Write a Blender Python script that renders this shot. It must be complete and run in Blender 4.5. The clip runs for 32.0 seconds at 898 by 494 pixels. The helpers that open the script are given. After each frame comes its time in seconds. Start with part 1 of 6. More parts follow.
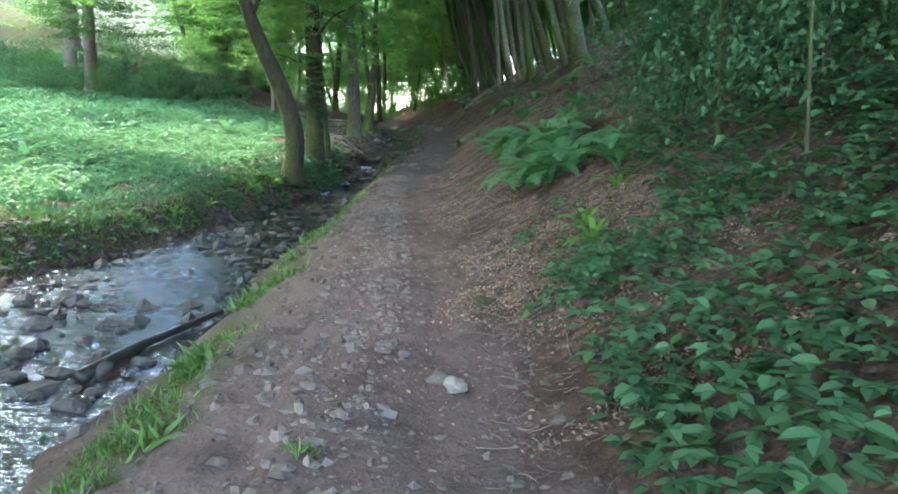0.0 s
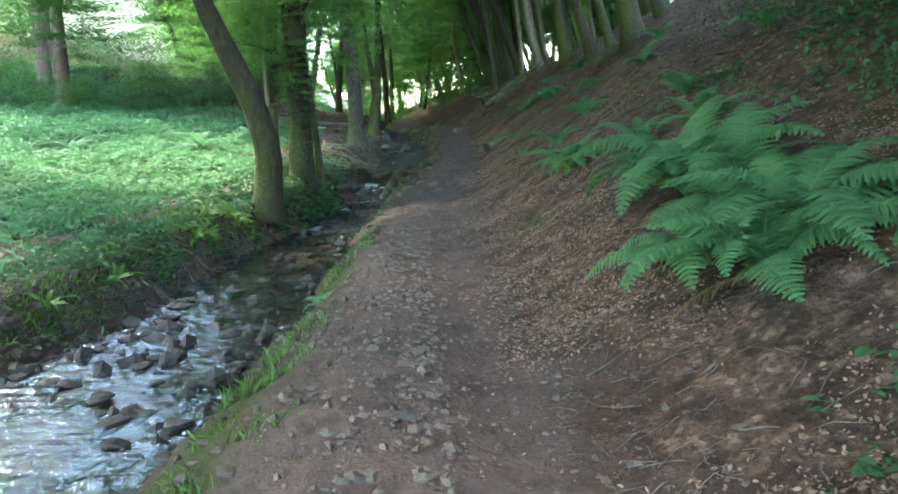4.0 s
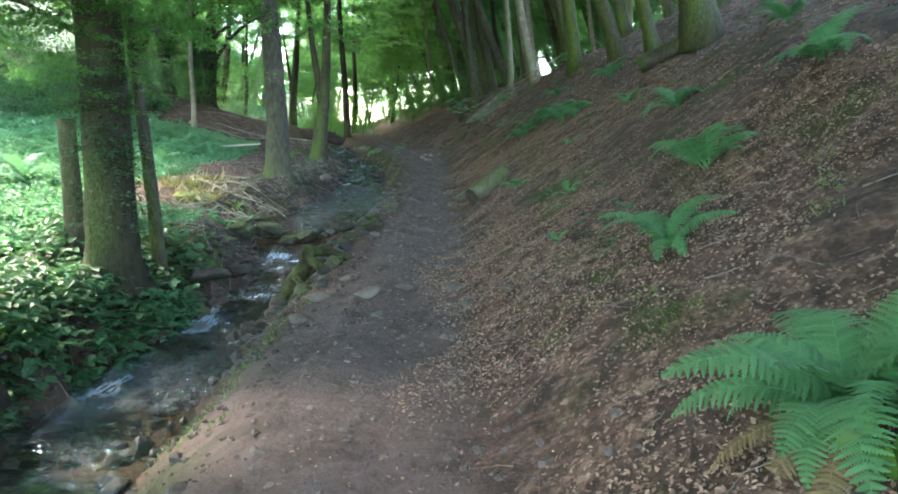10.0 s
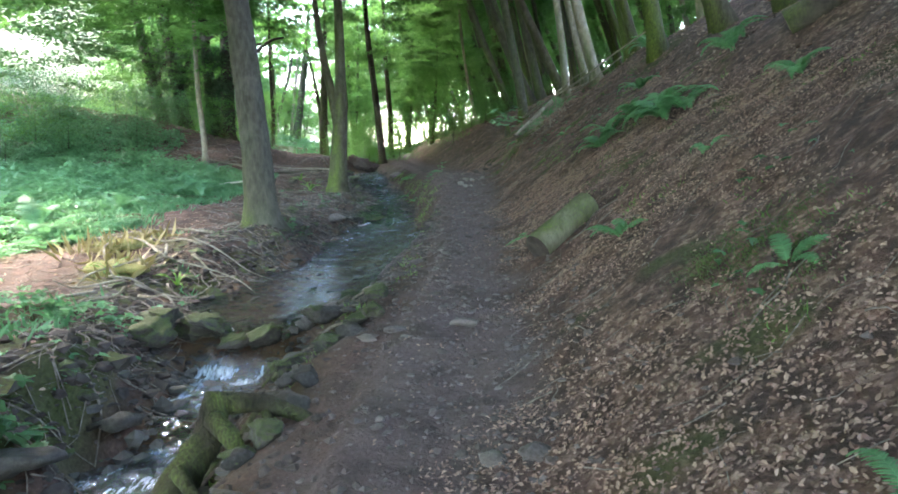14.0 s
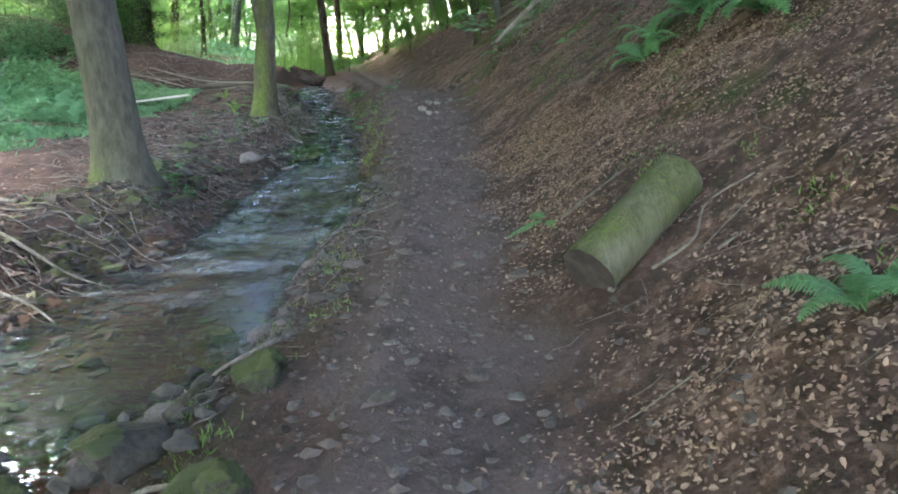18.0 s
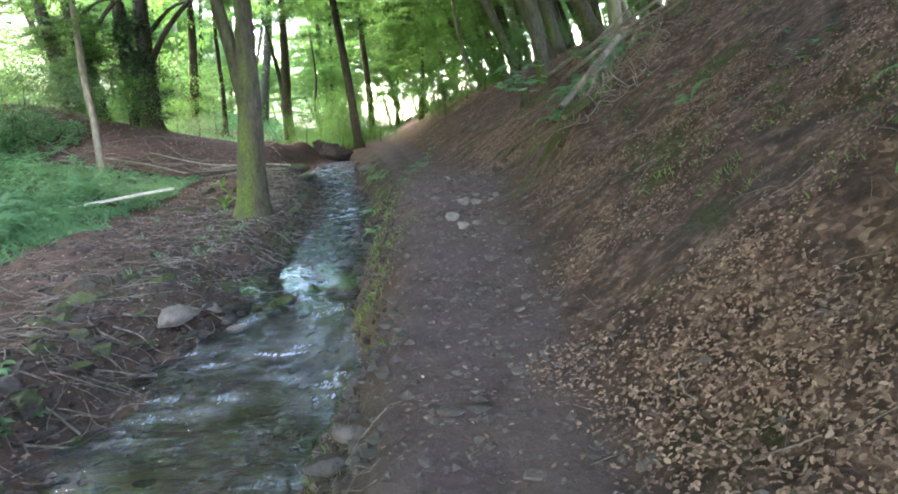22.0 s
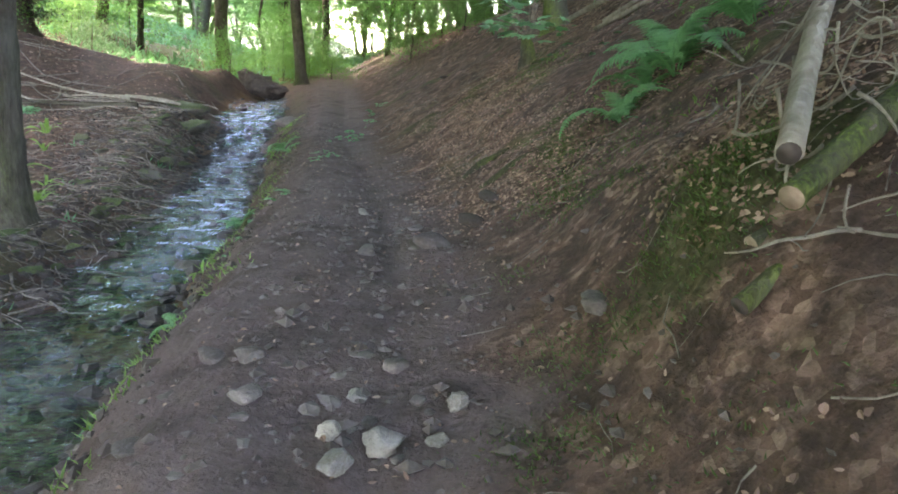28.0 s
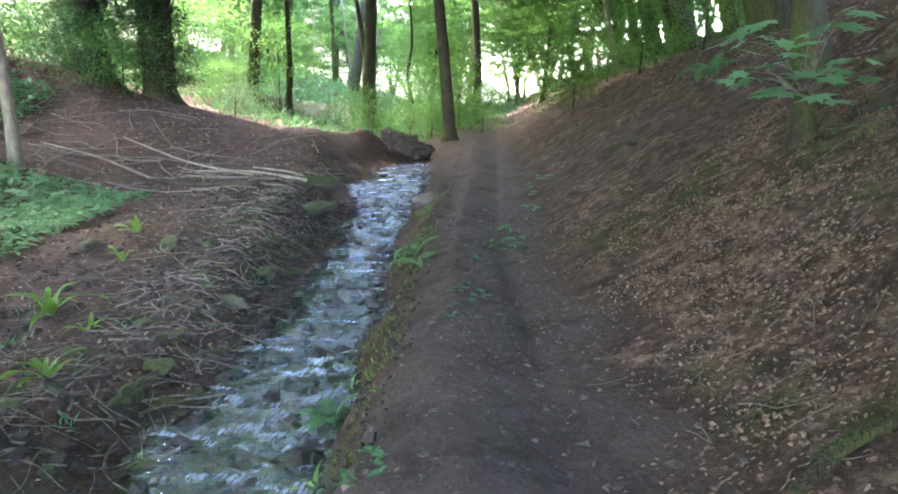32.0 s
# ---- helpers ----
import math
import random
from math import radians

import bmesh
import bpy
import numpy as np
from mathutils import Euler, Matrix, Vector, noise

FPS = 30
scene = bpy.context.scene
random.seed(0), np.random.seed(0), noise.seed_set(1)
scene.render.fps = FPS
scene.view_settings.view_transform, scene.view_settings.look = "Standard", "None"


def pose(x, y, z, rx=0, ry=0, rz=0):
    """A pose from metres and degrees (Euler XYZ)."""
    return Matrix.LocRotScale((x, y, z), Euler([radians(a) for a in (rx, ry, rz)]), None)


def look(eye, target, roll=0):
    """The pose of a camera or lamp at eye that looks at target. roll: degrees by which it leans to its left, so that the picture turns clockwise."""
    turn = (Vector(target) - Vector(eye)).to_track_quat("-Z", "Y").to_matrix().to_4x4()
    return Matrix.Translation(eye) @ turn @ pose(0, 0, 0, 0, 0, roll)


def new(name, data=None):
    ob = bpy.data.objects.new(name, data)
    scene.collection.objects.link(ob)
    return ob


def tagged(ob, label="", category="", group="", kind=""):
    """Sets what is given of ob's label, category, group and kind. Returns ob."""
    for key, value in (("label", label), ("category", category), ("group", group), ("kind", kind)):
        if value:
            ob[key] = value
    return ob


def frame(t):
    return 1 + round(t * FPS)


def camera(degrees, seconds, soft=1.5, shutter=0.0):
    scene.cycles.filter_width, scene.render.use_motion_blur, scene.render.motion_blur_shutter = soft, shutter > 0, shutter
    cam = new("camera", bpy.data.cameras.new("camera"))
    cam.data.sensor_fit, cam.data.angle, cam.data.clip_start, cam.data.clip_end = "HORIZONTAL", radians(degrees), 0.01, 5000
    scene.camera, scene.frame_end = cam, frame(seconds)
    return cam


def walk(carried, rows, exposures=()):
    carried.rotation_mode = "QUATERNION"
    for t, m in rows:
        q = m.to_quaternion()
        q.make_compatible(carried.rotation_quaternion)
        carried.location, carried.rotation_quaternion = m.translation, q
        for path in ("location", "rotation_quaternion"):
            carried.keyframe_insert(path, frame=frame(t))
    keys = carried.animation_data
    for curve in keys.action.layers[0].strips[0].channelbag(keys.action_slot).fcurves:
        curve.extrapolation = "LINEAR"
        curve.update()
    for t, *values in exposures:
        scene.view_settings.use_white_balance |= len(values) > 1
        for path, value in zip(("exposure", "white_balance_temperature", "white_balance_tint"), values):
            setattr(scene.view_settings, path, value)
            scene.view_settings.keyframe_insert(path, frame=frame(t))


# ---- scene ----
cam = camera(64.3, 32.0, soft=1.8)
PATH = [
    (0, (0.213, -0.041, 1.306), (0.21, 1.934, 0.991), 1.7),
    (0.5, (0.247, 0.649, 1.403), (0.142, 2.613, 1.045), -0.1),
    (1, (0.2, 1.275, 1.409), (0.107, 3.24, 1.047), 0.6),
    (1.5, (0.206, 1.924, 1.427), (0.134, 3.889, 1.065), 0.8),
    (2, (0.093, 2.449, 1.498), (-0.182, 4.404, 1.18), -1.8),
    (2.5, (-0.026, 3.127, 1.494), (-0.186, 5.093, 1.167), -0.9),
    (3, (-0.069, 3.782, 1.526), (-0.236, 5.751, 1.217), -4.2),
    (3.5, (-0.165, 4.488, 1.466), (-0.202, 6.461, 1.137), -1.0),
    (5.5, (-0.467, 6.979, 1.775), (-0.546, 8.953, 1.466), -1.1),
    (6, (-0.544, 7.647, 1.779), (-0.587, 9.622, 1.47), -1.5),
    (6.5, (-0.479, 8.299, 1.795), (-0.404, 10.27, 1.465), -0.4),
    (7, (-0.412, 8.962, 1.89), (-0.381, 10.937, 1.577), -1.9),
    (7.5, (-0.417, 9.63, 1.909), (-0.469, 11.607, 1.615), -2.5),
    (8, (-0.298, 10.354, 1.928), (-0.32, 12.329, 1.612), -2.8),
    (8.5, (-0.322, 11.016, 1.899), (-0.404, 12.991, 1.599), -2.4),
    (9, (-0.225, 11.638, 1.922), (-0.211, 13.615, 1.619), -1.1),
    (9.5, (-0.248, 12.219, 1.91), (-0.423, 14.196, 1.666), -1.7),
    (10, (-0.237, 12.887, 1.903), (-0.194, 14.865, 1.611), 0.8),
    (10.5, (-0.212, 13.461, 1.967), (-0.306, 15.441, 1.696), -1.3),
    (11, (-0.341, 14.12, 1.964), (-0.454, 16.112, 1.827), -0.1),
    (11.5, (-0.322, 14.762, 1.913), (-0.443, 16.746, 1.691), -2.2),
    (12, (-0.361, 15.397, 1.9), (-0.441, 17.386, 1.704), -1.6),
    (12.5, (-0.331, 15.948, 1.886), (-0.163, 17.929, 1.673), -0.4),
    (13, (-0.236, 16.589, 1.906), (-0.246, 18.581, 1.73), -2.3),
    (13.5, (-0.233, 17.182, 1.914), (-0.209, 19.175, 1.742), -1.9),
    (14, (-0.145, 17.765, 1.904), (-0.243, 19.749, 1.67), -2.9),
    (14.5, (-0.161, 18.269, 1.861), (-0.328, 20.24, 1.569), -3.2),
    (16.5, (-0.373, 20.242, 1.845), (-0.475, 22.213, 1.521), -0.5),
    (17, (-0.436, 20.67, 1.916), (-0.623, 22.629, 1.56), -1.0),
    (17.5, (-0.489, 21.17, 1.99), (-0.517, 23.119, 1.545), -0.3),
    (18, (-0.327, 21.718, 2.018), (-0.317, 23.66, 1.54), -2.7),
    (18.5, (-0.267, 22.135, 2.035), (-0.286, 24.098, 1.652), -3.9),
    (19, (-0.215, 22.684, 2.149), (-0.208, 24.632, 1.694), -3.0),
    (19.5, (-0.081, 23.231, 2.173), (-0.168, 25.193, 1.797), -4.3),
    (20, (-0.178, 23.796, 2.153), (-0.401, 25.744, 1.757), -5.2),
    (20.5, (-0.202, 24.344, 2.162), (-0.329, 26.282, 1.685), -4.3),
    (21, (-0.217, 24.991, 2.244), (-0.421, 26.931, 1.801), -6.0),
    (21.5, (-0.267, 25.59, 2.27), (-0.365, 27.559, 1.931), -5.1),
    (22, (-0.26, 26.236, 2.282), (-0.369, 28.208, 1.971), -5.9),
    (22.5, (-0.308, 26.78, 2.249), (-0.477, 28.746, 1.922), -6.0),
    (23, (-0.221, 27.328, 2.24), (-0.345, 29.282, 1.834), -5.5),
    (23.5, (-0.196, 27.787, 2.337), (-0.539, 29.711, 1.912), -6.8),
    (24, (-0.221, 28.311, 2.355), (-0.662, 30.184, 1.812), -5.2),
    (24.5, (-0.114, 28.844, 2.349), (-0.341, 30.754, 1.801), -2.5),
    (26.5, (-0.202, 30.972, 2.462), (-0.353, 32.893, 1.925), -3.0),
    (27, (-0.171, 31.418, 2.452), (-0.187, 33.331, 1.869), 0.6),
    (27.5, (-0.113, 31.912, 2.543), (-0.234, 33.848, 2.058), -0.8),
    (28, (-0.144, 32.411, 2.62), (-0.147, 34.352, 2.142), 0.7),
    (28.5, (-0.067, 32.884, 2.614), (-0.002, 34.824, 2.13), 1.2),
    (29, (-0.163, 33.348, 2.68), (-0.435, 35.273, 2.209), -1.4),
    (29.5, (-0.252, 33.783, 2.712), (-0.455, 35.714, 2.234), 0.8),
    (30, (-0.291, 34.181, 2.863), (-0.683, 36.084, 2.386), -1.7),
    (30.5, (-0.457, 34.561, 2.885), (-0.959, 36.443, 2.431), -1.5),
    (31, (-0.507, 34.985, 2.89), (-0.917, 36.893, 2.453), -1.3),
    (31.5, (-0.526, 35.418, 2.984), (-0.996, 37.322, 2.591), -2.5),
    (32, (-0.666, 35.887, 3.005), (-1.088, 37.807, 2.636), -1.8),
]
walk(cam, [(t, look(eye, target, roll)) for t, eye, target, roll in PATH], exposures=[
    (0, 4.9, 7200, 6), (3, 4.87, 7200, 2), (6, 5.05, 7200, 4), (9, 5.3, 7200, 4), (13, 5.53, 7200, 12),
    (18, 5.77, 7600, 21), (21, 5.95, 7800, 23.5), (24, 6.0, 7800, 25), (28, 6.2, 7900, 26), (32, 6.15, 7300, 25)])

# world, sun, exposure
wd = bpy.data.worlds.new("sky")
wd.use_nodes = True
scene.world = wd
_n = wd.node_tree.nodes
_sky = _n.new("ShaderNodeTexSky")
_sky.sky_type = "NISHITA"
_sky.sun_disc = False
SUN_EL, SUN_AZ = 46.0, -58.0      # degrees; azimuth from +y towards +x
_sky.sun_elevation, _sky.sun_rotation = radians(SUN_EL), radians(SUN_AZ)
wd.node_tree.links.new(_sky.outputs[0], _n["Background"].inputs[0])
_n["Background"].inputs[1].default_value = 0.15
_sun = bpy.data.lights.new("sun", "SUN")
_sun.energy, _sun.angle, _sun.color = 0.7, radians(10), (1.0, 0.95, 0.86)
sun = new("sun", _sun)
_d = Vector((math.sin(radians(SUN_AZ)) * math.cos(radians(SUN_EL)), math.cos(radians(SUN_AZ)) * math.cos(radians(SUN_EL)), math.sin(radians(SUN_EL))))
sun.matrix_world = look(_d * 60, (0, 0, 0))

# ---- materials ----
def material(name, rough=0.8, spec=0.3):
    m = bpy.data.materials.new(name)
    m.use_nodes = True
    b = m.node_tree.nodes["Principled BSDF"]
    b.inputs["Roughness"].default_value = rough
    b.inputs["Specular IOR Level"].default_value = spec
    return m, m.node_tree.nodes, m.node_tree.links, b


def noise_node(n, l, scale, detail=4, rough=0.6, vec=None, dim="3D"):
    t = n.new("ShaderNodeTexNoise")
    t.inputs["Scale"].default_value, t.inputs["Detail"].default_value, t.inputs["Roughness"].default_value = scale, detail, rough
    if vec is not None:
        l.new(vec, t.inputs["Vector"])
    return t


def ramp(n, l, fac, stops):
    r = n.new("ShaderNodeValToRGB")
    e = r.color_ramp.elements
    while len(e) < len(stops):
        e.new(0.5)
    for s, (p, c) in zip(e, stops):
        s.position, s.color = p, (*c, 1)
    l.new(fac, r.inputs[0])
    return r.outputs[0]


def mix(n, l, fac, a, b, mode="MIX"):
    x = n.new("ShaderNodeMix")
    x.data_type, x.blend_type = "RGBA", mode
    for k, v in ((0, fac), (6, a), (7, b)):
        if isinstance(v, (int, float)):
            x.inputs[k].default_value = v
        elif isinstance(v, tuple):
            x.inputs[k].default_value = (*v, 1)
        else:
            l.new(v, x.inputs[k])
    return x.outputs[2]


def bump(n, l, b, height_out, strength, dist=0.02, prev=None):
    x = n.new("ShaderNodeBump")
    x.inputs["Strength"].default_value, x.inputs["Distance"].default_value = strength, dist
    l.new(height_out, x.inputs["Height"])
    if prev is not None:
        l.new(prev, x.inputs["Normal"])
    if b is not None:
        l.new(x.outputs[0], b.inputs["Normal"])
    return x.outputs[0]


def math_node(n, l, op, a, b):
    x = n.new("ShaderNodeMath")
    x.operation = op
    for k, v in ((0, a), (1, b)):
        if isinstance(v, (int, float)):
            x.inputs[k].default_value = v
        else:
            l.new(v, x.inputs[k])
    return x.outputs[0]


def coords(n):
    return n.new("ShaderNodeTexCoord").outputs["Object"]


def ground_mat():
    m, n, l, b = material("forest_floor", 0.92, 0.2)
    c = coords(n)
    at = n.new("ShaderNodeAttribute")
    at.attribute_name = "cover"
    sp = n.new("ShaderNodeSeparateColor")
    l.new(at.outputs["Color"], sp.inputs[0])
    fine, mid, big = noise_node(n, l, 38, 6, .7, c), noise_node(n, l, 6, 5, .65, c), noise_node(n, l, 1.1, 3, .5, c)
    soil = ramp(n, l, mid.outputs[0], [(.3, (0.042, 0.026, 0.020)), (.55, (0.100, 0.061, 0.048)), (.75, (0.17, 0.108, 0.085))])
    soil = mix(n, l, .55, soil, ramp(n, l, fine.outputs[0], [(.3, (0.036, 0.022, 0.018)), (.6, (0.12, 0.074, 0.06)), (.75, (0.26, 0.176, 0.142))]))
    path = ramp(n, l, mid.outputs[0], [(.3, (0.114, 0.083, 0.077)), (.6, (0.159, 0.118, 0.111)), (.8, (0.205, 0.157, 0.146))])
    path = mix(n, l, .45, path, ramp(n, l, fine.outputs[0], [(.32, (0.075, 0.055, 0.051)), (.6, (0.159, 0.118, 0.109)), (.74, (0.286, 0.231, 0.212))]))
    vo = n.new("ShaderNodeTexVoronoi")
    vo.inputs["Scale"].default_value = 26
    l.new(c, vo.inputs["Vector"])
    vs = n.new("ShaderNodeSeparateColor")
    l.new(vo.outputs["Color"], vs.inputs[0])
    lit = ramp(n, l, vs.outputs[0], [(.0, (0.118, 0.068, 0.050)), (.45, (0.209, 0.121, 0.088)), (.75, (0.292, 0.182, 0.135)), (1, (0.417, 0.284, 0.216))])
    lit = mix(n, l, ramp(n, l, mid.outputs[0], [(.42, (1, 1, 1)), (.6, (0, 0, 0))]), lit, soil)
    moss = ramp(n, l, fine.outputs[0], [(.3, (.028, .04, .012)), (.55, (.06, .085, .022)), (.75, (.11, .14, .04))])
    col = mix(n, l, sp.outputs[2], soil, lit)
    col = mix(n, l, sp.outputs[0], col, path)
    # uneven soil tone, darkened further for the missing shade among the lumps
    dark_patch = noise_node(n, l, 2.6, 4, .7, c)
    col = mix(n, l, ramp(n, l, dark_patch.outputs[0], [(.36, (.55,) * 3), (.52, (0,) * 3)]), col, (.036, .027, .025))
    sand = ramp(n, l, mid.outputs[0], [(.3, (.085, .05, .028)), (.55, (.17, .10, .055)), (.75, (.25, .165, .095))])
    col = mix(n, l, math_node(n, l, "SUBTRACT", 1, at.outputs["Alpha"]), col, sand)
    col = mix(n, l, sp.outputs[1], col, moss)
    col = mix(n, l, math_node(n, l, "MULTIPLY", big.outputs[0], .5), col, (.040, .030, .027))
    l.new(col, b.inputs["Base Color"])
    nb = bump(n, l, None, mid.outputs[0], .8, .07)
    bump(n, l, b, fine.outputs[0], .9, .022, nb)
    return m


def leaf_mat(name, dark, light, trans=0.35, dry=False, mid=None):
    m, n, l, b = material(name, 0.55 if not dry else .8, 0.35)
    g, o = n.new("ShaderNodeNewGeometry"), n.new("ShaderNodeObjectInfo")
    f = math_node(n, l, "ADD", math_node(n, l, "MULTIPLY", g.outputs["Random Per Island"], .75), math_node(n, l, "MULTIPLY", o.outputs["Random"], .25))
    col = ramp(n, l, f, [(0, dark), (.5, mid or tuple((p + q) / 2 for p, q in zip(dark, light))), (1, light)])
    l.new(col, b.inputs["Base Color"])
    if trans:
        t, x = n.new("ShaderNodeBsdfTranslucent"), n.new("ShaderNodeMixShader")
        l.new(mix(n, l, .5, col, (light[0] * 1.3, light[1] * 1.5, light[2] * .9)), t.inputs[0])
        x.inputs[0].default_value = trans
        l.new(b.outputs[0], x.inputs[1])
        l.new(t.outputs[0], x.inputs[2])
        l.new(x.outputs[0], n["Material Output"].inputs[0])
    return m


def bark_mat(name, dark, light, moss=0.5, stretch=(7, 7, 2.2)):
    m, n, l, b = material(name, 0.9, 0.2)
    mp = n.new("ShaderNodeMapping")
    mp.inputs["Scale"].default_value = stretch
    l.new(coords(n), mp.inputs[0])
    a, f = noise_node(n, l, 2.2, 6, .7, mp.outputs[0]), noise_node(n, l, 9, 4, .6, mp.outputs[0])
    col = ramp(n, l, a.outputs[0], [(.32, dark), (.55, tuple((p + q) / 2 for p, q in zip(dark, light))), (.75, light)])
    big = noise_node(n, l, 1.4, 4, .6, coords(n))
    lich = ramp(n, l, big.outputs[0], [(.56, (0, 0, 0)), (.7, (.6, .6, .6))])
    col = mix(n, l, lich, col, tuple(min(1, v * 1.25 + .01) for v in light))
    at = n.new("ShaderNodeAttribute")
    at.attribute_name = "moss"
    mf = math_node(n, l, "MULTIPLY", math_node(n, l, "MULTIPLY", at.outputs["Fac"], moss * 2), ramp(n, l, f.outputs[0], [(.3, (.35,) * 3), (.62, (1,) * 3)]))
    mf.node.use_clamp = True
    col = mix(n, l, mf, col, ramp(n, l, f.outputs[0], [(.3, (.034, .055, .012)), (.7, (.115, .165, .035))]))
    l.new(col, b.inputs["Base Color"])
    nb = bump(n, l, None, a.outputs[0], .9, .04)
    bump(n, l, b, f.outputs[0], .8, .014, nb)
    return m


def stone_mat(name, dark, light, moss=0.0, rough=0.75, spec=.3):
    m, n, l, b = material(name, rough, spec)
    c = coords(n)
    o = n.new("ShaderNodeObjectInfo")
    a, f = noise_node(n, l, 5, 5, .65, c), noise_node(n, l, 30, 4, .6, c)
    col = ramp(n, l, math_node(n, l, "ADD", a.outputs[0], math_node(n, l, "MULTIPLY", math_node(n, l, "SUBTRACT", o.outputs["Random"], .5), .35)), [(.3, dark), (.7, light)])
    col = mix(n, l, .3, col, ramp(n, l, f.outputs[0], [(.35, dark), (.7, light)]))
    if moss:
        g, s = n.new("ShaderNodeNewGeometry"), n.new("ShaderNodeSeparateXYZ")
        l.new(g.outputs["Normal"], s.inputs[0])
        k = math_node(n, l, "ADD", math_node(n, l, "ADD", math_node(n, l, "MULTIPLY", s.outputs[2], .35), math_node(n, l, "MULTIPLY", a.outputs[0], .9)), math_node(n, l, "MULTIPLY", math_node(n, l, "SUBTRACT", f.outputs[0], .4), .7))
        col = mix(n, l, ramp(n, l, k, [(.72 - moss * .35, (0, 0, 0)), (1.02 - moss * .35, (.9, .9, .9))]), col, ramp(n, l, f.outputs[0], [(.3, (.02, .032, .01)), (.7, (.065, .09, .024))]))
    l.new(col, b.inputs["Base Color"])
    nb = bump(n, l, None, a.outputs[0], .4, .04)
    bump(n, l, b, f.outputs[0], .35, .01, nb)
    return m


def water_mat():
    m = bpy.data.materials.new("stream_water")
    m.use_nodes = True
    n, l = m.node_tree.nodes, m.node_tree.links
    n.remove(n["Principled BSDF"])
    c = coords(n)
    mp = n.new("ShaderNodeMapping")
    mp.inputs["Scale"].default_value = (.6, 1.25, 1)
    l.new(c, mp.inputs[0])
    a, f = noise_node(n, l, 9, 3, .5, mp.outputs[0]), noise_node(n, l, 34, 3, .55, mp.outputs[0])
    rf = n.new("ShaderNodeAttribute")
    rf.attribute_name = "riffle"
    nb = bump(n, l, None, math_node(n, l, "MULTIPLY", a.outputs[0], rf.outputs["Fac"]), 1.0, .10)
    nb = bump(n, l, None, math_node(n, l, "MULTIPLY", f.outputs[0], rf.outputs["Fac"]), .3, .015, nb)
    clear, gloss, x = n.new("ShaderNodeBsdfTransparent"), n.new("ShaderNodeBsdfGlossy"), n.new("ShaderNodeMixShader")
    clear.inputs[0].default_value = (.76, .76, .71, 1)
    gloss.inputs["Roughness"].default_value = .08
    gloss.inputs["Color"].default_value = (.33, .43, .57, 1)
    fr = n.new("ShaderNodeFresnel")
    fr.inputs["IOR"].default_value = 1.333
    l.new(nb, fr.inputs["Normal"])
    l.new(nb, gloss.inputs["Normal"])
    part_gloss = math_node(n, l, "ADD", math_node(n, l, "MULTIPLY", fr.outputs[0], .44), math_node(n, l, "MULTIPLY", rf.outputs["Fac"], .02))
    l.new(part_gloss, x.inputs[0])
    l.new(clear.outputs[0], x.inputs[1])
    l.new(gloss.outputs[0], x.inputs[2])
    at = n.new("ShaderNodeAttribute")
    at.attribute_name = "foam_sheen"
    fs = n.new("ShaderNodeMapping")
    fs.inputs["Scale"].default_value = (1, .25, .3)
    l.new(c, fs.inputs[0])
    streak = noise_node(n, l, 34, 3, .6, fs.outputs[0])
    fm = math_node(n, l, "MULTIPLY", at.outputs["Fac"], ramp(n, l, streak.outputs[0], [(.3, (.05,) * 3), (.75, (1,) * 3)]))
    white, y = n.new("ShaderNodeBsdfDiffuse"), n.new("ShaderNodeMixShader")
    # bluish white for the falls' foam and for painted sky reflection
    white.inputs[0].default_value = (.62, .72, .82, 1)
    l.new(fm, y.inputs[0])
    l.new(x.outputs[0], y.inputs[1])
    l.new(white.outputs[0], y.inputs[2])
    l.new(y.outputs[0], n["Material Output"].inputs[0])
    return m


def plain_mat(name, a, b_, scale=8, rough=.85):
    m, n, l, b = material(name, rough, .25)
    t = noise_node(n, l, scale, 5, .65, coords(n))
    l.new(ramp(n, l, t.outputs[0], [(.3, a), (.7, b_)]), b.inputs["Base Color"])
    bump(n, l, b, t.outputs[0], .4, .01)
    return m


GROUND, WATER = ground_mat(), water_mat()
BARK = bark_mat("mossy_bark", (.026, .022, .017), (.095, .082, .065), .6)
BARK_BROWN = bark_mat("dark_brown_bark", (.013, .011, .008), (.052, .043, .032), .3)
BARK_GREY = bark_mat("grey_beech_bark", (.034, .031, .025), (.105, .097, .08), .5)
BARK_DARK = bark_mat("dark_bark", (.025, .021, .017), (.085, .07, .055), .35)
BARK_PALE = bark_mat("pale_weathered_bark", (.14, .12, .095), (.36, .32, .26), .35)
BARK_LOG = bark_mat("pale_mossy_bark", (.07, .072, .05), (.19, .185, .13), .5)
BARK_RED = bark_mat("reddish_conifer_bark", (.10, .07, .055), (.27, .20, .165), .1)
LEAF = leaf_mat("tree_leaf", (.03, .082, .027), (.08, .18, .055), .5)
# lighter copy of LEAF: sunlight on the leaves put into their colour
LEAF_SUN = leaf_mat("sunlit_tree_leaf", (.045, .115, .034), (.105, .23, .075), .6)
LEAF_DARK = leaf_mat("ivy_leaf", (.014, .04, .016), (.05, .10, .04), .15)
FERN = leaf_mat("fern_leaf", (.042, .135, .058), (.105, .265, .11), .35)
TONGUE = leaf_mat("glossy_strap_leaf", (.05, .13, .022), (.13, .26, .05), .25)
BRAMBLE = leaf_mat("bramble_leaf", (.024, .08, .036), (.075, .175, .075), .25)
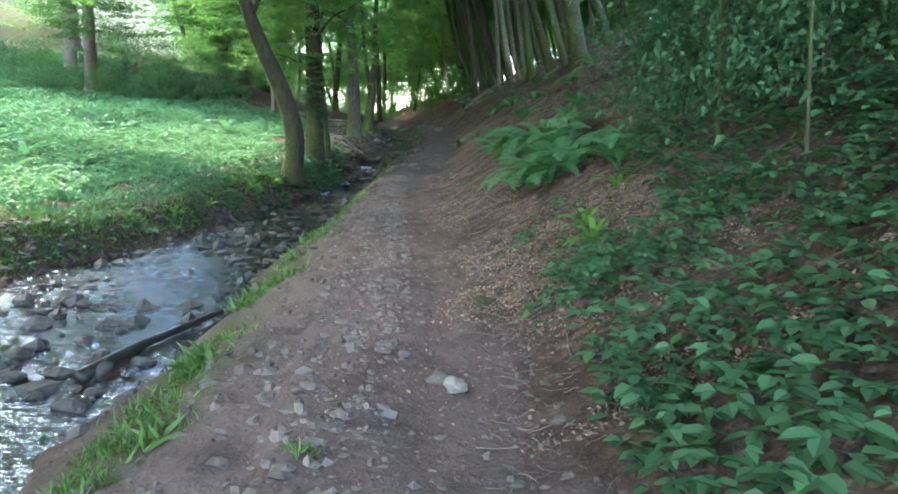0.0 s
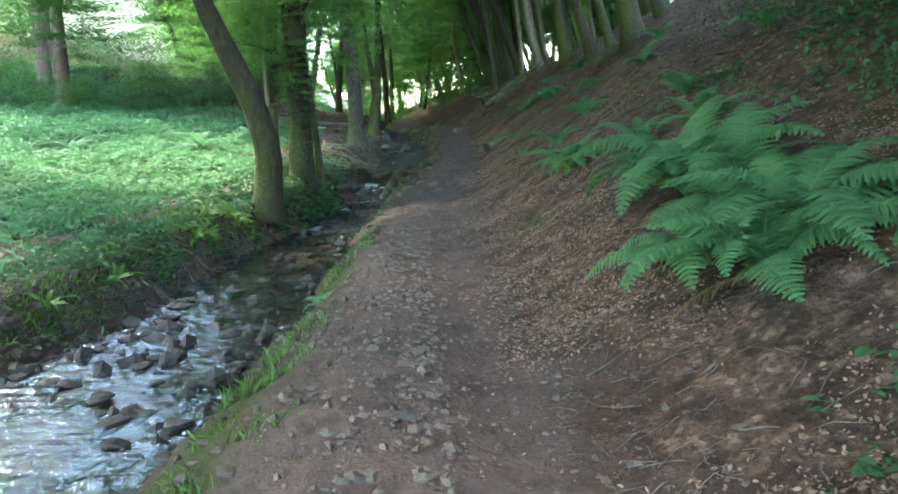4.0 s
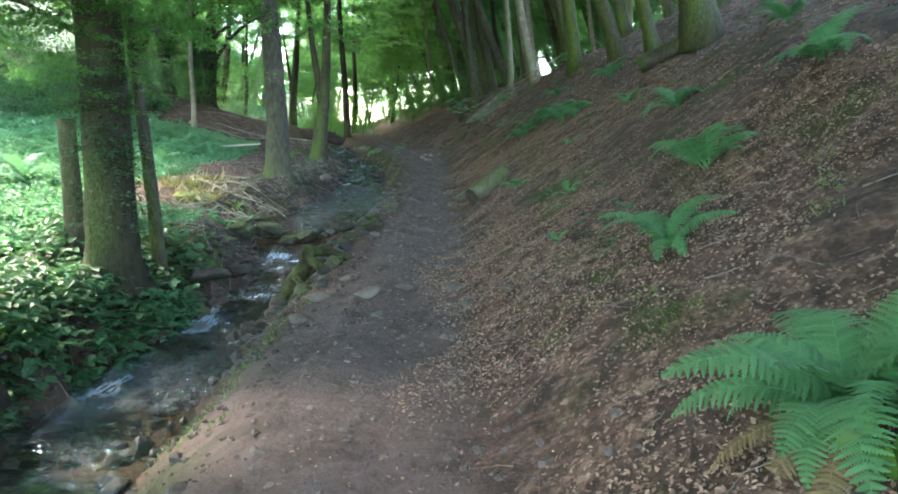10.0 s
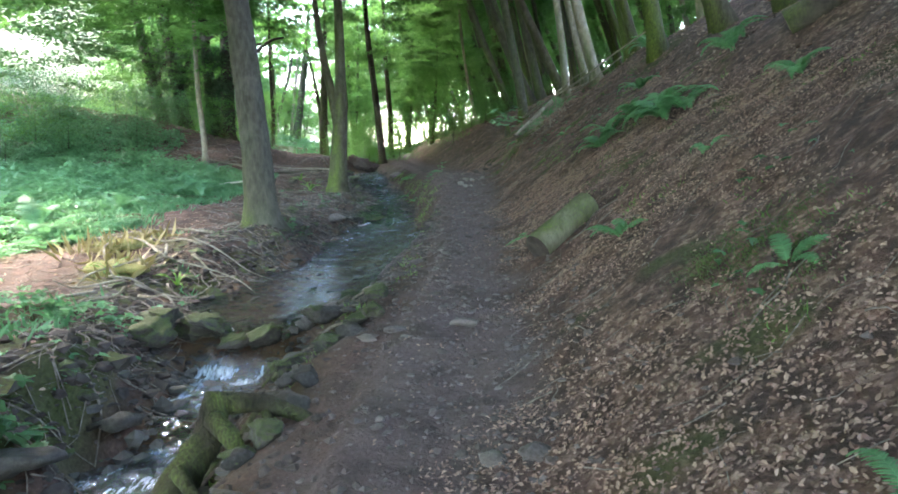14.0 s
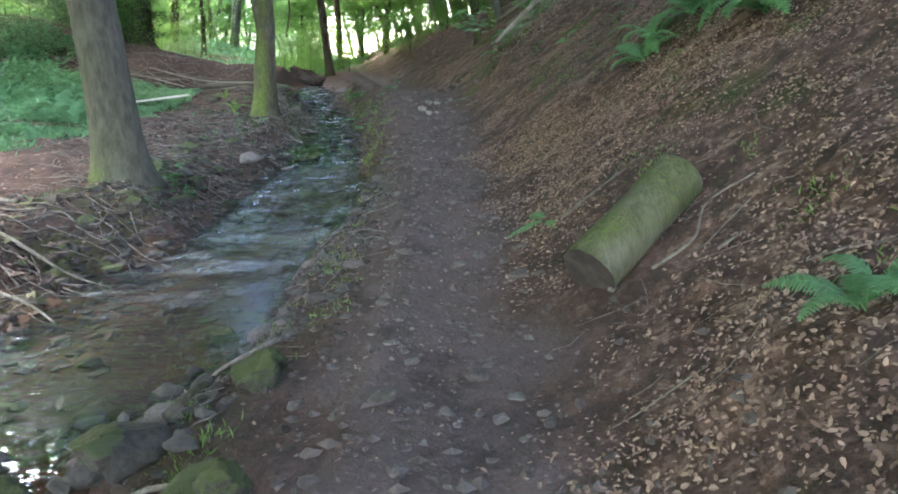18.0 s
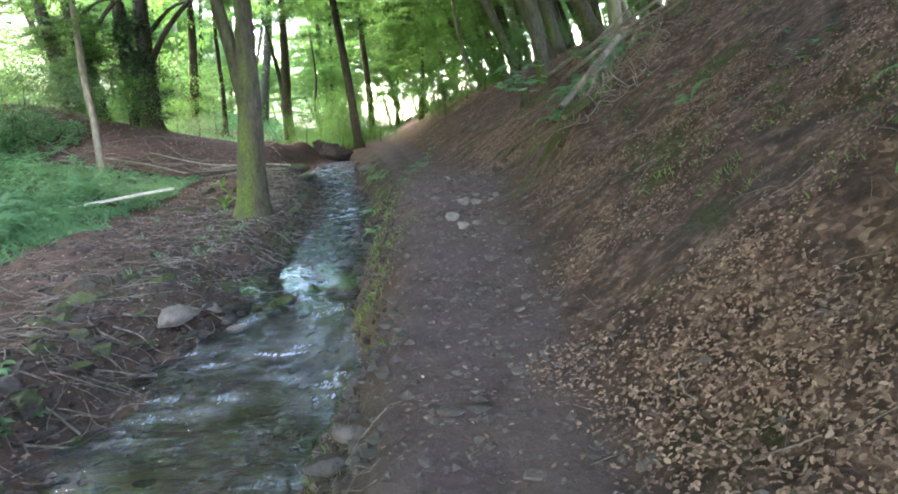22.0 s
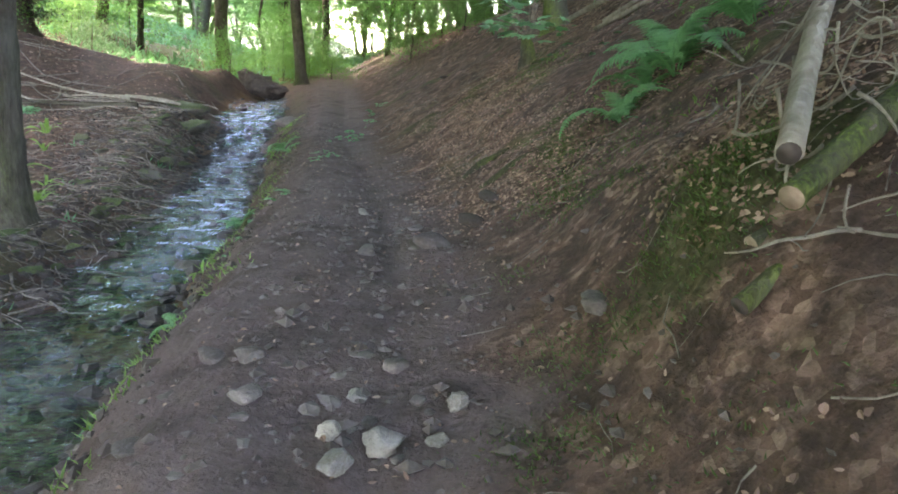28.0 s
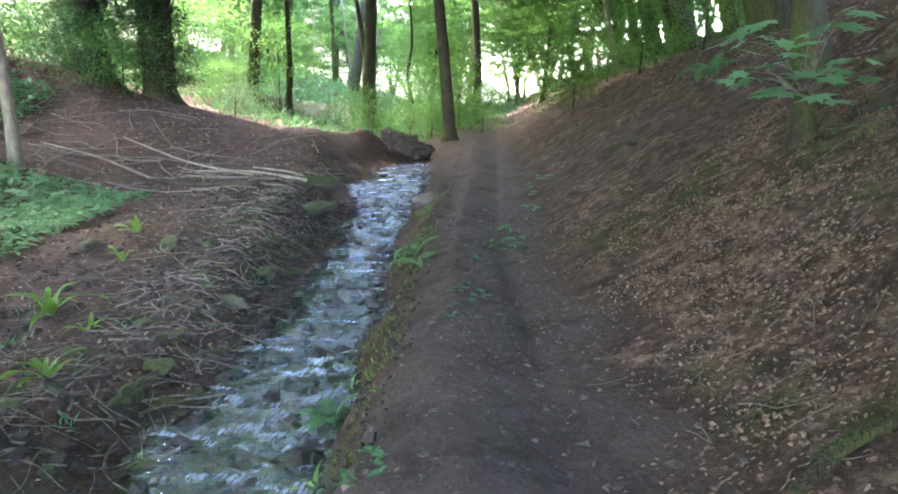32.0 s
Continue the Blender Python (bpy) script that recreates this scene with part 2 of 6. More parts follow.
NETTLE = leaf_mat("meadow_leaf", (.05, .15, .08), (.115, .27, .14), .4)
GRASS = leaf_mat("grass_blade", (.05, .12, .03), (.14, .235, .065), .35)
LITTER = leaf_mat("dead_leaf", (0.115, 0.070, 0.053), (0.40, 0.28, 0.21), 0, True, (0.225, 0.143, 0.108))
GRIT = stone_mat("path_grit", (.06, .047, .042), (.17, .143, .13))
STONE = stone_mat("path_stone", (.05, .041, .037), (.165, .142, .128))
STONE_PALE = stone_mat("pale_stone", (.12, .107, .095), (.32, .29, .255))
STONE_WET = stone_mat("wet_dark_stone", (.024, .023, .021), (.085, .08, .073), 0, .65, .1)
STONE_MOSS = stone_mat("mossy_stone", (.02, .0185, .016), (.075, .068, .058), .6)
CUT_WOOD = plain_mat("cut_wood", (.17, .12, .085), (.34, .26, .19), 14)
TWIG = plain_mat("dry_twig", (.065, .053, .044), (.235, .205, .17), 20)
WET_WOOD = plain_mat("waterlogged_wood", (.010, .009, .008), (.035, .030, .026), 12, .4)
EARTH = plain_mat("raw_earth", (.026, .021, .019), (.075, .06, .052), 9)
MOSS_GOLD = plain_mat("golden_moss", (.06, .065, .018), (.20, .19, .06), 22)
PLANK = plain_mat("bleached_timber", (.42, .40, .36), (.68, .65, .60), 9)

# ---- the lie of the land: curves along y, the way up the valley ----
def curve(ys, vs, soft=0.7):
    ys, vs = np.array(ys, float), np.array(vs, float)
    def f(y):
        y = np.asarray(y, float)
        return sum(np.interp(y + o, ys, vs) for o in np.linspace(-soft, soft, 7)) / 7
    return f


def hash2(i, j, seed):
    h = (i * 374761393 + j * 668265263 + seed * 982451653) & 0x7FFFFFFF
    h = ((h ^ (h >> 13)) * 1274126177) & 0x7FFFFFFF
    return ((h ^ (h >> 16)) & 0xFFFF) / 65535.0


def vnoise(x, y, scale, seed=0):
    """Value noise, -1 to 1."""
    x, y = np.asarray(x, float) / scale, np.asarray(y, float) / scale
    i, j = np.floor(x).astype(np.int64), np.floor(y).astype(np.int64)
    u, v = x - i, y - j
    u, v = u * u * (3 - 2 * u), v * v * (3 - 2 * v)
    a, b, c, d = hash2(i, j, seed), hash2(i + 1, j, seed), hash2(i, j + 1, seed), hash2(i + 1, j + 1, seed)
    return ((a * (1 - u) + b * u) * (1 - v) + (c * (1 - u) + d * u) * v) * 2 - 1


def step(x, a, b):
    t = np.clip((x - a) / (b - a), 0, 1)
    return t * t * (3 - 2 * t)


path_x = curve([-10, 0, 4, 7, 10, 13, 16, 20, 24, 28, 32, 36, 39, 42.5, 47, 52, 60, 75, 110], [.2, .2, .2, .1, -.2, -.4, -.5, -.45, -.3, -.25, -.35, -.4, -.85, -1.6, -2.3, -3.0, -4.3, -6.2, -10], 1.0)
path_z = curve([-10, 0, 4, 7, 10, 13, 16, 18, 20, 23.5, 25.5, 27, 29, 31.6, 33, 34.7, 36.3, 39, 42, 48, 60, 80, 110], [-.4, -.2, -.12, 0, .1, .15, .2, .26, .4, .6, .68, .82, 1.0, 1.24, 1.4, 1.55, 1.63, 1.6, 1.6, 1.75, 2.1, 2.8, 4.0], 0.8)
path_l = curve([-10, 3, 8, 11, 16, 20, 23, 25, 27, 30, 34, 38, 40.5, 43, 47, 52, 60, 80], [-.75, -.8, -1.15, -1.25, -1.45, -1.2, -1.1, -.9, -.85, -1.0, -1.2, -1.6, -1.95, -2.35, -3.05, -3.8, -5.3, -8.5], 0.8)
wat_r = curve([-10, 3, 6, 9, 12, 16, 19, 21, 23, 24.8, 26.5, 28.5, 31, 33, 36, 39, 43, 46.3, 50, 53, 57, 62, 110], [-1.9, -1.9, -2.1, -2.15, -2.1, -2.2, -2.3, -2.15, -2.1, -1.9, -1.45, -1.35, -1.3, -1.55, -1.85, -2.3, -2.95, -3.75, -4.35, -4.8, -5.7, -8, -20], 0.5)
wat_l = curve([-10, 3, 6, 9, 11, 12.5, 15, 16.8, 18.1, 19, 19.8, 20.4, 22, 24.2, 25.5, 27, 29, 31, 33, 36, 39, 43, 46.3, 48, 50.8, 54, 57, 62, 110], [-5.4, -5.3, -5.2, -4.9, -4.35, -4.05, -4.1, -3.85, -3.62, -3.5, -3.3, -3.05, -2.95, -2.95, -3.3, -3.2, -2.9, -2.95, -3.0, -2.95, -3.3, -4.15, -5.0, -5.2, -6.0, -6.8, -7.1, -9.2, -21], 0.5)
wat_z = curve([-10, 8, 14, 17, 19.6, 20.3, 21.3, 21.9, 22.9, 23.1, 24.2, 24.45, 26, 28, 30, 32.3, 33.3, 35, 38, 43, 46.3, 50, 53, 57, 62, 110], [-.68, -.6, -.55, -.46, -.42, -.30, -.28, -.2, -.17, -.04, .04, .40, .45, .50, .56, .62, .76, .82, .86, .95, 1.0, 1.25, 1.43, 1.64, 1.85, 3.8], 0.12)
ter_z = curve([-10, 5, 9, 12, 15, 18, 21, 25, 27.5, 30, 36, 41, 45, 50, 60, 80, 110], [-.25, -.2, -.15, -.1, .05, .15, .35, .68, .9, 1.0, 1.2, 1.25, 1.5, 1.75, 2.2, 3, 4.2], 1.0)
slope_r = curve([-10, 6, 12, 16, 20, 26, 32, 38, 44, 60, 110], [.62, .62, .6, .63, .7, .72, .74, .68, .6, .5, .45], 2)


def height(x, y, rough=True):
    x, y = np.asarray(x, float), np.asarray(y, float)
    px, pz, pl, wr, wl, wz, tz = path_x(y), path_z(y), path_l(y), wat_r(y), wat_l(y), wat_z(y), ter_z(y)
    w1 = 0.10 * vnoise(x * 0 + 3, y, .45, 5) + 0.16 * vnoise(x * 0 + 9, y, 1.3, 6)
    wr, wl = wr + w1, wl + 0.16 * vnoise(x * 0 + 5, y, .5, 7) + .2 * vnoise(x * 0 + 5, y, 1.5, 8)
    # right of the path: a leaf-covered slope
    d = x - (px + .36)
    rise = slope_r(y) * (np.sqrt(np.maximum(d, 0) ** 2 + .04) - .2)
    rise = rise - slope_r(y) * (.35 * np.clip(d - 4, 0, 6) + .5 * np.maximum(d - 10, 0))
    # the mossy hump under the brush heap
    rise = rise + .34 * step(d, .3, .85) * step(-d, -3.2, -1.8) * np.exp(-((y - 34.9) / 1.0) ** 2)
    z = pz + rise - .035 * step(-np.abs(x - px), -.45, -.12)
    z = z - .03 * step(-(x - px), .1, 1.0)
    # bank of the stream
    k = np.clip((x - wr) / np.maximum(pl - wr + .15, .25), -.4, 1)
    bank = wz - .02 + (pz - .05 - wz) * np.sin(np.clip(k, 0, 1) * np.pi / 2) ** .9
    z = np.where(x < pl + .15, np.minimum(z, bank), z)
    # bed
    mid = np.clip((wr - x) / .35, 0, 1) * np.clip((x - wl) / .35, 0, 1)
    bed = wz - .02 - (.11 - .05 * step(-y, -14, -11) - .05 * step(y, 33, 36)) * mid
    z = np.where(x < wr, bed, z)
    # left bank and terrace
    e = wl - x
    lean = .02 + .035 * step(y, 20, 45)
    left = wz - .02 + (tz - wz) * step(e, -.12, .95 - .35 * step(-y, -26, -22) - .2 * step(y, 13, 15) * step(-y, -21, -19.5)) + lean * np.maximum(e - 1, 0) + .0016 * np.maximum(e - 6, 0) ** 2
    left = np.where(e > 40, left + (e - 40) * .1, left)
    z = np.where(x < wl, left, z)
    # a spur that comes down from the hill on the far side
    z = z + .22 * np.maximum(-x - 9.5, 0) * step(y + .25 * x, 38, 50) * step(-y, -105, -80) * np.exp(-np.maximum(-x - 45, 0) / 30)
    # an earth bank across the head of the glade, cut by the stream
    dam = np.exp(-((y - 54 - .05 * (x + 6)) / 2.4) ** 2) * step(-x, 6.9, 8.4) * step(x, -30, -20) * .75
    z = z + dam
    z = z + .55 * np.exp(-(((x + 7.6) / .8) ** 2 + ((y - 57.0) / 1.2) ** 2))
    if rough:
        off = np.clip(np.abs(x - px) - .3, 0, 1)
        dry = np.where((x < wr) & (x > wl), .5, 1)
        z = z + dry * ((.016 + .02 * off) * vnoise(x, y, .22, 1) + (.01 + .045 * off) * vnoise(x, y, .8, 2) + .1 * off * np.clip(np.abs(x - px) - 2, 0, 1.5) * vnoise(x, y, 3.2, 3) + .011 * vnoise(x, y, .09, 4))
        ruts = np.exp(-((x - px - .05 * vnoise(y * 0, y, 2.5, 11)) / .09) ** 2)
        z = z - (.018 + .02 * step(y, 34, 37)) * ruts
    return z

# ---- mesh helpers ----
def mesh(name, verts, faces, mat, smooth=True):
    me = bpy.data.meshes.new(name)
    me.from_pydata([tuple(v) for v in np.asarray(verts, float).tolist()], [], [tuple(f) for f in (faces.tolist() if hasattr(faces, "tolist") else faces)])
    me.materials.append(mat)
    if smooth:
        me.shade_smooth()
    me.update()
    return me


def thing(name, me, label, category, group="", kind="", m=None):
    ob = new(name, me)
    if m is not None:
        ob.matrix_world = m
    return tagged(ob, label, category, group, kind)


def part(name, me, parent, label=""):
    ob = new(name, me)
    ob.parent = parent
    return tagged(ob, label) if label else ob


def attribute(me, name, values):
    at = me.attributes.new(name, "FLOAT", "POINT")
    at.data.foreach_set("value", np.asarray(values, np.float32))


def tube(points, radii, sides=10, wobble=.06, seed=0, cap=True):
    """A bent, tapering, uneven tube; vertices, faces and how far along each vertex lies."""
    P, R = np.array(points, float), np.array(radii, float)
    n = len(P)
    T = np.gradient(P, axis=0)
    T /= np.linalg.norm(T, axis=1)[:, None] + 1e-9
    ref = np.array([1., 0, 0]) if abs(T[:, 0]).mean() < .8 else np.array([0, 1., 0])
    U = np.cross(T, ref)
    U /= np.linalg.norm(U, axis=1)[:, None]
    V = np.cross(T, U)
    a = np.linspace(0, 2 * np.pi, sides, endpoint=False)
    rg = np.random.default_rng(seed)
    ph = rg.uniform(0, 6.28, 4)
    lump = 1 + wobble * (np.sin(2 * a[None] + ph[0] + np.linspace(0, 3, n)[:, None]) + .7 * np.sin(3 * a[None] + ph[1] - np.linspace(0, 5, n)[:, None]) + rg.normal(0, .5, (n, sides)))
    X = P[:, None] + (R[:, None] * lump)[..., None] * (np.cos(a)[None, :, None] * U[:, None] + np.sin(a)[None, :, None] * V[:, None])
    verts = X.reshape(-1, 3)
    i, j = np.meshgrid(np.arange(n - 1), np.arange(sides), indexing="ij")
    k = (j + 1) % sides
    faces = np.stack([i * sides + j, i * sides + k, (i + 1) * sides + k, (i + 1) * sides + j], -1).reshape(-1, 4).tolist()
    along = np.repeat(np.linspace(0, 1, n), sides)
    if cap:
        faces += [list(range(sides))[::-1], list(range((n - 1) * sides, n * sides))]
    return verts, faces, along


def bend(points, n):
    """A smooth line through a few points."""
    P = np.array(points, float)
    t = np.linspace(0, len(P) - 1, n)
    Q = np.stack([np.interp(t, range(len(P)), P[:, k]) for k in range(P.shape[1])], 1)
    for _ in range(2):
        Q[1:-1] = (Q[:-2] + 2 * Q[1:-1] + Q[2:]) / 4
    return Q


def joined(pieces):
    vs, fs, o = [], [], 0
    for v, f in pieces:
        vs.append(np.asarray(v, float))
        fs += [[i + o for i in face] for face in f]
        o += len(v)
    return np.concatenate(vs), fs


def leaves(pos, tip, up, length, width, fold=.25, droop=.0):
    """Folded leaves: one of four vertices and two triangles for each place. tip: the way it points; up: its upper side."""
    pos, tip, up = np.asarray(pos, float), np.asarray(tip, float), np.asarray(up, float)
    tip /= np.linalg.norm(tip, axis=1)[:, None] + 1e-9
    side = np.cross(tip, up)
    side /= np.linalg.norm(side, axis=1)[:, None] + 1e-9
    up = np.cross(side, tip)
    L, W = np.asarray(length)[:, None], np.asarray(width)[:, None]
    mid = pos + tip * L * .45
    v = np.stack([pos, mid + side * W / 2 + up * W * fold, pos + tip * L - up * L * droop, mid - side * W / 2 + up * W * fold], 1).reshape(-1, 3)
    b = np.arange(len(pos))[:, None] * 4
    f = np.concatenate([b + [0, 1, 2], b + [0, 2, 3]], 1).reshape(-1, 3)
    return v, f


def ovate(pos, tip, up, length, width, fold=.2, droop=.1):
    """Rounder leaves, folded along the midrib: six vertices and two four-sided halves each."""
    pos, tip, up = np.asarray(pos, float), np.asarray(tip, float), np.asarray(up, float)
    tip = tip / (np.linalg.norm(tip, axis=1)[:, None] + 1e-9)
    side = np.cross(tip, up)
    side /= np.linalg.norm(side, axis=1)[:, None] + 1e-9
    up = np.cross(side, tip)
    L, W = np.asarray(length)[:, None], np.asarray(width)[:, None]
    F = (np.asarray(fold) * np.ones(len(pos)))[:, None]
    D = (np.asarray(droop) * np.ones(len(pos)))[:, None]
    a, b = pos + tip * L * .28 + up * W * F, pos + tip * L * .68 + up * (W * F - L * D * .4)
    v = np.stack([pos, a + side * W * .46, b + side * W * .42, pos + tip * L - up * L * D, b - side * W * .42, a - side * W * .46], 1).reshape(-1, 3)
    k = np.arange(len(pos))[:, None] * 6
    return v, np.concatenate([k + [0, 1, 2, 3], k + [0, 3, 4, 5]], 1).reshape(-1, 4)


def leaf_object(name, pos, tip, up, length, width, mat, round_=False, **kw):
    v, f = (ovate if round_ else leaves)(pos, tip, up, length, width, **kw)
    return mesh(name, v, f, mat, False)


def rnd_dirs(rg, n, zmin=-1, zmax=1):
    z, a = rg.uniform(zmin, zmax, n), rg.uniform(0, 2 * np.pi, n)
    r = np.sqrt(np.maximum(0, 1 - z * z))
    return np.stack([r * np.cos(a), r * np.sin(a), z], 1)


def ground_z(x, y):
    return float(height(x, y))


def slope_up(x, y):
    e = .15
    dx, dy = height(x + e, y, False) - height(x - e, y, False), height(x, y + e, False) - height(x, y - e, False)
    n = np.stack([-dx / (2 * e), -dy / (2 * e), np.ones_like(dx)], -1)
    return n / np.linalg.norm(n, axis=-1)[..., None]


def tube_mesh(name, points, radii, mat, sides=7, seed=0, moss=None, rings=0, wobble=.06):
    Q = bend(points, rings or max(4, 3 * len(points)))
    v, f, _ = tube(Q, np.interp(np.linspace(0, 1, len(Q)), np.linspace(0, 1, len(radii)), radii), sides, wobble, seed)
    me = mesh(name, v, f, mat)
    if moss is not None:
        attribute(me, "moss", np.clip(moss * (.6 + .7 * vnoise(v[:, 0] * 6 + v[:, 2] * 3, v[:, 1] * 6, 1, seed + 5)), 0, 1))
    return me

# ---- ground, one sheet ----
def steps(spec):
    out = [spec[0][0]]
    for a, b, s in spec:
        k = max(1, int(round((b - a) / s)))
        out += list(a + (b - a) * (np.arange(1, k + 1) / k))
    return np.array(out)


GX = steps([(-420, -120, 60), (-120, -50, 10), (-50, -20, 2), (-20, -8, .5), (-8, -5.6, .16), (-5.6, 1.8, .06), (1.8, 3.5, .1), (3.5, 8, .25), (8, 20, .8), (20, 60, 4), (60, 420, 60)])
GY = steps([(-120, -20, 20), (-20, -4, 2), (-4, 1, .25), (1, 44, .075), (44, 58, .14), (58, 70, .5), (70, 130, 3), (130, 250, 15), (250, 850, 100)])


def build_ground():
    X, Y = np.meshgrid(GX, GY)
    Z = height(X, Y)
    nx, ny = len(GX), len(GY)
    i, j = np.meshgrid(np.arange(ny - 1), np.arange(nx - 1), indexing="ij")
    a = i * nx + j
    me = mesh("ground", np.stack([X, Y, Z], -1).reshape(-1, 3), np.stack([a, a + 1, a + nx + 1, a + nx], -1).reshape(-1, 4), GROUND)
    px, pl, wr, wl = path_x(Y), path_l(Y), wat_r(Y), wat_l(Y)
    d = X - px
    wob = .18 * vnoise(X, Y, .5, 21) + .1 * vnoise(X, Y, .2, 22)
    low = pl + (wr + .15 - pl) * step(-Y, -21, -17)
    path = step(-(d + wob), -.62, -.25) * step(X + wob, low - .25, low + .15)
    bare = 2.4 * step(Y, 24, 27)
    terrace = step(-(X - wl + wob) - bare, .7, 1.6)
    trail = np.exp(-((X - wl + 1.9 + .5 * vnoise(X * 0, Y, 4, 31)) / .4) ** 2) * step(Y, 8, 12) * step(-Y, -39, -36)
    litter = step(d + wob * 1.5, .35, .9) * (.55 + .45 * step(vnoise(X, Y, 1.1, 23) + .6 * vnoise(X, Y, .35, 24), -.4, .3))
    litter = np.maximum(litter, .3 * step(wl - X, .3, .9) * step(Y, 24, 30))
    green = .85 * terrace * (1 - trail) * step(-Y, -46, -42) * step(vnoise(X, Y, 1.5, 25), -.7, -.2)
    green = np.where((X < -9) & (Y < 46), .9, green)
    green = np.where((X < -17) & (Y > 44), .85 * step(vnoise(X, Y, 2.5, 33), -.5, .1), green)
    green = np.where(Y > 62, .9 * step(-d, .8, 2.2) + .5 * step(d, 1, 2.5), green)
    edge = np.exp(-((X - (wr * .6 + pl * .4)) / .3) ** 2) * step(vnoise(X, Y, .8, 26) + .35, .0, .5) * (.25 + .75 * step(-Y, -19, -15))
    moss = step(d, .5, 1.0) * step(vnoise(X, Y, .55, 27) + .6 * vnoise(X, Y, .2, 28), .55, 1.0) * .75
    lmoss = step(wl - X, .02, .4) * step(-(wl - X), -2.2, -1.2) * step(vnoise(X, Y, .5, 29) + .5 * step(-Y, -19, -16), -.3, .3) * .9 * (.35 + .65 * step(-Y, -30, -26))
    green = np.clip(np.maximum.reduce([green, edge, moss, lmoss]), 0, 1)
    col = np.stack([np.maximum(path, trail * terrace * .9), green, litter, 1 - .85 * step(X, wl - .25, wl + .1) * step(-X, -wr - .1, -wr + .15) * (.25 + .75 * step(Y, 13, 17)) * step(vnoise(X, Y, .9, 35) + .5 * vnoise(X, Y, .3, 36), -.35, .35)], -1).reshape(-1, 4)
    at = me.attributes.new("cover", "FLOAT_COLOR", "POINT")
    at.data.foreach_set("color", col.astype(np.float32).ravel())
    return thing("ground", me, "brown forest floor with worn earth path and grassy terrace", "ground", kind="structure")


ground = build_ground()


# ---- the stream's surface ----
def build_water():
    ys, us = np.arange(-8, 58, .05), np.linspace(0, 1, 34)
    Y, U = np.meshgrid(ys, us, indexing="ij")
    l, r = wat_l(Y) - .4, wat_r(Y) + .35
    X = l + (r - l) * U
    wz = wat_z(Y)
    fall = np.clip(np.gradient(wat_z(ys), ys), 0, 3)
    riffle = .3 + .4 * step(Y, 33, 37) - .12 * step(Y, 36, 37.5) * step(-Y, -41, -39.5) + .25 * step(-Y, -16, -12) + .4 * step(Y, 18, 20) * step(-Y, -25, -24) + .2 * step(Y, 26, 27.5) * step(-Y, -33, -32)
    riffle = riffle * (1 - .85 * step(Y, 33.5, 33.9) * step(-Y, -35.6, -35.0))
    Z = wz + riffle * (.012 * vnoise(X, Y, .16, 41) + .016 * vnoise(X * .6, Y, .3, 42))
    me = mesh("stream_water", np.stack([X, Y, Z], -1).reshape(-1, 3), [(a, a + 34, a + 35, a + 1) for i in range(len(ys) - 1) for a in range(i * 34, i * 34 + 33)], WATER)
    below = np.stack([np.interp(ys + o, ys, fall) for o in (0, .08, .16, .24, .35, .5)]).max(0)
    base = np.stack([np.interp(ys + o, ys, fall) for o in (.2, .3, .4, .55, .7)]).max(0)
    foam_sheen = np.clip(below * .45, 0, .8)[:, None] * step(vnoise(X, Y * .2, .2, 45), .25, .7) + np.clip(base * 1.1 - fall * .5, 0, .95)[:, None] * (.2 + .8 * step(vnoise(X, Y, .16, 47), -.3, .5))
    foam_sheen = foam_sheen + .45 * step(vnoise(X, Y * .7, .3, 46) + .5 * vnoise(X, Y * .6, .11, 48), .2, .9) * (.06 * step(-Y, -16, -11) + 2.3 * step(Y, 17.5, 19.5) * step(-Y, -24.2, -23.8)) * riffle
    # streaks on the runs away from the falls: reflected sky painted as diffuse white
    foam_sheen = foam_sheen + ((.4 + .28 * step(Y, 38.5, 41)) * step(Y, 35.2, 37.5) * step(-Y, -58, -56) + (.3 + .25 * step(Y, 30.3, 31.5)) * step(Y, 26, 27.5) * step(-Y, -33.4, -32.7) + .08 * step(-Y, -15, -12)) * step(vnoise(X * .45, Y, .17, 49) + .6 * vnoise(X * .5, Y, .07, 50), .25, 1.0)
    attribute(me, "riffle", riffle.ravel())
    attribute(me, "foam_sheen", np.clip(foam_sheen, 0, 1).ravel())
    return thing("stream_water", me, "shallow clear brook running over a stony bed", "water", kind="structure")


water = build_water()

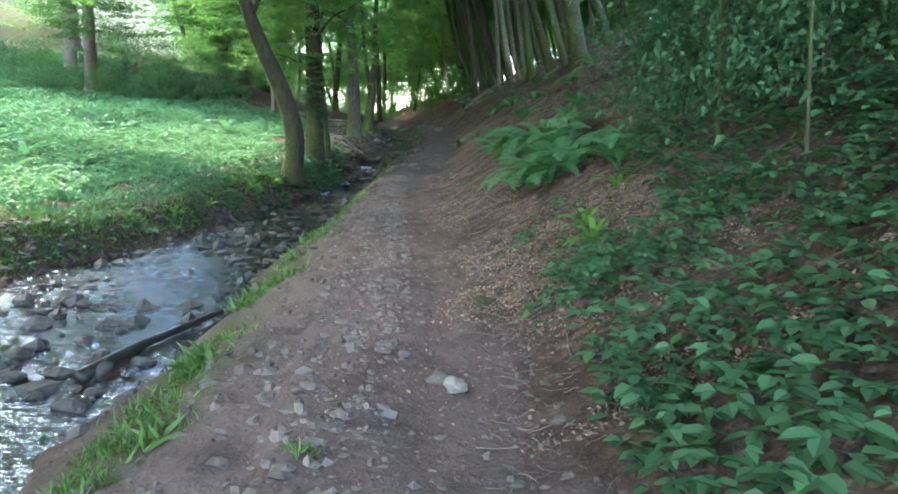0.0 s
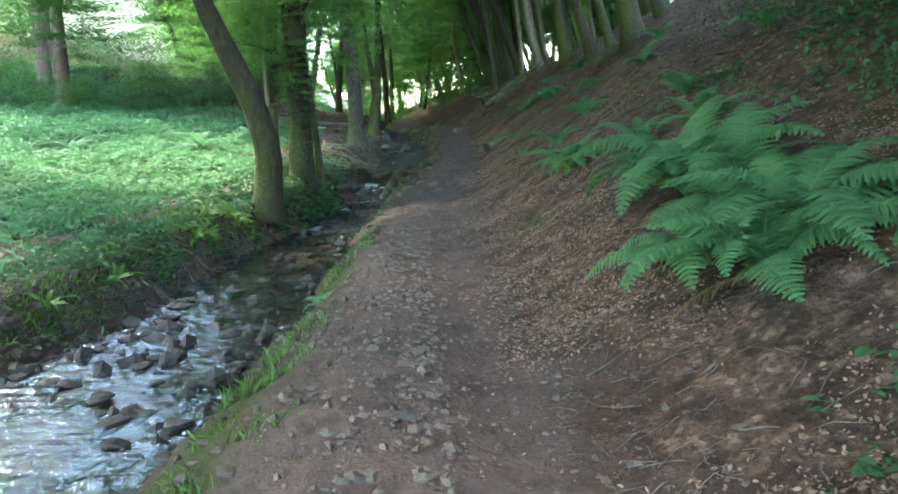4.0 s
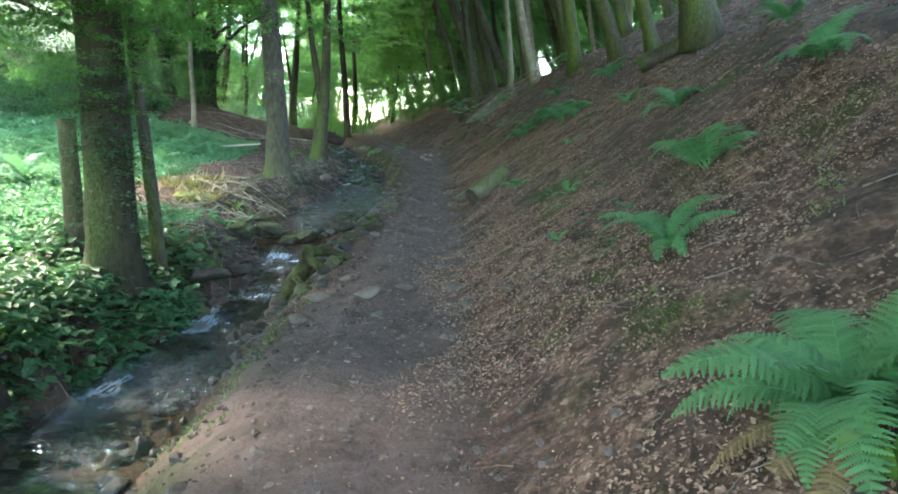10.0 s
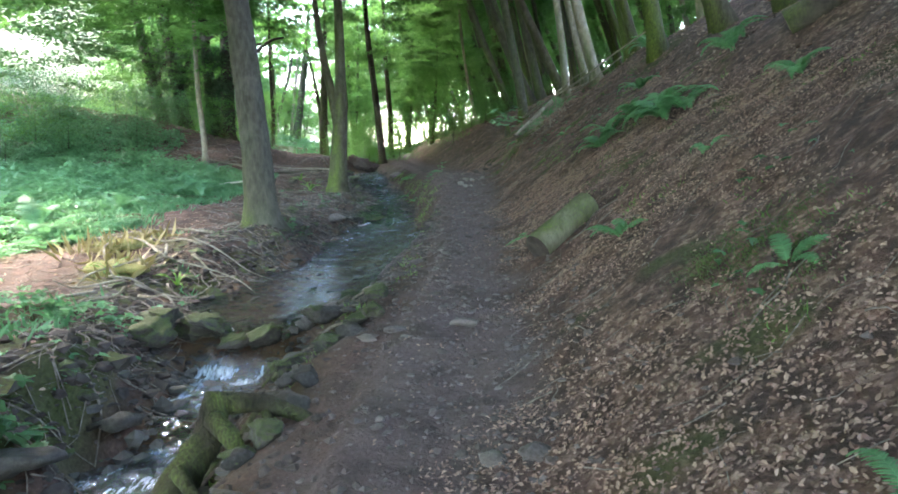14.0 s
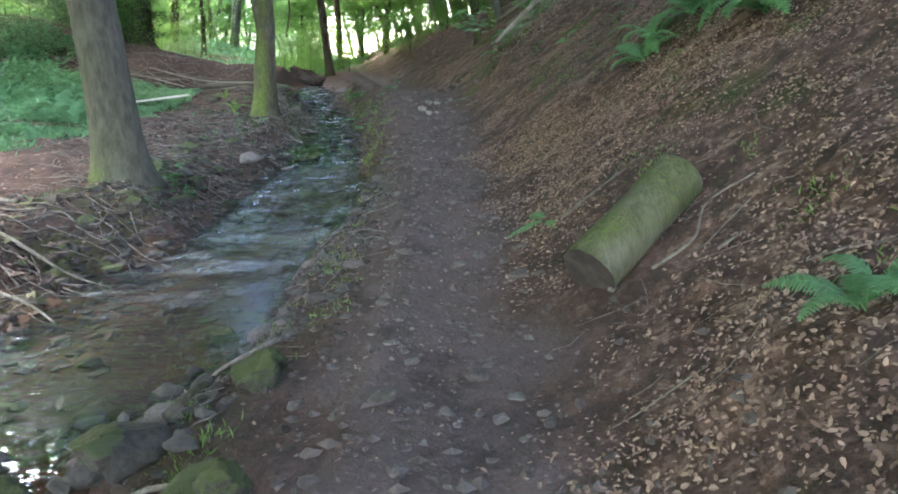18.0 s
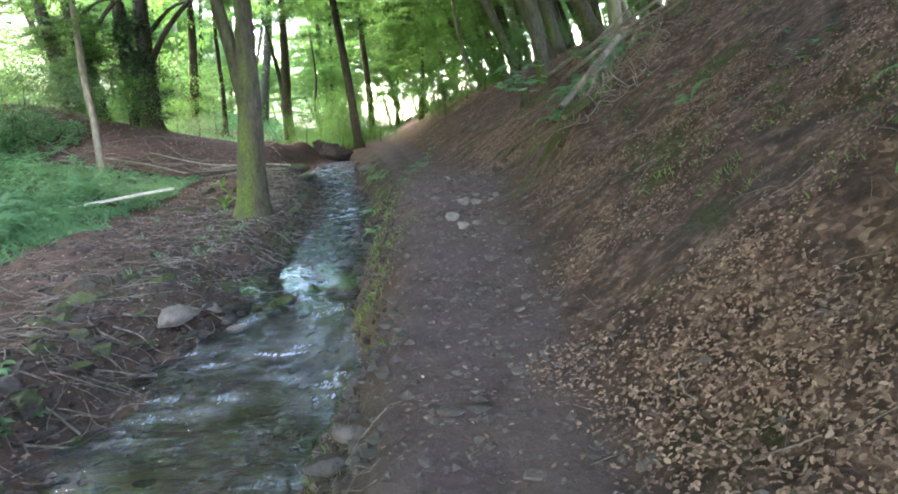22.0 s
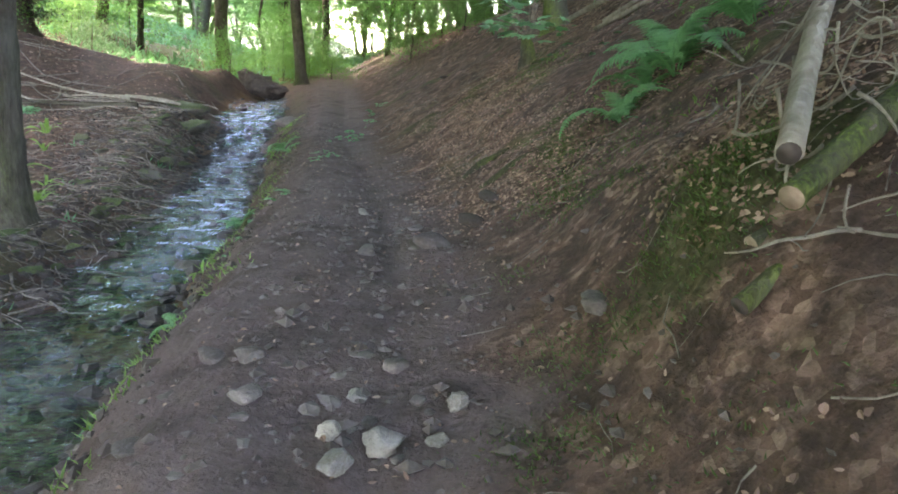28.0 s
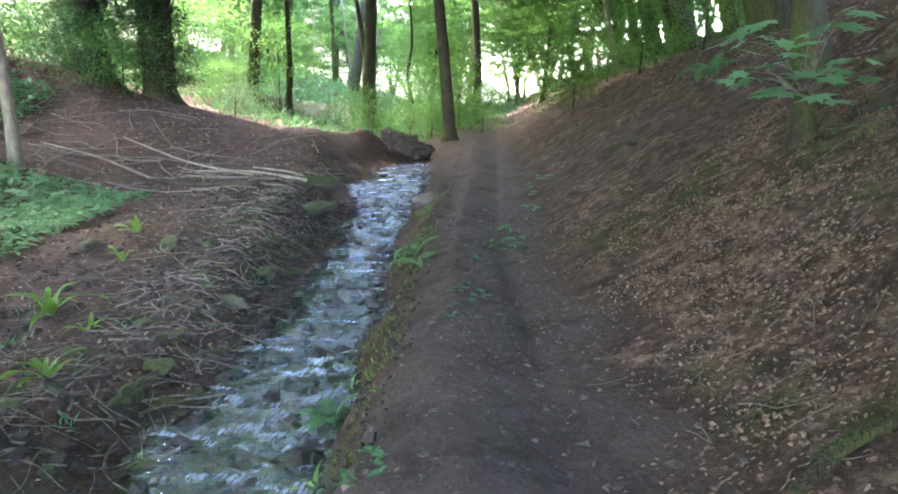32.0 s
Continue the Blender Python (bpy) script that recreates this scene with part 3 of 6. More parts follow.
# ---- logs ----
def log_thing(a, b, r, label, mat=BARK, name="log", seed=0, moss=1.0, sink=.25, cut=CUT_WOOD):
    """A sawn log lying from a to b on the slope, its two cut ends parts of their own."""
    pts = []
    for k in np.linspace(0, 1, 9):
        x, y = a[0] + (b[0] - a[0]) * k, a[1] + (b[1] - a[1]) * k
        pts.append((x, y, ground_z(a[0], a[1]) * (1 - k) + ground_z(b[0], b[1]) * k + r * (1 - sink)))
    pts = np.array(pts)
    c = pts.mean(0)
    v, f, al = tube(pts - c, np.full(9, r) * np.linspace(1.03, .96, 9), 22, .025, seed)
    me = mesh("bark", v, f[:-2], mat)
    attribute(me, "moss", np.clip(moss * (.45 + .6 * vnoise(v[:, 0] * 5, v[:, 1] * 5 + v[:, 2] * 4, 1, seed + 3) + .35 * (v[:, 2] > 0)), 0, 1))
    root = thing(name, None, label, "log", m=Matrix.Translation(c))
    part("bark", me, root)
    d = (pts[-1] - pts[0]) / np.linalg.norm(pts[-1] - pts[0])
    for k, s in ((0, -1), (8, 1)):
        ring = v[k * 22:(k + 1) * 22]
        ctr = ring.mean(0) + d * s * .006
        vv = np.concatenate([ring + d * s * .003, (ring * .5 + ctr * .5) + d * s * .004, [ctr]])
        ff = [[i, (i + 1) % 22, 22 + (i + 1) % 22, 22 + i] for i in range(22)] + [[22 + i, 22 + (i + 1) % 22, 44] for i in range(22)]
        part("cut_end", mesh("cut_end", vv, ff, cut), root, "sawn grey-brown end grain")
    return root


log_thing((.42, 25.32), (1.03, 25.76), .158, "short mossy sawn log lying on the slope beside the path", BARK_LOG, seed=3, moss=.85, cut=EARTH)
log_thing((3.72, 27.02), (4.85, 26.42), .18, "longer mossy log higher up the slope", BARK, seed=5, moss=.9)

# ---- trees ----
def crown_mesh(name, mat, seed, radius=3.2, tall=6.0, sprays=46, per=120, size=.17):
    """Layered sprays of leaves about the upper trunk, with gaps between them, and thin limbs that carry them."""
    rg = np.random.default_rng(seed)
    pos, tips, ups = [], [], []
    for _ in range(sprays):
        h = rg.uniform(0, 1) ** .8
        r = radius * (1 - .55 * h) * rg.uniform(.15, 1) ** .6
        a = rg.uniform(0, 6.283)
        c = np.array([r * np.cos(a), r * np.sin(a), tall * h])
        out = np.array([np.cos(a), np.sin(a), rg.uniform(-.35, .25)])
        side = np.array([-np.sin(a), np.cos(a), 0])
        k = int(per * rg.uniform(.6, 1.4))
        u, v = rg.normal(0, .55, k), rg.normal(0, .38, k)
        pos.append(c + u[:, None] * out + v[:, None] * side + rg.normal(0, .09, (k, 1)) * [0, 0, 1])
        tips.append(out + rg.normal(0, .7, (k, 3)) * [1, 1, .45])
        ups.append(np.array([0, 0, 1]) + rg.normal(0, .35, (k, 3)))
    pos, tips, ups = np.concatenate(pos), np.concatenate(tips), np.concatenate(ups)
    s = size * rg.uniform(.6, 1.3, len(pos))
    return leaf_object(name, pos, tips, ups, s, s * .62, mat, fold=.12, droop=.15)


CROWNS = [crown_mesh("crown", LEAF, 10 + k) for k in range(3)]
# crowns in the lighter copy, used where foliage should look sunlit
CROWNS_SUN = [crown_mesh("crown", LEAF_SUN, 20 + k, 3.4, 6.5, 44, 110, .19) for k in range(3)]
CROWN_IVY = crown_mesh("ivy", LEAF_DARK, 33, 1.0, 6.0, 60, 110, .15)
SHRUBS = [crown_mesh("foliage", BRAMBLE, 40 + k, 1.0, .9, 26, 130, .065) for k in range(3)]
SHRUB_GREEN = [crown_mesh("foliage", LEAF_SUN, 50 + k, 1.0, 1.2, 26, 130, .065) for k in range(2)]


def trunk_mesh(points, radii, mat, seed=0, flare=1.7, limbs=(), sides=12, moss_top=2.5, rings=30):
    """Trunk with a flared foot; limbs: lists of points with a first and last radius."""
    Q = bend(points, rings)
    s = np.linspace(0, 1, len(Q))
    R = np.interp(s, np.linspace(0, 1, len(radii)), radii)
    hgt = Q[:, 2] - Q[0, 2]
    R = R * (1 + (flare - 1) * np.exp(-hgt / .22))
    v, f, _ = tube(Q, R, sides, .05, seed)
    pieces = [(v, f)]
    for k, (pts, r0, r1) in enumerate(limbs):
        L = bend(pts, 10)
        pieces.append(tube(L, np.linspace(r0, r1, 10), 7, .06, seed + k + 1)[:2])
    v, f = joined(pieces)
    me = mesh("trunk", v, f, mat)
    me_z = v[:, 2] - Q[0, 2]
    shady = step(np.interp(v[:, 2], Q[:, 2], Q[:, 0]) - v[:, 0], -.9 * radii[0], .5 * radii[0])
    rg = np.random.default_rng(seed + 7)
    attribute(me, "moss", np.clip(np.exp(-np.maximum(me_z, 0) / moss_top) * (.15 + 1.1 * shady) * (.35 + .75 * (vnoise(v[:, 0] * 4 + v[:, 2] * .3, v[:, 1] * 4 + v[:, 2], .9, seed) > -.1)), 0, 1))
    return me


def tree(base, points, radii, mat, label, crowns, seed=0, category="tree", group="", limbs=(), flare=1.7, moss_top=2.5, sink=.12):
    """points are offsets from the base; crowns: (mesh, offset, scale, turn)."""
    x, y = base
    root = thing("tree", None, label, category, group, m=pose(x, y, ground_z(x, y) - sink))
    part("trunk", trunk_mesh(points, radii, mat, seed, flare, limbs, moss_top=moss_top), root)
    for me, (cx, cy, cz), s, turn in crowns:
        c = part("crown", me, root)
        c.matrix_local = pose(cx, cy, cz, 0, 0, turn) @ Matrix.Scale(s, 4)
    return root


tree((-3.9, 18.1), [(0, 0, 0), (.10, .05, .7), (.12, .05, 1.35), (-.10, .08, 2.1), (-.5, .1, 3.0), (-1.0, .2, 4.0), (-1.6, .5, 6.0), (-2.0, .8, 9.5), (-2.2, 1, 13)], [.25, .235, .21, .17, .12, .05], BARK_BROWN,
     "curved mossy tree bowed over the stream bank", [(CROWNS[0], (-2.0, .6, 7.5), 1.1, 20), (CROWNS[1], (-1.0, .2, 9.5), 1.0, 130)], 1, limbs=[([(-1.0, .2, 4.0), (-.4, -.2, 5.2), (.6, -.6, 6.6)], .07, .02)])
tree((-3.78, 20.8), [(0, 0, 0), (0, 0, 1.5), (-.06, 0, 3.5), (-.15, .1, 6), (-.2, .2, 14)], [.28, .25, .22, .17, .05], BARK_BROWN,
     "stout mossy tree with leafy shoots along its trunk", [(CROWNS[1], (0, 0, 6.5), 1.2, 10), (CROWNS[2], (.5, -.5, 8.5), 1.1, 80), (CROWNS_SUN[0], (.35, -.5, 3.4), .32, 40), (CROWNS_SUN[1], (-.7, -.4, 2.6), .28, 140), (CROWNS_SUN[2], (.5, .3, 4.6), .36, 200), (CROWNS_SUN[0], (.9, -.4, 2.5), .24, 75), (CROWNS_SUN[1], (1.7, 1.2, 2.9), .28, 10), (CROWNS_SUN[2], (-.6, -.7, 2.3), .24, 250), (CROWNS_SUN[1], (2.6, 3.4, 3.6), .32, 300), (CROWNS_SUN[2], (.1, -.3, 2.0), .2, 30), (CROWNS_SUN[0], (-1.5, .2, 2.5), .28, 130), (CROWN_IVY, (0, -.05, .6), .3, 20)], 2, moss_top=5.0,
     limbs=[([(.0, 0, 3.6), (.5, -.4, 4.2), (1.3, -.9, 4.5)], .05, .012), ([(-.05, 0, 2.7), (-.6, -.4, 3.1), (-1.2, -.7, 3.2)], .04, .012)])
tree((-3.45, 21.3), [(0, 0, 0), (-.06, 0, 1.0), (-.14, 0, 2.0), (-.26, 0, 3.2), (-.2, 0, 6)], [.09, .08, .07, .05, .02], BARK, "slim mossy stem beside a stout tree", [(CROWNS_SUN[1], (.3, 0, 3.6), .4, 15)], 3)
tree((-3.85, 29.65), [(0, 0, 0), (-.02, 0, 1.5), (-.10, 0, 3.2), (-.25, 0, 5), (-.3, .3, 14)], [.29, .25, .225, .19, .05], BARK_GREY,
     "grey smooth-barked tree standing on the bare bank", [(CROWNS[2], (0, 0, 6.0), 1.2, 60), (CROWNS[0], (-.4, .4, 8.5), 1.1, 160), (CROWNS_SUN[0], (-1.1, -.6, 4.2), .5, 0), (CROWNS_SUN[2], (-1.9, .4, 4.4), .55, 90)], 4, moss_top=.7,
     limbs=[([(-.2, 0, 4.6), (-1.0, -.4, 5.1), (-2.2, -.5, 5.0)], .06, .015)])
tree((-4.45, 39.0), [(0, 0, 0), (.12, 0, 1.2), (.24, 0, 2.2), (.34, .1, 4), (.5, .2, 12)], [.27, .25, .21, .15, .05], BARK,
     "mossy forked tree at the water's edge", [(CROWNS[0], (-.3, 0, 6.5), 1.1, 200), (CROWNS[1], (.6, .4, 8), 1.1, 250)], 5, moss_top=4.0,
     limbs=[([(.2, 0, 1.9), (.05, .05, 2.9), (-.25, .1, 4.5), (-.6, .2, 10)], .17, .05)])
tree((-6.0, 61.0), [(0, 0, 0), (-.15, 0, 3), (-.5, 0, 8), (-.5, 0, 16)], [.22, .19, .15, .04], BARK_DARK, "dark slender tree beside the trail", [(CROWNS_SUN[1], (0, 0, 7), 1.1, 0)], 6, group="trees along the stream")
tree((-6.6, 70.0), [(0, 0, 0), (.1, 0, 3), (0, 0, 8), (.2, 0, 16)], [.20, .18, .14, .04], BARK_DARK, "dark slender tree beside the trail", [(CROWNS_SUN[2], (0, 0, 8), 1.1, 50)], 7, group="trees along the stream")
tree((-10.6, 66.0), [(0, 0, 0), (0, 0, 2.0), (.3, 0, 5), (.8, 0, 12)], [.34, .28, .22, .05], BARK, "forked tree on the meadow's edge", [(CROWNS_SUN[0], (0, 0, 5.5), 1.1, 0)], 8, limbs=[([(0, 0, 2.2), (-.2, 0, 4.2), (-.8, .2, 8)], .18, .05)], group="trees along the stream")
tree((-9.6, 69.0), [(0, 0, 0), (.15, 0, 1.4), (-.1, 0, 2.6), (.25, 0, 4.2), (.1, 0, 9)], [.11, .1, .08, .06, .02], BARK_DARK, "thin crooked tree on the meadow's edge", [(CROWNS_SUN[1], (0, 0, 5), .8, 0)], 9)
tree((-13.7, 64.5), [(0, 0, 0), (.2, 0, 2), (.25, 0, 5), (.6, 0, 12)], [.15, .13, .1, .03], BARK_DARK, "slender tree in front of the sunny meadow", [(CROWNS_SUN[2], (0, 0, 5), 1, 0)], 10, group="trees by the meadow")
tree((-15.4, 64.6), [(0, 0, 0), (.35, 0, 2), (.7, 0, 5), (1.2, 0, 12)], [.27, .24, .2, .05], BARK, "leaning tree in front of the sunny meadow", [(CROWNS_SUN[0], (.5, 0, 5), 1, 0)], 11, group="trees by the meadow")
tree((-15.6, 78.0), [(0, 0, 0), (.6, 0, 3), (1.4, 0, 7), (2.2, 0, 13)], [.36, .3, .24, .06], BARK_GREY, "pale leaning tree at the bright clearing", [(CROWNS_SUN[1], (1, 0, 7), 1.2, 0)], 12)
tree((-11.7, 47.6), [(0, 0, 0), (.03, 0, 1.5), (-.06, 0, 3.2), (.1, 0, 8), (.1, 0, 11)], [.13, .12, .105, .07, .02], BARK_PALE, "slim pale-barked tree in the nettles", [(CROWNS_SUN[2], (0, 0, 5.5), .8, 0)], 13, moss_top=.5)
for k, (x, y, lean) in enumerate(((-13.2, 54.8, .25), (-14.4, 56.4, -.1), (-15.6, 55.6, -.5), (-17.6, 57.5, -.7))):
    tree((x, y), [(0, 0, 0), (lean * .4, 0, 1.5), (lean, 0, 4), (lean * 2, 0, 9), (lean * 2.5, 0, 13)], [.42 - .05 * k, .36, .27, .18, .06], BARK_DARK, "massive dark tree wrapped in ivy",
         [(CROWN_IVY, (lean * .3, -.1, .2), .75, 50 * k), (CROWNS[k % 3], (lean * 2, 0, 6), 1.2, 70 * k)], 60 + k, group="ivy-clad trees", limbs=[([(lean * .5, 0, 2.2), (lean + .8, -.4, 3.6), (lean + 2.4, -.6, 5.0), (lean + 3.2, -.4, 5.1)], .14, .04)])
for k, (x, y) in enumerate(((-25.8, 49.5), (-27.4, 53.0), (-22.5, 45.5))):
    tree((x, y), [(0, 0, 0), (0, 0, 5), (.1, 0, 12), (.1, 0, 20)], [.42, .36, .28, .08], BARK_RED, "tall straight conifer with pinkish bark", [(CROWNS[k], (0, 0, 10), 1.4, 40 * k)], 80 + k, group="conifers on the far bank", moss_top=.4)

def in_gap(x, y):
    """The sunny pasture seen over the far bank, and the clearing up the valley."""
    return y > 50 and -27 - .72 * (y - 55) < x < -19.5 - .38 * (y - 55)


# woods on the slope: slim trunks that lean out over the valley
rg = np.random.default_rng(77)
FAR_TRUNKS = []
for k in range(8):
    ln, cu = rg.uniform(-4.2, -1.0), rg.uniform(-.6, .6)
    FAR_TRUNKS.append((trunk_mesh([(0, 0, 0), (ln * .2 + cu * .3, 0, 2), (ln * .5 + cu * .4, .1, 5), (ln * .8, .2, 9), (ln, .2, 15)], [.155, .14, .12, .09, .03], (BARK, BARK_GREY, BARK_DARK, BARK_PALE)[k % 4], 300 + k, 1.6, sides=9, rings=16, moss_top=3.5), ln))


def wood_tree(x, y, k, s, label, group, crown=True, turn=0, low=False):
    root = thing("tree", None, label, "tree", group, m=pose(x, y, ground_z(x, y) - .15))
    t = part("trunk", FAR_TRUNKS[k % 8][0], root)
    t.matrix_local = pose(0, 0, 0, 0, 0, turn) @ Matrix.Diagonal((s, s, s ** .5, 1))
    if crown:
        c = part("crown", (CROWNS + CROWNS_SUN)[k % 6], root)
        c.matrix_local = pose(FAR_TRUNKS[k % 8][1] * .6, 0, 3.2 if low else 6.5, 0, 0, 57 * k) @ Matrix.Scale(.95 if not low else .7, 4)
    return root


SLOPE_TREES = [(3.72, 33.3, 0, 1.15), (4.35, 31.0, 2, 1.2), (4.65, 29.2, 1, 1.0), (4.75, 26.4, 5, 2.0), (3.3, 38.5, 3, 1.1), (2.7, 41, 7, .8), (5.8, 36, 4, 1.2), (6.6, 30.5, 1, 1.3), (7.2, 34.5, 6, 1.0), (8.5, 28, 0, 1.2), (8.2, 39, 2, 1.2), (5.0, 41, 4, 1.0),
               (3.2, 45.5, 6, 1.3), (2.3, 49.5, 2, 1.4), (2.9, 52.5, 5, 1.5), (1.7, 56, 1, 1.2), (4.4, 48, 3, 1.1), (5.6, 45, 0, 1.2), (5.2, 54, 7, 1.2), (3.9, 58, 4, 1.2), (2.0, 62.5, 0, 1.5), (1.2, 67, 5, 1.2), (6.9, 51, 1, 1.0), (7.6, 57, 2, 1.3), (-.2, 62, 3, .7), (.3, 73, 6, 1.0), (-1.2, 78, 1, 1.1), (3.4, 72, 3, 1.2),
               (7.5, 22, 3, 1.2), (6.6, 17, 5, 1.1), (8.4, 12.5, 1, 1.3), (7.0, 7, 2, 1.0), (10.5, 18, 6, 1.2), (11, 25, 4, 1.2), (11.5, 33, 0, 1.2), (12, 9, 7, 1.2), (10, 43, 5, 1.2), (9.2, 48.5, 7, 1.1), (13, 52, 1, 1.2), (10.5, 60, 2, 1.2), (6.2, 66, 6, 1.1), (8, 76, 0, 1.2), (12.5, 70, 4, 1.2), (5.5, 82, 3, 1.2), (1.5, 88, 7, 1.2), (-2.5, 92, 2, 1.2), (9, 92, 5, 1.2)]
for i, (x, y, k, s) in enumerate(SLOPE_TREES):
    wood_tree(x, y, k, s, "slim forest tree leaning out from the slope", "trees on the slope", not (20 < y < 50 and i % 2), rg.uniform(-25, 25), i % 3 == 1 and y > 63)
for i in range(36):
    x, y = rg.uniform(8, 30), rg.uniform(40, 120)
    wood_tree(x - 8 * (y > 85), y, i, rg.uniform(.8, 1.3), "slim tree in the dense wood", "trees in the dense wood", i % 2 == 0, rg.uniform(0, 360), i % 4 == 0)
# far side of the valley and round behind
for i, (x, y) in enumerate([(-8.5, 4), (-12, 10), (-16, 2), (-18, 14), (-20, 26), (-6, -6), (3, -7), (8, -2), (-9, -12), (-28, 20), (-32, 60), (-29, 66), (-24, 68), (-36, 52), (-38, 68), (-26, 75), (-40, 42), (-21, 70), (-33, 74), (-45, 60), (-19, 84), (-12, 90), (-8, 100), (-22, 96), (-14, 108), (-30, 90), (-5, 112), (-18, 118), (-26, 110)]):
    if in_gap(x, y):
        continue
    wood_tree(x, y, i, rg.uniform(.9, 1.5), "leafy tree on the valley floor" if y < 45 else "leafy tree beyond the glade", "trees across the valley", True, rg.uniform(0, 360), y > 60)

# leafy boughs that reach out over the terrace from the trees round it
_stems = [o for o in scene.objects if o.get("category") == "tree" and o.location.y < 62]
for i, (x, y, h0, sc) in enumerate([(-8.2, 27.5, 4.0, .7), (-9.6, 33.5, 3.6, .75), (-7.6, 36.5, 4.4, .75), (-10.2, 41, 4.0, .75), (-6.2, 32, 5.0, .7), (-12.5, 38, 3.6, .8), (-8.8, 46.5, 5.2, .75), (-12.8, 21, 4.6, .7), (-15, 44, 3.2, .8), (-7.0, 24.5, 4.4, .7), (-10.5, 18.5, 4.2, .6), (-9.2, 14.5, 4.6, .6), (-19, 37, 3.2, .9), (-20.5, 42, 3.2, .9)]):
    near = min(_stems, key=lambda o: (o.location.x - x) ** 2 + (o.location.y - y) ** 2)
    for me, dz, s2 in ((CROWNS_SUN[i % 3], 0, sc), (CROWNS[i % 3], 3, sc)):
        c = part("bough", me, near)
        c.matrix_local = pose(x - near.location.x, y - near.location.y, ground_z(x, y) + h0 + dz - near.location.z, 0, 0, 40 * i) @ Matrix.Diagonal((s2 * 1.2, s2 * 1.2, s2 * .7, 1))

# ---- the closed leaf roof over path and stream: unseen, added for shade, hung as high boughs on the nearest trees ----
SHADE_CANOPY = [crown_mesh("crown", LEAF, 90 + k, 4.6, 2.6, 84, 66, .42) for k in range(3)]
_roots = [o for o in scene.objects if o.get("category") == "tree"]
rg = np.random.default_rng(5)
for cy in np.arange(-19, 82, 3.6):
    for cx in (-6.3, -2.4, 1.5, 5.4, 9.3):
        if cx < -5 and cy > 57 or cx > 8 and cy > 60:
            continue
        # chance of a gap, set by how much light the ground below should get
        if rg.uniform(0, 1) < ((.04 if cx < -5 and cy < 50 else .06 if cy < 30 else .4) if cx < 1 else (.78 if cy < 42 else .9) if cy > 18 else .1):
            continue
        x, y = cx + rg.uniform(-1, 1), cy + rg.uniform(-1, 1)
        near = min(_roots, key=lambda o: (o.location.x - x) ** 2 + (o.location.y - y) ** 2 + (0 if o.location.x > -12 else 400))
        c = part("crown", SHADE_CANOPY[rg.integers(3)], near)
        c.matrix_local = pose(x - near.location.x, y - near.location.y, ground_z(x, y) + rg.uniform(9.5, 12.5) - near.location.z, rg.uniform(-8, 8), rg.uniform(-8, 8), rg.uniform(0, 360))
# a second, higher layer, also unseen, for more shade and darker reflections in the water
for cy in np.arange(-18, 84, 4.4):
    for cx in (-11, -7.2, -3.4, .6, 4.6, 8.6):
        if rg.uniform(0, 1) < (.06 if cx < -3 and cy < 50 else .08 if cy < (30 if cx < 0 else 15) else .45 if cx < 0 else .72 if cy < 42 else .85) or cx < -5 and cy > 60:
            continue
        x, y = cx + rg.uniform(-1, 1), cy + rg.uniform(-1, 1)
        near = min(_roots, key=lambda o: (o.location.x - x) ** 2 + (o.location.y - y) ** 2 + (0 if o.location.x > -12 else 400))
        c = part("crown", SHADE_CANOPY[rg.integers(3)], near)
        c.matrix_local = pose(x - near.location.x, y - near.location.y, ground_z(x, y) + rg.uniform(13.5, 16.5) - near.location.z, rg.uniform(-8, 8), rg.uniform(-8, 8), rg.uniform(0, 360)) @ Matrix.Scale(1.1, 4)
# boughs that close the gap over the trail; the high ones beside the glade are added to shade the left bank
_stems = [o for o in scene.objects if o.get("category") == "tree"]
for i, (x, y, z, sc) in enumerate([(-4.2, 60, 5.5, .8), (-2.6, 63, 4.5, .9), (-1.0, 59, 6.0, .8), (-5.2, 66, 5.0, .9), (-3.4, 70, 4.2, 1.0), (-.6, 68, 5.0, .9), (-6.4, 74, 4.6, 1.0), (-2.0, 76, 5.5, 1.1), (-8.4, 64, 6.0, .8), (.8, 64, 6.5, .9), (-9.5, 46, 9.5, 1.1), (-11, 50, 10, 1.2), (-9.8, 54, 10, 1.2), (-12.5, 58, 10, 1.2), (-8.2, 58, 10, 1.1), (-10.5, 62, 9.5, 1.2), (-13.5, 48, 10, 1.2), (-7.6, 50, 10.5, 1.1), (-14.5, 54, 11, 1.2), (-16, 47, 11, 1.2), (-15, 51, 12, 1.2), (-17.5, 50, 10.5, 1.2), (-12, 45.5, 10, 1.1), (-13.5, 43, 10, 1.1)]):
    near = min(_stems, key=lambda o: (o.location.x - x) ** 2 + (o.location.y - y) ** 2)
    c = part("bough", (CROWNS + CROWNS_SUN)[i % 6], near)
    c.matrix_local = pose(x - near.location.x, y - near.location.y, ground_z(x, y) + z - near.location.z, 0, 0, 70 * i) @ Matrix.Diagonal((sc, sc, sc * .8, 1))
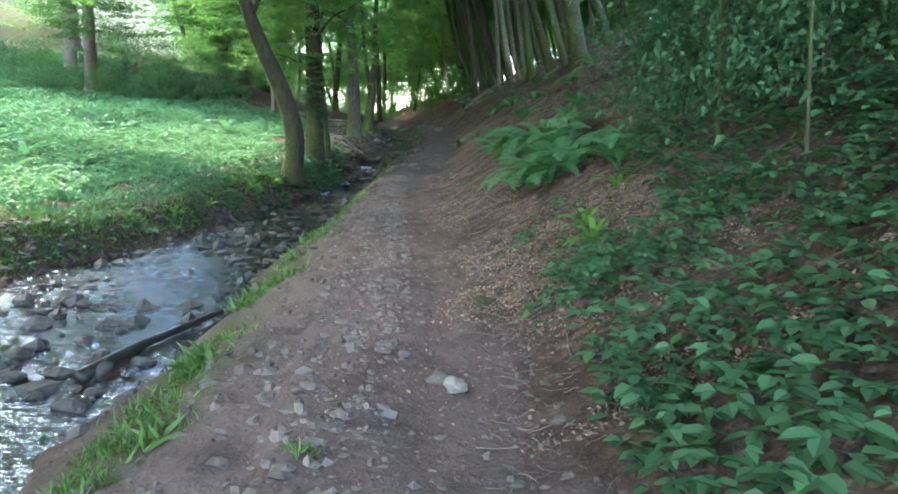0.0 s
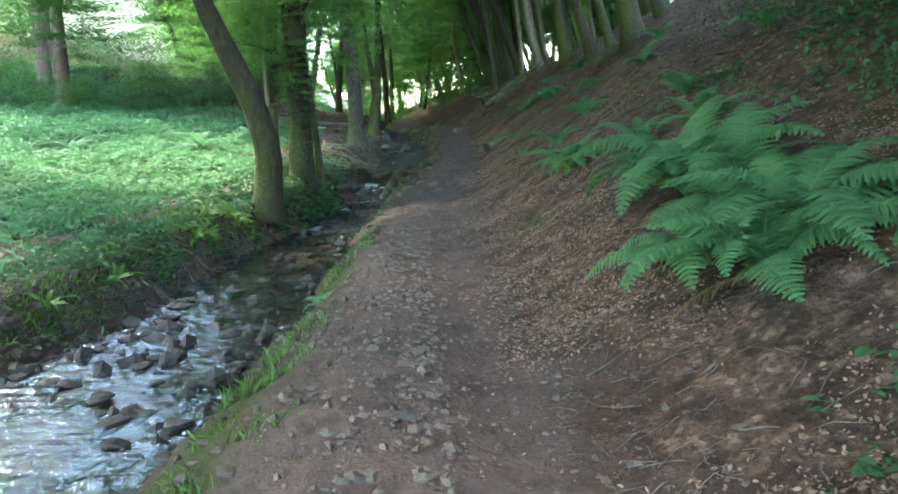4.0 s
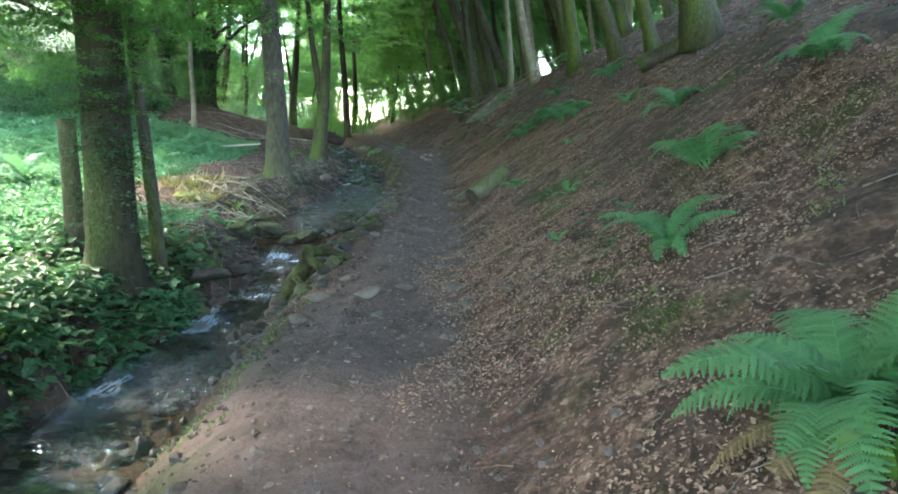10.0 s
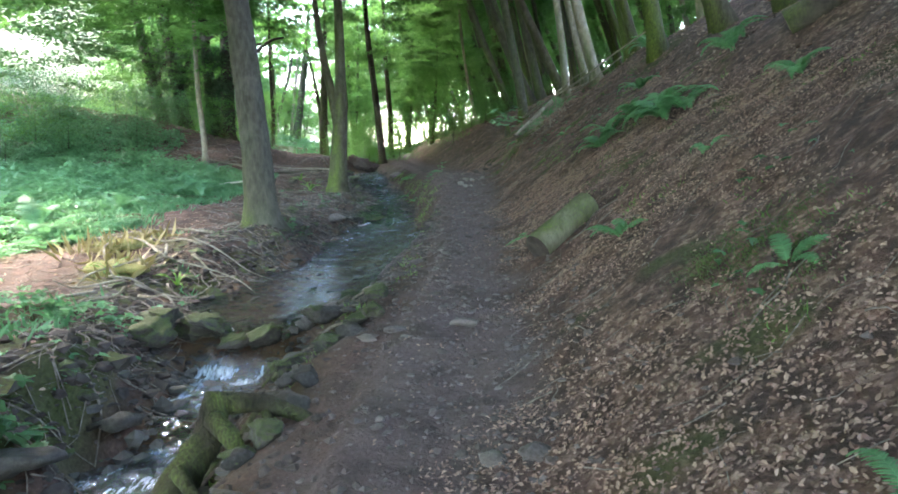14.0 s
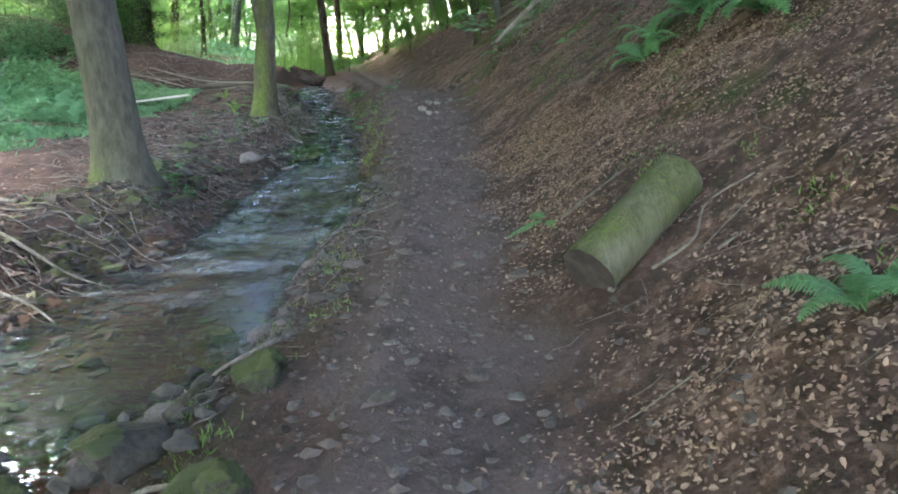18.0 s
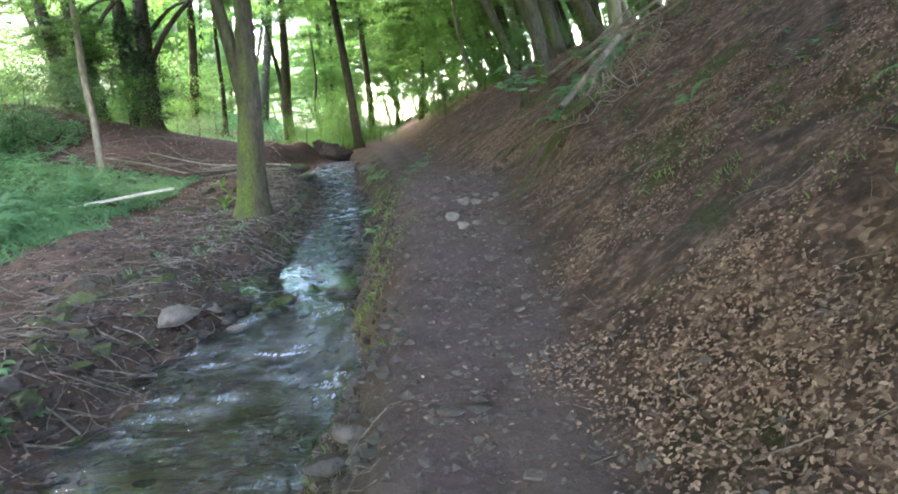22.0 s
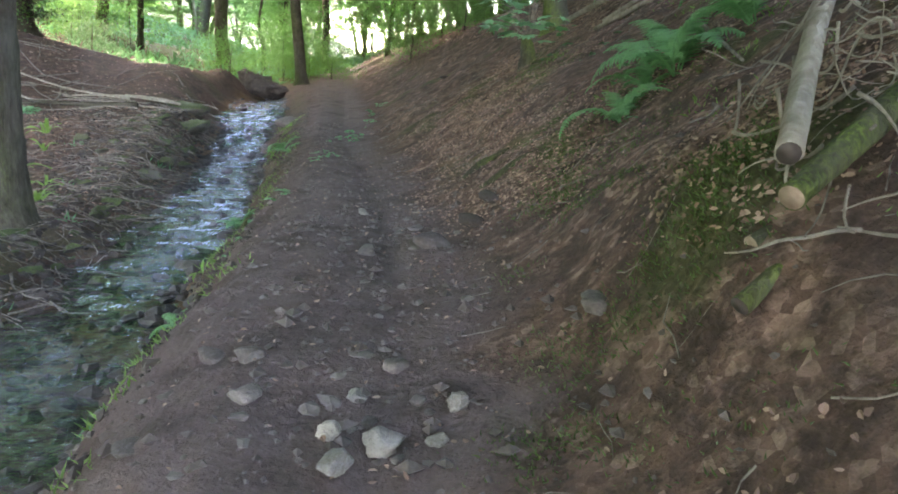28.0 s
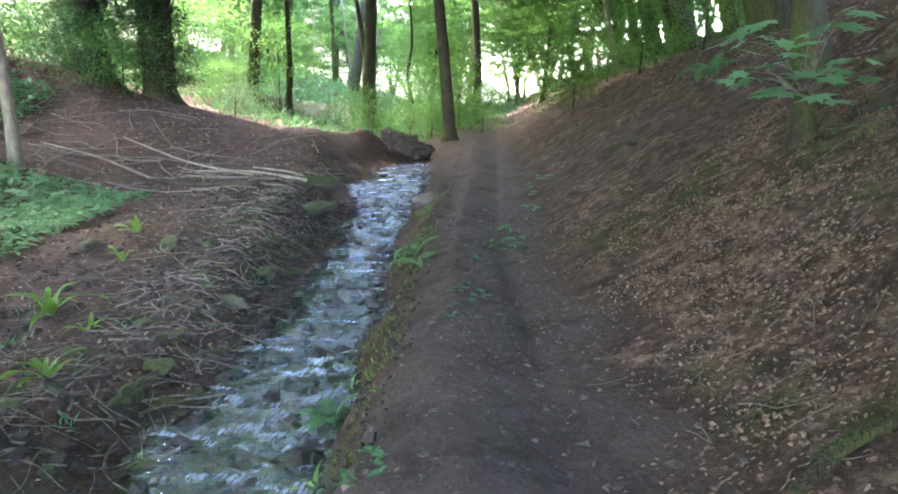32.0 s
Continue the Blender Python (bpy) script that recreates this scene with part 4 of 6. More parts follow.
# understorey that fills the wood behind the slope's trunks
for i in range(34):
    x, y = rg.uniform(9.5, 19), rg.uniform(24, 76)
    near = min(_stems, key=lambda o: (o.location.x - x) ** 2 + (o.location.y - y) ** 2)
    c = part("bough", CROWNS[i % 3], near)
    c.matrix_local = pose(x - near.location.x, y - near.location.y, ground_z(x, y) + rg.uniform(.4, 3) - near.location.z, 0, 0, 70 * i) @ Matrix.Scale(rg.uniform(.7, 1.0), 4)
# leafy undergrowth that closes the wood behind the crest of the slope
for i in range(46):
    y = rg.uniform(56, 96)
    x = rg.uniform(2.0 - .07 * (y - 44), 12 + .12 * (y - 44))
    near = min(_stems, key=lambda o: (o.location.x - x) ** 2 + (o.location.y - y) ** 2)
    c = part("bough", CROWNS_SUN[i % 3] if i % 4 else CROWNS[i // 4 % 3], near)
    k = rg.uniform(.55, .95)
    c.matrix_local = pose(x - near.location.x, y - near.location.y, ground_z(x, y) + rg.uniform(.6, 6.5) * (1 if x > 3 else .9) - near.location.z, 0, 0, 70 * i) @ Matrix.Diagonal((k, k, k * .8, 1))
for i in range(34):
    y = rg.uniform(46, 84)
    x = rg.uniform(2.2 - .05 * (y - 46), 11)
    wood_tree(x, y, i, rg.uniform(.7, 1.25), "slim dark trunk in the wood above the slope", "trunks above the slope", False, rg.uniform(-30, 30))
# foliage between the far trunks
for i, (x, y, z, k) in enumerate([(-4.4, 66, 2.2, .5), (-2.4, 68, 2.6, .55), (-.6, 66, 2.4, .5), (-7.0, 76, 3.0, .6), (-4.2, 80, 3.4, .65), (-1.0, 79, 3.4, .65), (1.2, 72, 2.8, .6), (-9.6, 72, 2.6, .5), (-11.2, 76, 3.4, .55), (-2.8, 60, 3.4, .4), (-25, 74, 2.5, .7), (-22.5, 69, 2.2, .6), (-9.8, 86, 3.0, .9), (-7.0, 88, 5.5, .9), (-4.0, 86, 3.5, .9), (-1.2, 88, 5.5, .9), (1.6, 86, 4.0, .9), (-5.6, 92, 8.0, 1.0), (-10.5, 94, 7.0, 1.0), (-.5, 95, 8.5, 1.0), (3.5, 92, 7.5, 1.0), (-26, 80, 4.5, .9), (-24.5, 84, 7.5, .9), (-29, 84, 6.5, 1.0), (-14.6, 55.6, .9, .34), (-15.6, 55.0, 1.5, .36), (-16.4, 55.6, .8, .36), (-14.9, 54.6, 2.4, .34), (-18, 57, 1.8, .5), (-19.8, 58, 2.2, .55)]):
    near = min(_stems, key=lambda o: (o.location.x - x) ** 2 + (o.location.y - y) ** 2)
    c = part("bough", CROWNS[i % 3] if i > 21 else CROWNS_SUN[i % 3], near)
    c.matrix_local = pose(x - near.location.x, y - near.location.y, ground_z(x, y) + z - near.location.z, 0, 0, 61 * i) @ Matrix.Diagonal((k, k, k * .8, 1))
for i in range(30):
    y = rg.uniform(52, 80)
    x = rg.uniform(3.5, 9) + .2 * (y - 52)
    near = min(_stems, key=lambda o: (o.location.x - x) ** 2 + (o.location.y - y) ** 2)
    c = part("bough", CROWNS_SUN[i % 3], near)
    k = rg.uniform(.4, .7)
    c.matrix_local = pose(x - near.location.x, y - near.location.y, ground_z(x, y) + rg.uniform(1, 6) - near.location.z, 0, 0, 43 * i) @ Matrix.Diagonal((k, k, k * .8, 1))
# high boughs, mostly out of view, added to shade the glade's upper end and the far hill
for i, (x, y) in enumerate([(-19, 56), (-15, 58), (-11, 57), (-17, 62), (-13, 62), (-9, 61), (-20, 60), (-12, 54), (-8, 55), (-16, 54), (-31, 54), (-27, 50), (-35, 57), (-29, 58), (-34, 50), (-25, 46), (-30, 46), (-37, 53)]):
    near = min(_stems, key=lambda o: (o.location.x - x) ** 2 + (o.location.y - y) ** 2)
    c = part("crown", SHADE_CANOPY[i % 3], near)
    c.matrix_local = pose(x - near.location.x, y - near.location.y, ground_z(x, y) + rg.uniform(10.5, 13) + (1 if x < -22 else 0) - near.location.z, 0, 0, 50 * i)
# three unseen crowns added in the sun's line to shade the lower brook
for x, y in ((-13.4, 10.2), (-13.2, 13.2), (-13.8, 7.2)):
    near = min(_stems, key=lambda o: (o.location.x - x) ** 2 + (o.location.y - y) ** 2)
    c = part("crown", SHADE_CANOPY[1], near)
    c.matrix_local = pose(x - near.location.x, y - near.location.y, ground_z(x, y) + 10.5 - near.location.z, 0, 0, 40 * y) @ Matrix.Scale(.6, 4)
# low leafy growth between the far trunks and along the far trail
_far = [(-1.6, 58), (-.6, 61), (.8, 58.5), (2.2, 60), (-1.9, 65), (.0, 66), (2.6, 66), (-3.0, 72), (-1.0, 74), (1.5, 75), (-4.0, 80), (-2.2, 84), (4.5, 65), (5.5, 70), (-9.0, 74), (-10.5, 80), (-12, 86), (-7.5, 88), (.5, 84), (7, 60), (8.5, 66), (3.5, 80), (-8.6, 62.5), (-7.6, 57), (-7.9, 66), (-9.3, 92), (-5.5, 96), (1.5, 53.5), (.2, 55.5), (3.6, 55), (-14.6, 60.5), (-15.8, 63.5), (-17.2, 60.2), (-18.6, 64.2), (-20, 61), (-21.6, 64.5), (-14.4, 65.2), (-16.9, 66), (-23, 61.5), (-7.2, 63), (-6.9, 67), (-8.8, 69), (-5.3, 63.6)]
for i, (x, y) in enumerate(_far):
    s = rg.uniform(1.1, 2.2) if y > 64 else rg.uniform(.55, 1.0)
    b = thing("shrub", None, "bright green leafy shrub under the far trees", "shrub", "shrubs along the far trail", m=pose(x, y, ground_z(x, y) - .1))
    f = part("foliage", SHRUB_GREEN[i % 2], b)
    f.matrix_local = pose(0, 0, .1, 0, 0, 60 * i) @ Matrix.Diagonal((s, s, s * 1.4, 1))
    part("stem", tube_mesh("stem", [(0, 0, 0), (.05, 0, .6 * s), (.1, .05, 1.1 * s)], [.03, .02, .01], BARK_DARK), b)
for i in range(24):
    x, y = rg.uniform(-6, 34), rg.uniform(84, 128)
    wood_tree(x, y, i, rg.uniform(.9, 1.4), "leafy tree closing the far end of the wood", "trees at the end of the wood", True, rg.uniform(0, 360), i % 3 > 0)
for i in range(10):
    x, y = rg.uniform(9, 24), rg.uniform(50, 84)
    wood_tree(x, y, i, rg.uniform(.6, .9), "young leafy tree between older trunks", "young trees in the wood", True, rg.uniform(0, 360), True)

# tall leafy trees that close the view up the valley and on both sides
for i in range(150):
    if i % 3 == 2:
        continue
    if i < 60:
        x, y = rg.uniform(-4, 32), rg.uniform(76, 125)
    elif i < 95:
        x, y = rg.uniform(-34, -4), rg.uniform(100, 150)
    elif i < 125:
        x, y = rg.uniform(-60, -27), rg.uniform(20, 110)
    else:
        x, y = rg.uniform(11, 30), rg.uniform(-8, 60)
    if -22 < x < -11 and y < 135 and i < 95 or in_gap(x, y):
        continue
    b = wood_tree(x, y, i, rg.uniform(1.0, 1.6), "tall leafy tree in the surrounding wood", "trees of the surrounding wood", True, rg.uniform(0, 360), False)
    c = part("crown", (CROWNS + CROWNS_SUN)[(i * 5 + 2) % 6], b)
    c.matrix_local = pose(rg.uniform(-1, 1), rg.uniform(-1, 1), rg.uniform(1.6, 3.6), 0, 0, 31 * i) @ Matrix.Scale(rg.uniform(.9, 1.25), 4)
    c = part("crown", (CROWNS + CROWNS_SUN)[(i * 7 + 1) % 6], b)
    c.matrix_local = pose(rg.uniform(-1, 1), rg.uniform(-1, 1), rg.uniform(9, 12), 0, 0, 77 * i) @ Matrix.Scale(rg.uniform(1.1, 1.4), 4)

# the far edge of the wood, sunlit partly by leaf colour, open only where the clearing runs out
n_far = 0
while n_far < 40:
    x, y = rg.uniform(-36, -1), rg.uniform(70, 125)
    if abs(x + 15 + (y - 76) * .36) < 4.2 or abs(x + 5.5 + (y - 60) * .11) < 1.6 or in_gap(x, y):
        continue
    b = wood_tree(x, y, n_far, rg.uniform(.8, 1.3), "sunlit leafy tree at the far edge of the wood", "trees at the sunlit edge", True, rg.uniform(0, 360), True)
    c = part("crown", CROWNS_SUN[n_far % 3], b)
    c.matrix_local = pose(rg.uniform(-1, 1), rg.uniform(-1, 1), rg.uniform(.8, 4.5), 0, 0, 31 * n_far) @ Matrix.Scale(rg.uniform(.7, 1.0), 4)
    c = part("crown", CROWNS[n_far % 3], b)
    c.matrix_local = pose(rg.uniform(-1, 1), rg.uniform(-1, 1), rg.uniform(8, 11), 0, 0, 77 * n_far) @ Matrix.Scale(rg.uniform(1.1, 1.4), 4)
    n_far += 1

# ---- ferns ----
def frond_mesh(seed, name="frond", mat=FERN, start=68, end=-38):
    """A feathered frond: a stalk that rises and arches over, with lobed blades in pairs along it."""
    rg = np.random.default_rng(seed)
    n = 60
    th = np.radians(start + (end - start) * np.linspace(0, 1, n) ** 1.25)
    X = np.concatenate([[0], np.cumsum(np.cos(th))[:-1]]) / n
    Z = np.concatenate([[0], np.cumsum(np.sin(th))[:-1]]) / n
    def spine(q):
        return np.array([np.interp(q, np.linspace(0, 1, n), X), .05 * np.sin(3 * q + seed), np.interp(q, np.linspace(0, 1, n), Z)])
    vs, fs = [], []
    lobes = 9
    for q in np.linspace(.14, .985, 25):
        c, d = spine(q), spine(min(1, q + .02)) - spine(q - .02)
        d /= np.linalg.norm(d)
        ln = (.20 * min(1, (q + .06) * 2.4) * (1 - q ** 2.4) ** .85 + .01) * rg.uniform(.9, 1.08)
        up = np.cross(d, [0, 1, 0])
        up *= -1 if up[2] < 0 else 1
        for sg in (-1, 1):
            way = np.array([0, sg, 0]) * .93 + d * .34 + up * rg.uniform(-.02, .2)
            way /= np.linalg.norm(way)
            fore = d - way * d.dot(way)
            fore /= np.linalg.norm(fore)
            w = min(.019, .015 + .02 * ln)
            o = len(vs)
            for k in range(lobes * 2 + 1):
                u = k / (lobes * 2)
                half = w * (1 - u ** 2.2) ** .7 * (1.0 if k % 2 else .45) + .0008
                p = c + way * ln * u - up * (.30 * ln * u * u)
                vs += [p + fore * (half + .25 * half), p + up * .003, p - fore * half]
            for k in range(lobes * 2):
                i = o + 3 * k
                fs += [[i, i + 1, i + 4, i + 3], [i + 1, i + 2, i + 5, i + 4]]
    st, sf, _ = tube([spine(q) for q in np.linspace(0, 1, 12)], np.linspace(.010, .002, 12), 5, 0)
    v, f = joined([(np.array(vs), fs), (st, sf)])
    return mesh(name, v, f, mat, False)


FRONDS = [frond_mesh(1), frond_mesh(2, start=75, end=-55), frond_mesh(3, start=62, end=-20)]
FLAT_FRONDS = [frond_mesh(5, start=14, end=-22), frond_mesh(6, start=20, end=-14)]
DEAD_FROND = frond_mesh(4, "dead_frond", leaf_mat("withered_fern_leaf", (.09, .06, .03), (.22, .16, .08), 0, True), -5, -70)


def strap_mesh(seed):
    """A long, wavy, shining tongue of a leaf."""
    rg = np.random.default_rng(seed)
    n, vs, fs = 12, [], []
    for k in range(n):
        s = k / (n - 1)
        w = .055 * np.sin(np.pi * min(1, s * .92 + .12)) ** .6
        c = np.array([.8 * s, .03 * np.sin(4 * s + seed), .62 * s - .62 * s ** 2.3])
        wav = .018 * np.sin(9 * s + seed)
        vs += [c + [0, -w, .012 + wav], c + [0, 0, 0], c + [0, w, .012 - wav]]
    for k in range(n - 1):
        a = 3 * k
        fs += [[a, a + 1, a + 4, a + 3], [a + 1, a + 2, a + 5, a + 4]]
    return mesh("strap_leaf", vs, fs, TONGUE)


STRAPS = [strap_mesh(1), strap_mesh(2), strap_mesh(3)]


def rosette(name, label, category, group, x, y, n, size, meshes, rg, spread=(-20, 14), z=None, part_name="frond", dead=0):
    up = slope_up(np.array([x]), np.array([y]))[0]
    root = thing(name, None, label, category, group, m=pose(x, y, (ground_z(x, y) if z is None else z) - .02))
    lean = Vector((0, 0, 1)).rotation_difference(Vector(up * .5 + np.array([0, 0, .5]))).to_matrix().to_4x4()
    for k in range(n):
        f = part(part_name, meshes[k % len(meshes)], root)
        s = size * rg.uniform(.75, 1.15)
        f.matrix_local = lean @ pose(0, 0, 0, 0, -rg.uniform(*spread), 360 * k / n + rg.uniform(-16, 16)) @ pose(0, 0, 0, rg.uniform(-14, 14)) @ Matrix.Scale(s, 4)
    for k in range(dead):
        f = part("dead_frond", DEAD_FROND, root, "withered brown hanging frond")
        f.matrix_local = pose(0, 0, 0, 0, rg.uniform(-10, 15), 180 + rg.uniform(-70, 70)) @ Matrix.Scale(size * .8, 4)
    return root


rg = np.random.default_rng(11)
for x, y, n, s, d in [(1.27, 15.25, 22, .74, 3), (1.68, 11.2, 22, 1.2, 2), (1.62, 12.2, 8, .85, 0), (1.45, 9.0, 16, 1.0, 1), (1.75, 10.4, 15, 1.1, 0), (1.3, 9.7, 14, .85, 0), (1.75, 9.4, 12, 1.05, 0), (1.95, 14.1, 8, .65, 0), (2.3, 12.8, 8, .8, 0), (2.1, 8.2, 8, .8, 0), (2.9, 15.5, 8, .7, 0), (3.3, 19.5, 8, .7, 0), (2.7, 21.6, 7, .6, 0), (4.4, 22.5, 8, .7, 0), (4.6, 17, 8, .8, 0)]:
    rosette("fern", "large green fern with arching feathery fronds on the slope", "fern", "ferns on the slope", x, y, n, s, FRONDS, rg, dead=d)
for x, y, n, s in [(2.4, 27.8, 8, .7), (1.95, 29.4, 7, .6), (2.35, 28.9, 7, .6), (2.55, 27.3, 8, .7), (2.3, 29.3, 6, .55), (1.85, 37.4, 8, .65), (1.25, 37.6, 6, .5), (1.6, 38.4, 7, .6), (1.0, 37.3, 7, .55), (1.4, 37.5, 8, .7), (2.3, 38.6, 7, .7), (1.75, 29.0, 8, .6), (2.45, 27.9, 8, .75), (1.02, 23.9, 5, .35), (1.45, 17.9, 9, .6), (2.1, 19.0, 8, .7), (.95, 47.6, 6, .7), (2.9, 31.5, 7, .6), (3.5, 28.3, 8, .7), (3.9, 35, 8, .8), (2.3, 43, 7, .7), (3.1, 25.2, 6, .5)]:
    rosette("fern", "smaller green fern growing from the leaf litter", "fern", "small ferns", x, y, n, s, FRONDS, rg)
for x, y, n, s in [(1.10, 23.95, 3, .34), (1.35, 21.3, 4, .3), (.95, 19.6, 3, .25), (2.0, 24.6, 3, .3), (1.6, 32.6, 3, .3), (-2.55, 40.4, 6, .45), (-2.85, 44.0, 6, .42), (-2.6, 43.2, 5, .35), (-1.95, 37.0, 5, .26), (-1.75, 12.6, 5, .3)]:
    rosette("fern", "young fern with a few short fronds", "fern", "young ferns", x, y, n, s, FRONDS, rg, (-25, 10))
f = rosette("fern_frond", "broken fern frond lying withered beside the path", "fern", "", .42, 26.75, 4, .36, FLAT_FRONDS, rg, (-12, -4))
for x, y, n, s in [(1.45, 6.0, 9, .5), (1.5, 6.7, 8, .45), (1.36, 5.4, 8, .42), (1.95, 7.4, 7, .45), (1.18, 14.95, 5, .5), (2.6, 8.6, 7, .5)]:
    rosette("hart_fern", "bright strap-leaved fern on the leafy slope", "fern", "strap-leaved ferns", x, y, n, s, STRAPS, rg, (-5, 40), part_name="strap_leaf")
for x, y, n, s in [(-4.3, 15.6, 9, .5), (-4.6, 16.3, 9, .55), (-4.2, 16.9, 8, .5), (-4.7, 17.4, 9, .5), (-4.3, 14.6, 7, .4), (-5.2, 18.6, 8, .5), (-4.5, 19.4, 8, .5), (-4.1, 17.4, 7, .4), (-3.9, 16.0, 7, .4), (-5.9, 41.6, 9, .6), (-6.9, 44.4, 8, .5), (-5.3, 40.0, 6, .35), (-6.4, 43.4, 6, .4), (-3.9, 26.2, 7, .35), (-4.6, 26.0, 7, .4), (-3.35, 17.3, 6, .35), (-4.72, 40.2, 9, .44), (-5.25, 41.3, 7, .3), (-4.35, 13.2, 8, .45), (-4.55, 12.2, 7, .42), (-4.9, 11.2, 7, .4), (-4.25, 15.9, 9, .52), (-4.1, 17.0, 9, .5), (-4.45, 16.6, 8, .48), (-3.95, 19.0, 7, .4), (-4.8, 14.1, 8, .45), (-3.65, 20.0, 6, .32)]:
    x = min(x, float(wat_l(y)) - .22)
    rosette("hart_fern", "strap-leaved fern on the mossy stream bank", "fern", "strap-leaved ferns on the bank", x, y, n, s, STRAPS, rg, (-5, 45), part_name="strap_leaf")


rb = np.random.default_rng(19)
BRACKEN = [frond_mesh(7, mat=NETTLE, start=80, end=-15), frond_mesh(8, mat=NETTLE, start=74, end=-30)]
for k in range(95):
    y = rb.uniform(9, 50)
    x = float(wat_l(y)) - (4.2 + rb.uniform(0, 1) ** 1.3 * 15)
    if y > 38 and x > -8.5 or y > 46 and x > -15:
        continue
    rosette("bracken", "tall pale green bracken standing in the meadow", "bracken", "bracken on the terrace", x, y, int(rb.integers(4, 7)), rb.uniform(.6, 1.05), BRACKEN, rb, (-28, 8))


# ---- brambles, shrubs, saplings ----
def bramble_patch(x0, x1, y0, y1, n, label, hmax=.35, size=.10, mat=BRAMBLE, dense=.0):
    rg = np.random.default_rng(int(x0 * 100 + y0 * 10 + n))
    x, y = rg.uniform(x0, x1, n * 3), rg.uniform(y0, y1, n * 3)
    keep = (vnoise(x, y, .7, 61) + .5 * vnoise(x, y, .25, 62) > dense) & ((x < wat_l(y) - .06) | (x > wat_r(y) - .1))
    x, y = x[keep][:n], y[keep][:n]
    k = len(x)
    h = rg.uniform(.03, 1, k) ** 1.4 * hmax * (.6 + .4 * vnoise(x, y, .6, 63))
    p = np.stack([x, y, height(x, y, False) + np.maximum(h, .02)], 1)
    pos, tips, ups, ln = [], [], [], []
    a = rg.uniform(0, 6.283, k)
    for off in (-1.15, 0, 1.15):
        t = np.stack([np.cos(a + off), np.sin(a + off), rg.uniform(-.35, .1, k)], 1)
        pos.append(p)
        tips.append(t)
        ups.append(np.array([0, 0, 1]) + rg.normal(0, .25, (k, 3)))
        ln.append(size * rg.uniform(.6, 1.25, k) * (1.15 if off == 0 else .9))
    pos, tips, ups, ln = map(np.concatenate, (pos, tips, ups, ln))
    me = leaf_object("bramble", pos, tips, ups, ln, ln * .66, mat, True, fold=.14, droop=.12)
    return thing("bramble", me, label, "bramble", "bramble patches", kind="stuff")


bramble_patch(.95, 3.6, 1.6, 5.4, 2300, "dense dark green bramble leaves spilling down the slope", .42, .088, dense=-.35)
bramble_patch(.75, 1.6, 4.6, 8.6, 150, "thin bramble shoots at the path's edge", .15, .08, dense=.1)
bramble_patch(2.0, 5.5, 4.8, 9.5, 1300, "dark green bramble thicket on the upper slope", .6, .11, dense=-.3)
bramble_patch(2.8, 7.0, 9, 15, 900, "low dark brambles under the trees", .5, .11, dense=.05)
bramble_patch(1.1, 3.2, 18, 24, 90, "scattered green seedlings in the leaf litter", .08, .07, dense=.2)
bramble_patch(.9, 3.2, 30, 43, 120, "scattered green seedlings in the leaf litter", .08, .07, dense=.2)
bramble_patch(-5.0, -3.1, 18.4, 22.4, 1700, "lush green nettles and leaves under the bank trees", .75, .12, BRAMBLE, -.4)
bramble_patch(-5.3, -3.6, 13.0, 19.4, 1500, "mixed green leaves on the mossy bank", .3, .09, BRAMBLE, -.15)
bramble_patch(-5.0, -3.6, 14.0, 19.6, 700, "bright green herbs along the top of the bank", .22, .075, NETTLE, -.1)
bramble_patch(-4.3, -3.1, 20.0, 21.5, 700, "bright green leafy skirt round the stout tree", .55, .085, NETTLE, -.5)
bramble_patch(-5.2, -3.3, 22.3, 25.2, 330, "green bank plants beside the little fall", .3, .09, NETTLE, -.1)
bramble_patch(-9.0, -5.6, 10, 24, 1500, "tall pale green herbs on the terrace", .55, .12, NETTLE, .15)
bramble_patch(-4.1, -3.3, 28.4, 31.0, 160, "small green plants at the foot of a tree", .16, .08, BRAMBLE, -.1)
bramble_patch(-6.9, -4.9, 4.0, 9.5, 1300, "low green plants on the mossy stream bank", .2, .07, NETTLE, -.1)
bramble_patch(-6.0, -4.1, 9.5, 14, 1100, "low green plants on the mossy stream bank", .2, .075, BRAMBLE, -.1)
bramble_patch(-1.9, -1.5, 34, 48, 90, "green shoots overhanging the brook", .12, .07, NETTLE, 0)
for i, (x, y, s) in enumerate([(3.4, 6.4, 1.1), (4.2, 8.0, 1.3), (3.0, 9.6, .9), (4.8, 10.6, 1.4), (5.6, 7.6, 1.5), (3.9, 12.6, 1.1), (5.5, 13.5, 1.3), (6.8, 10.5, 1.6), (6.5, 15.5, 1.4), (4.4, 5.0, 1.1), (7.6, 13, 1.6), (2.6, 7.6, .6), (5.3, 4, 1.4), (8.6, 9, 1.7), (7.5, 18.5, 1.2), (5.2, 17.4, .8)]):
    b = thing("shrub", None, "dark leafy understorey shrub on the shaded slope", "shrub", "shrubs on the slope", m=pose(x, y, ground_z(x, y) - .05))
    f = part("foliage", SHRUBS[i % 3], b)
    f.matrix_local = pose(0, 0, .1 * s, 0, 0, 67 * i) @ Matrix.Diagonal((s, s, s * 1.6, 1))
    part("stem", tube_mesh("stem", [(0, 0, 0), (.05 * s, 0, .6 * s), (.1 * s, .05, 1.3 * s)], [.03, .02, .008], BARK_DARK), b)
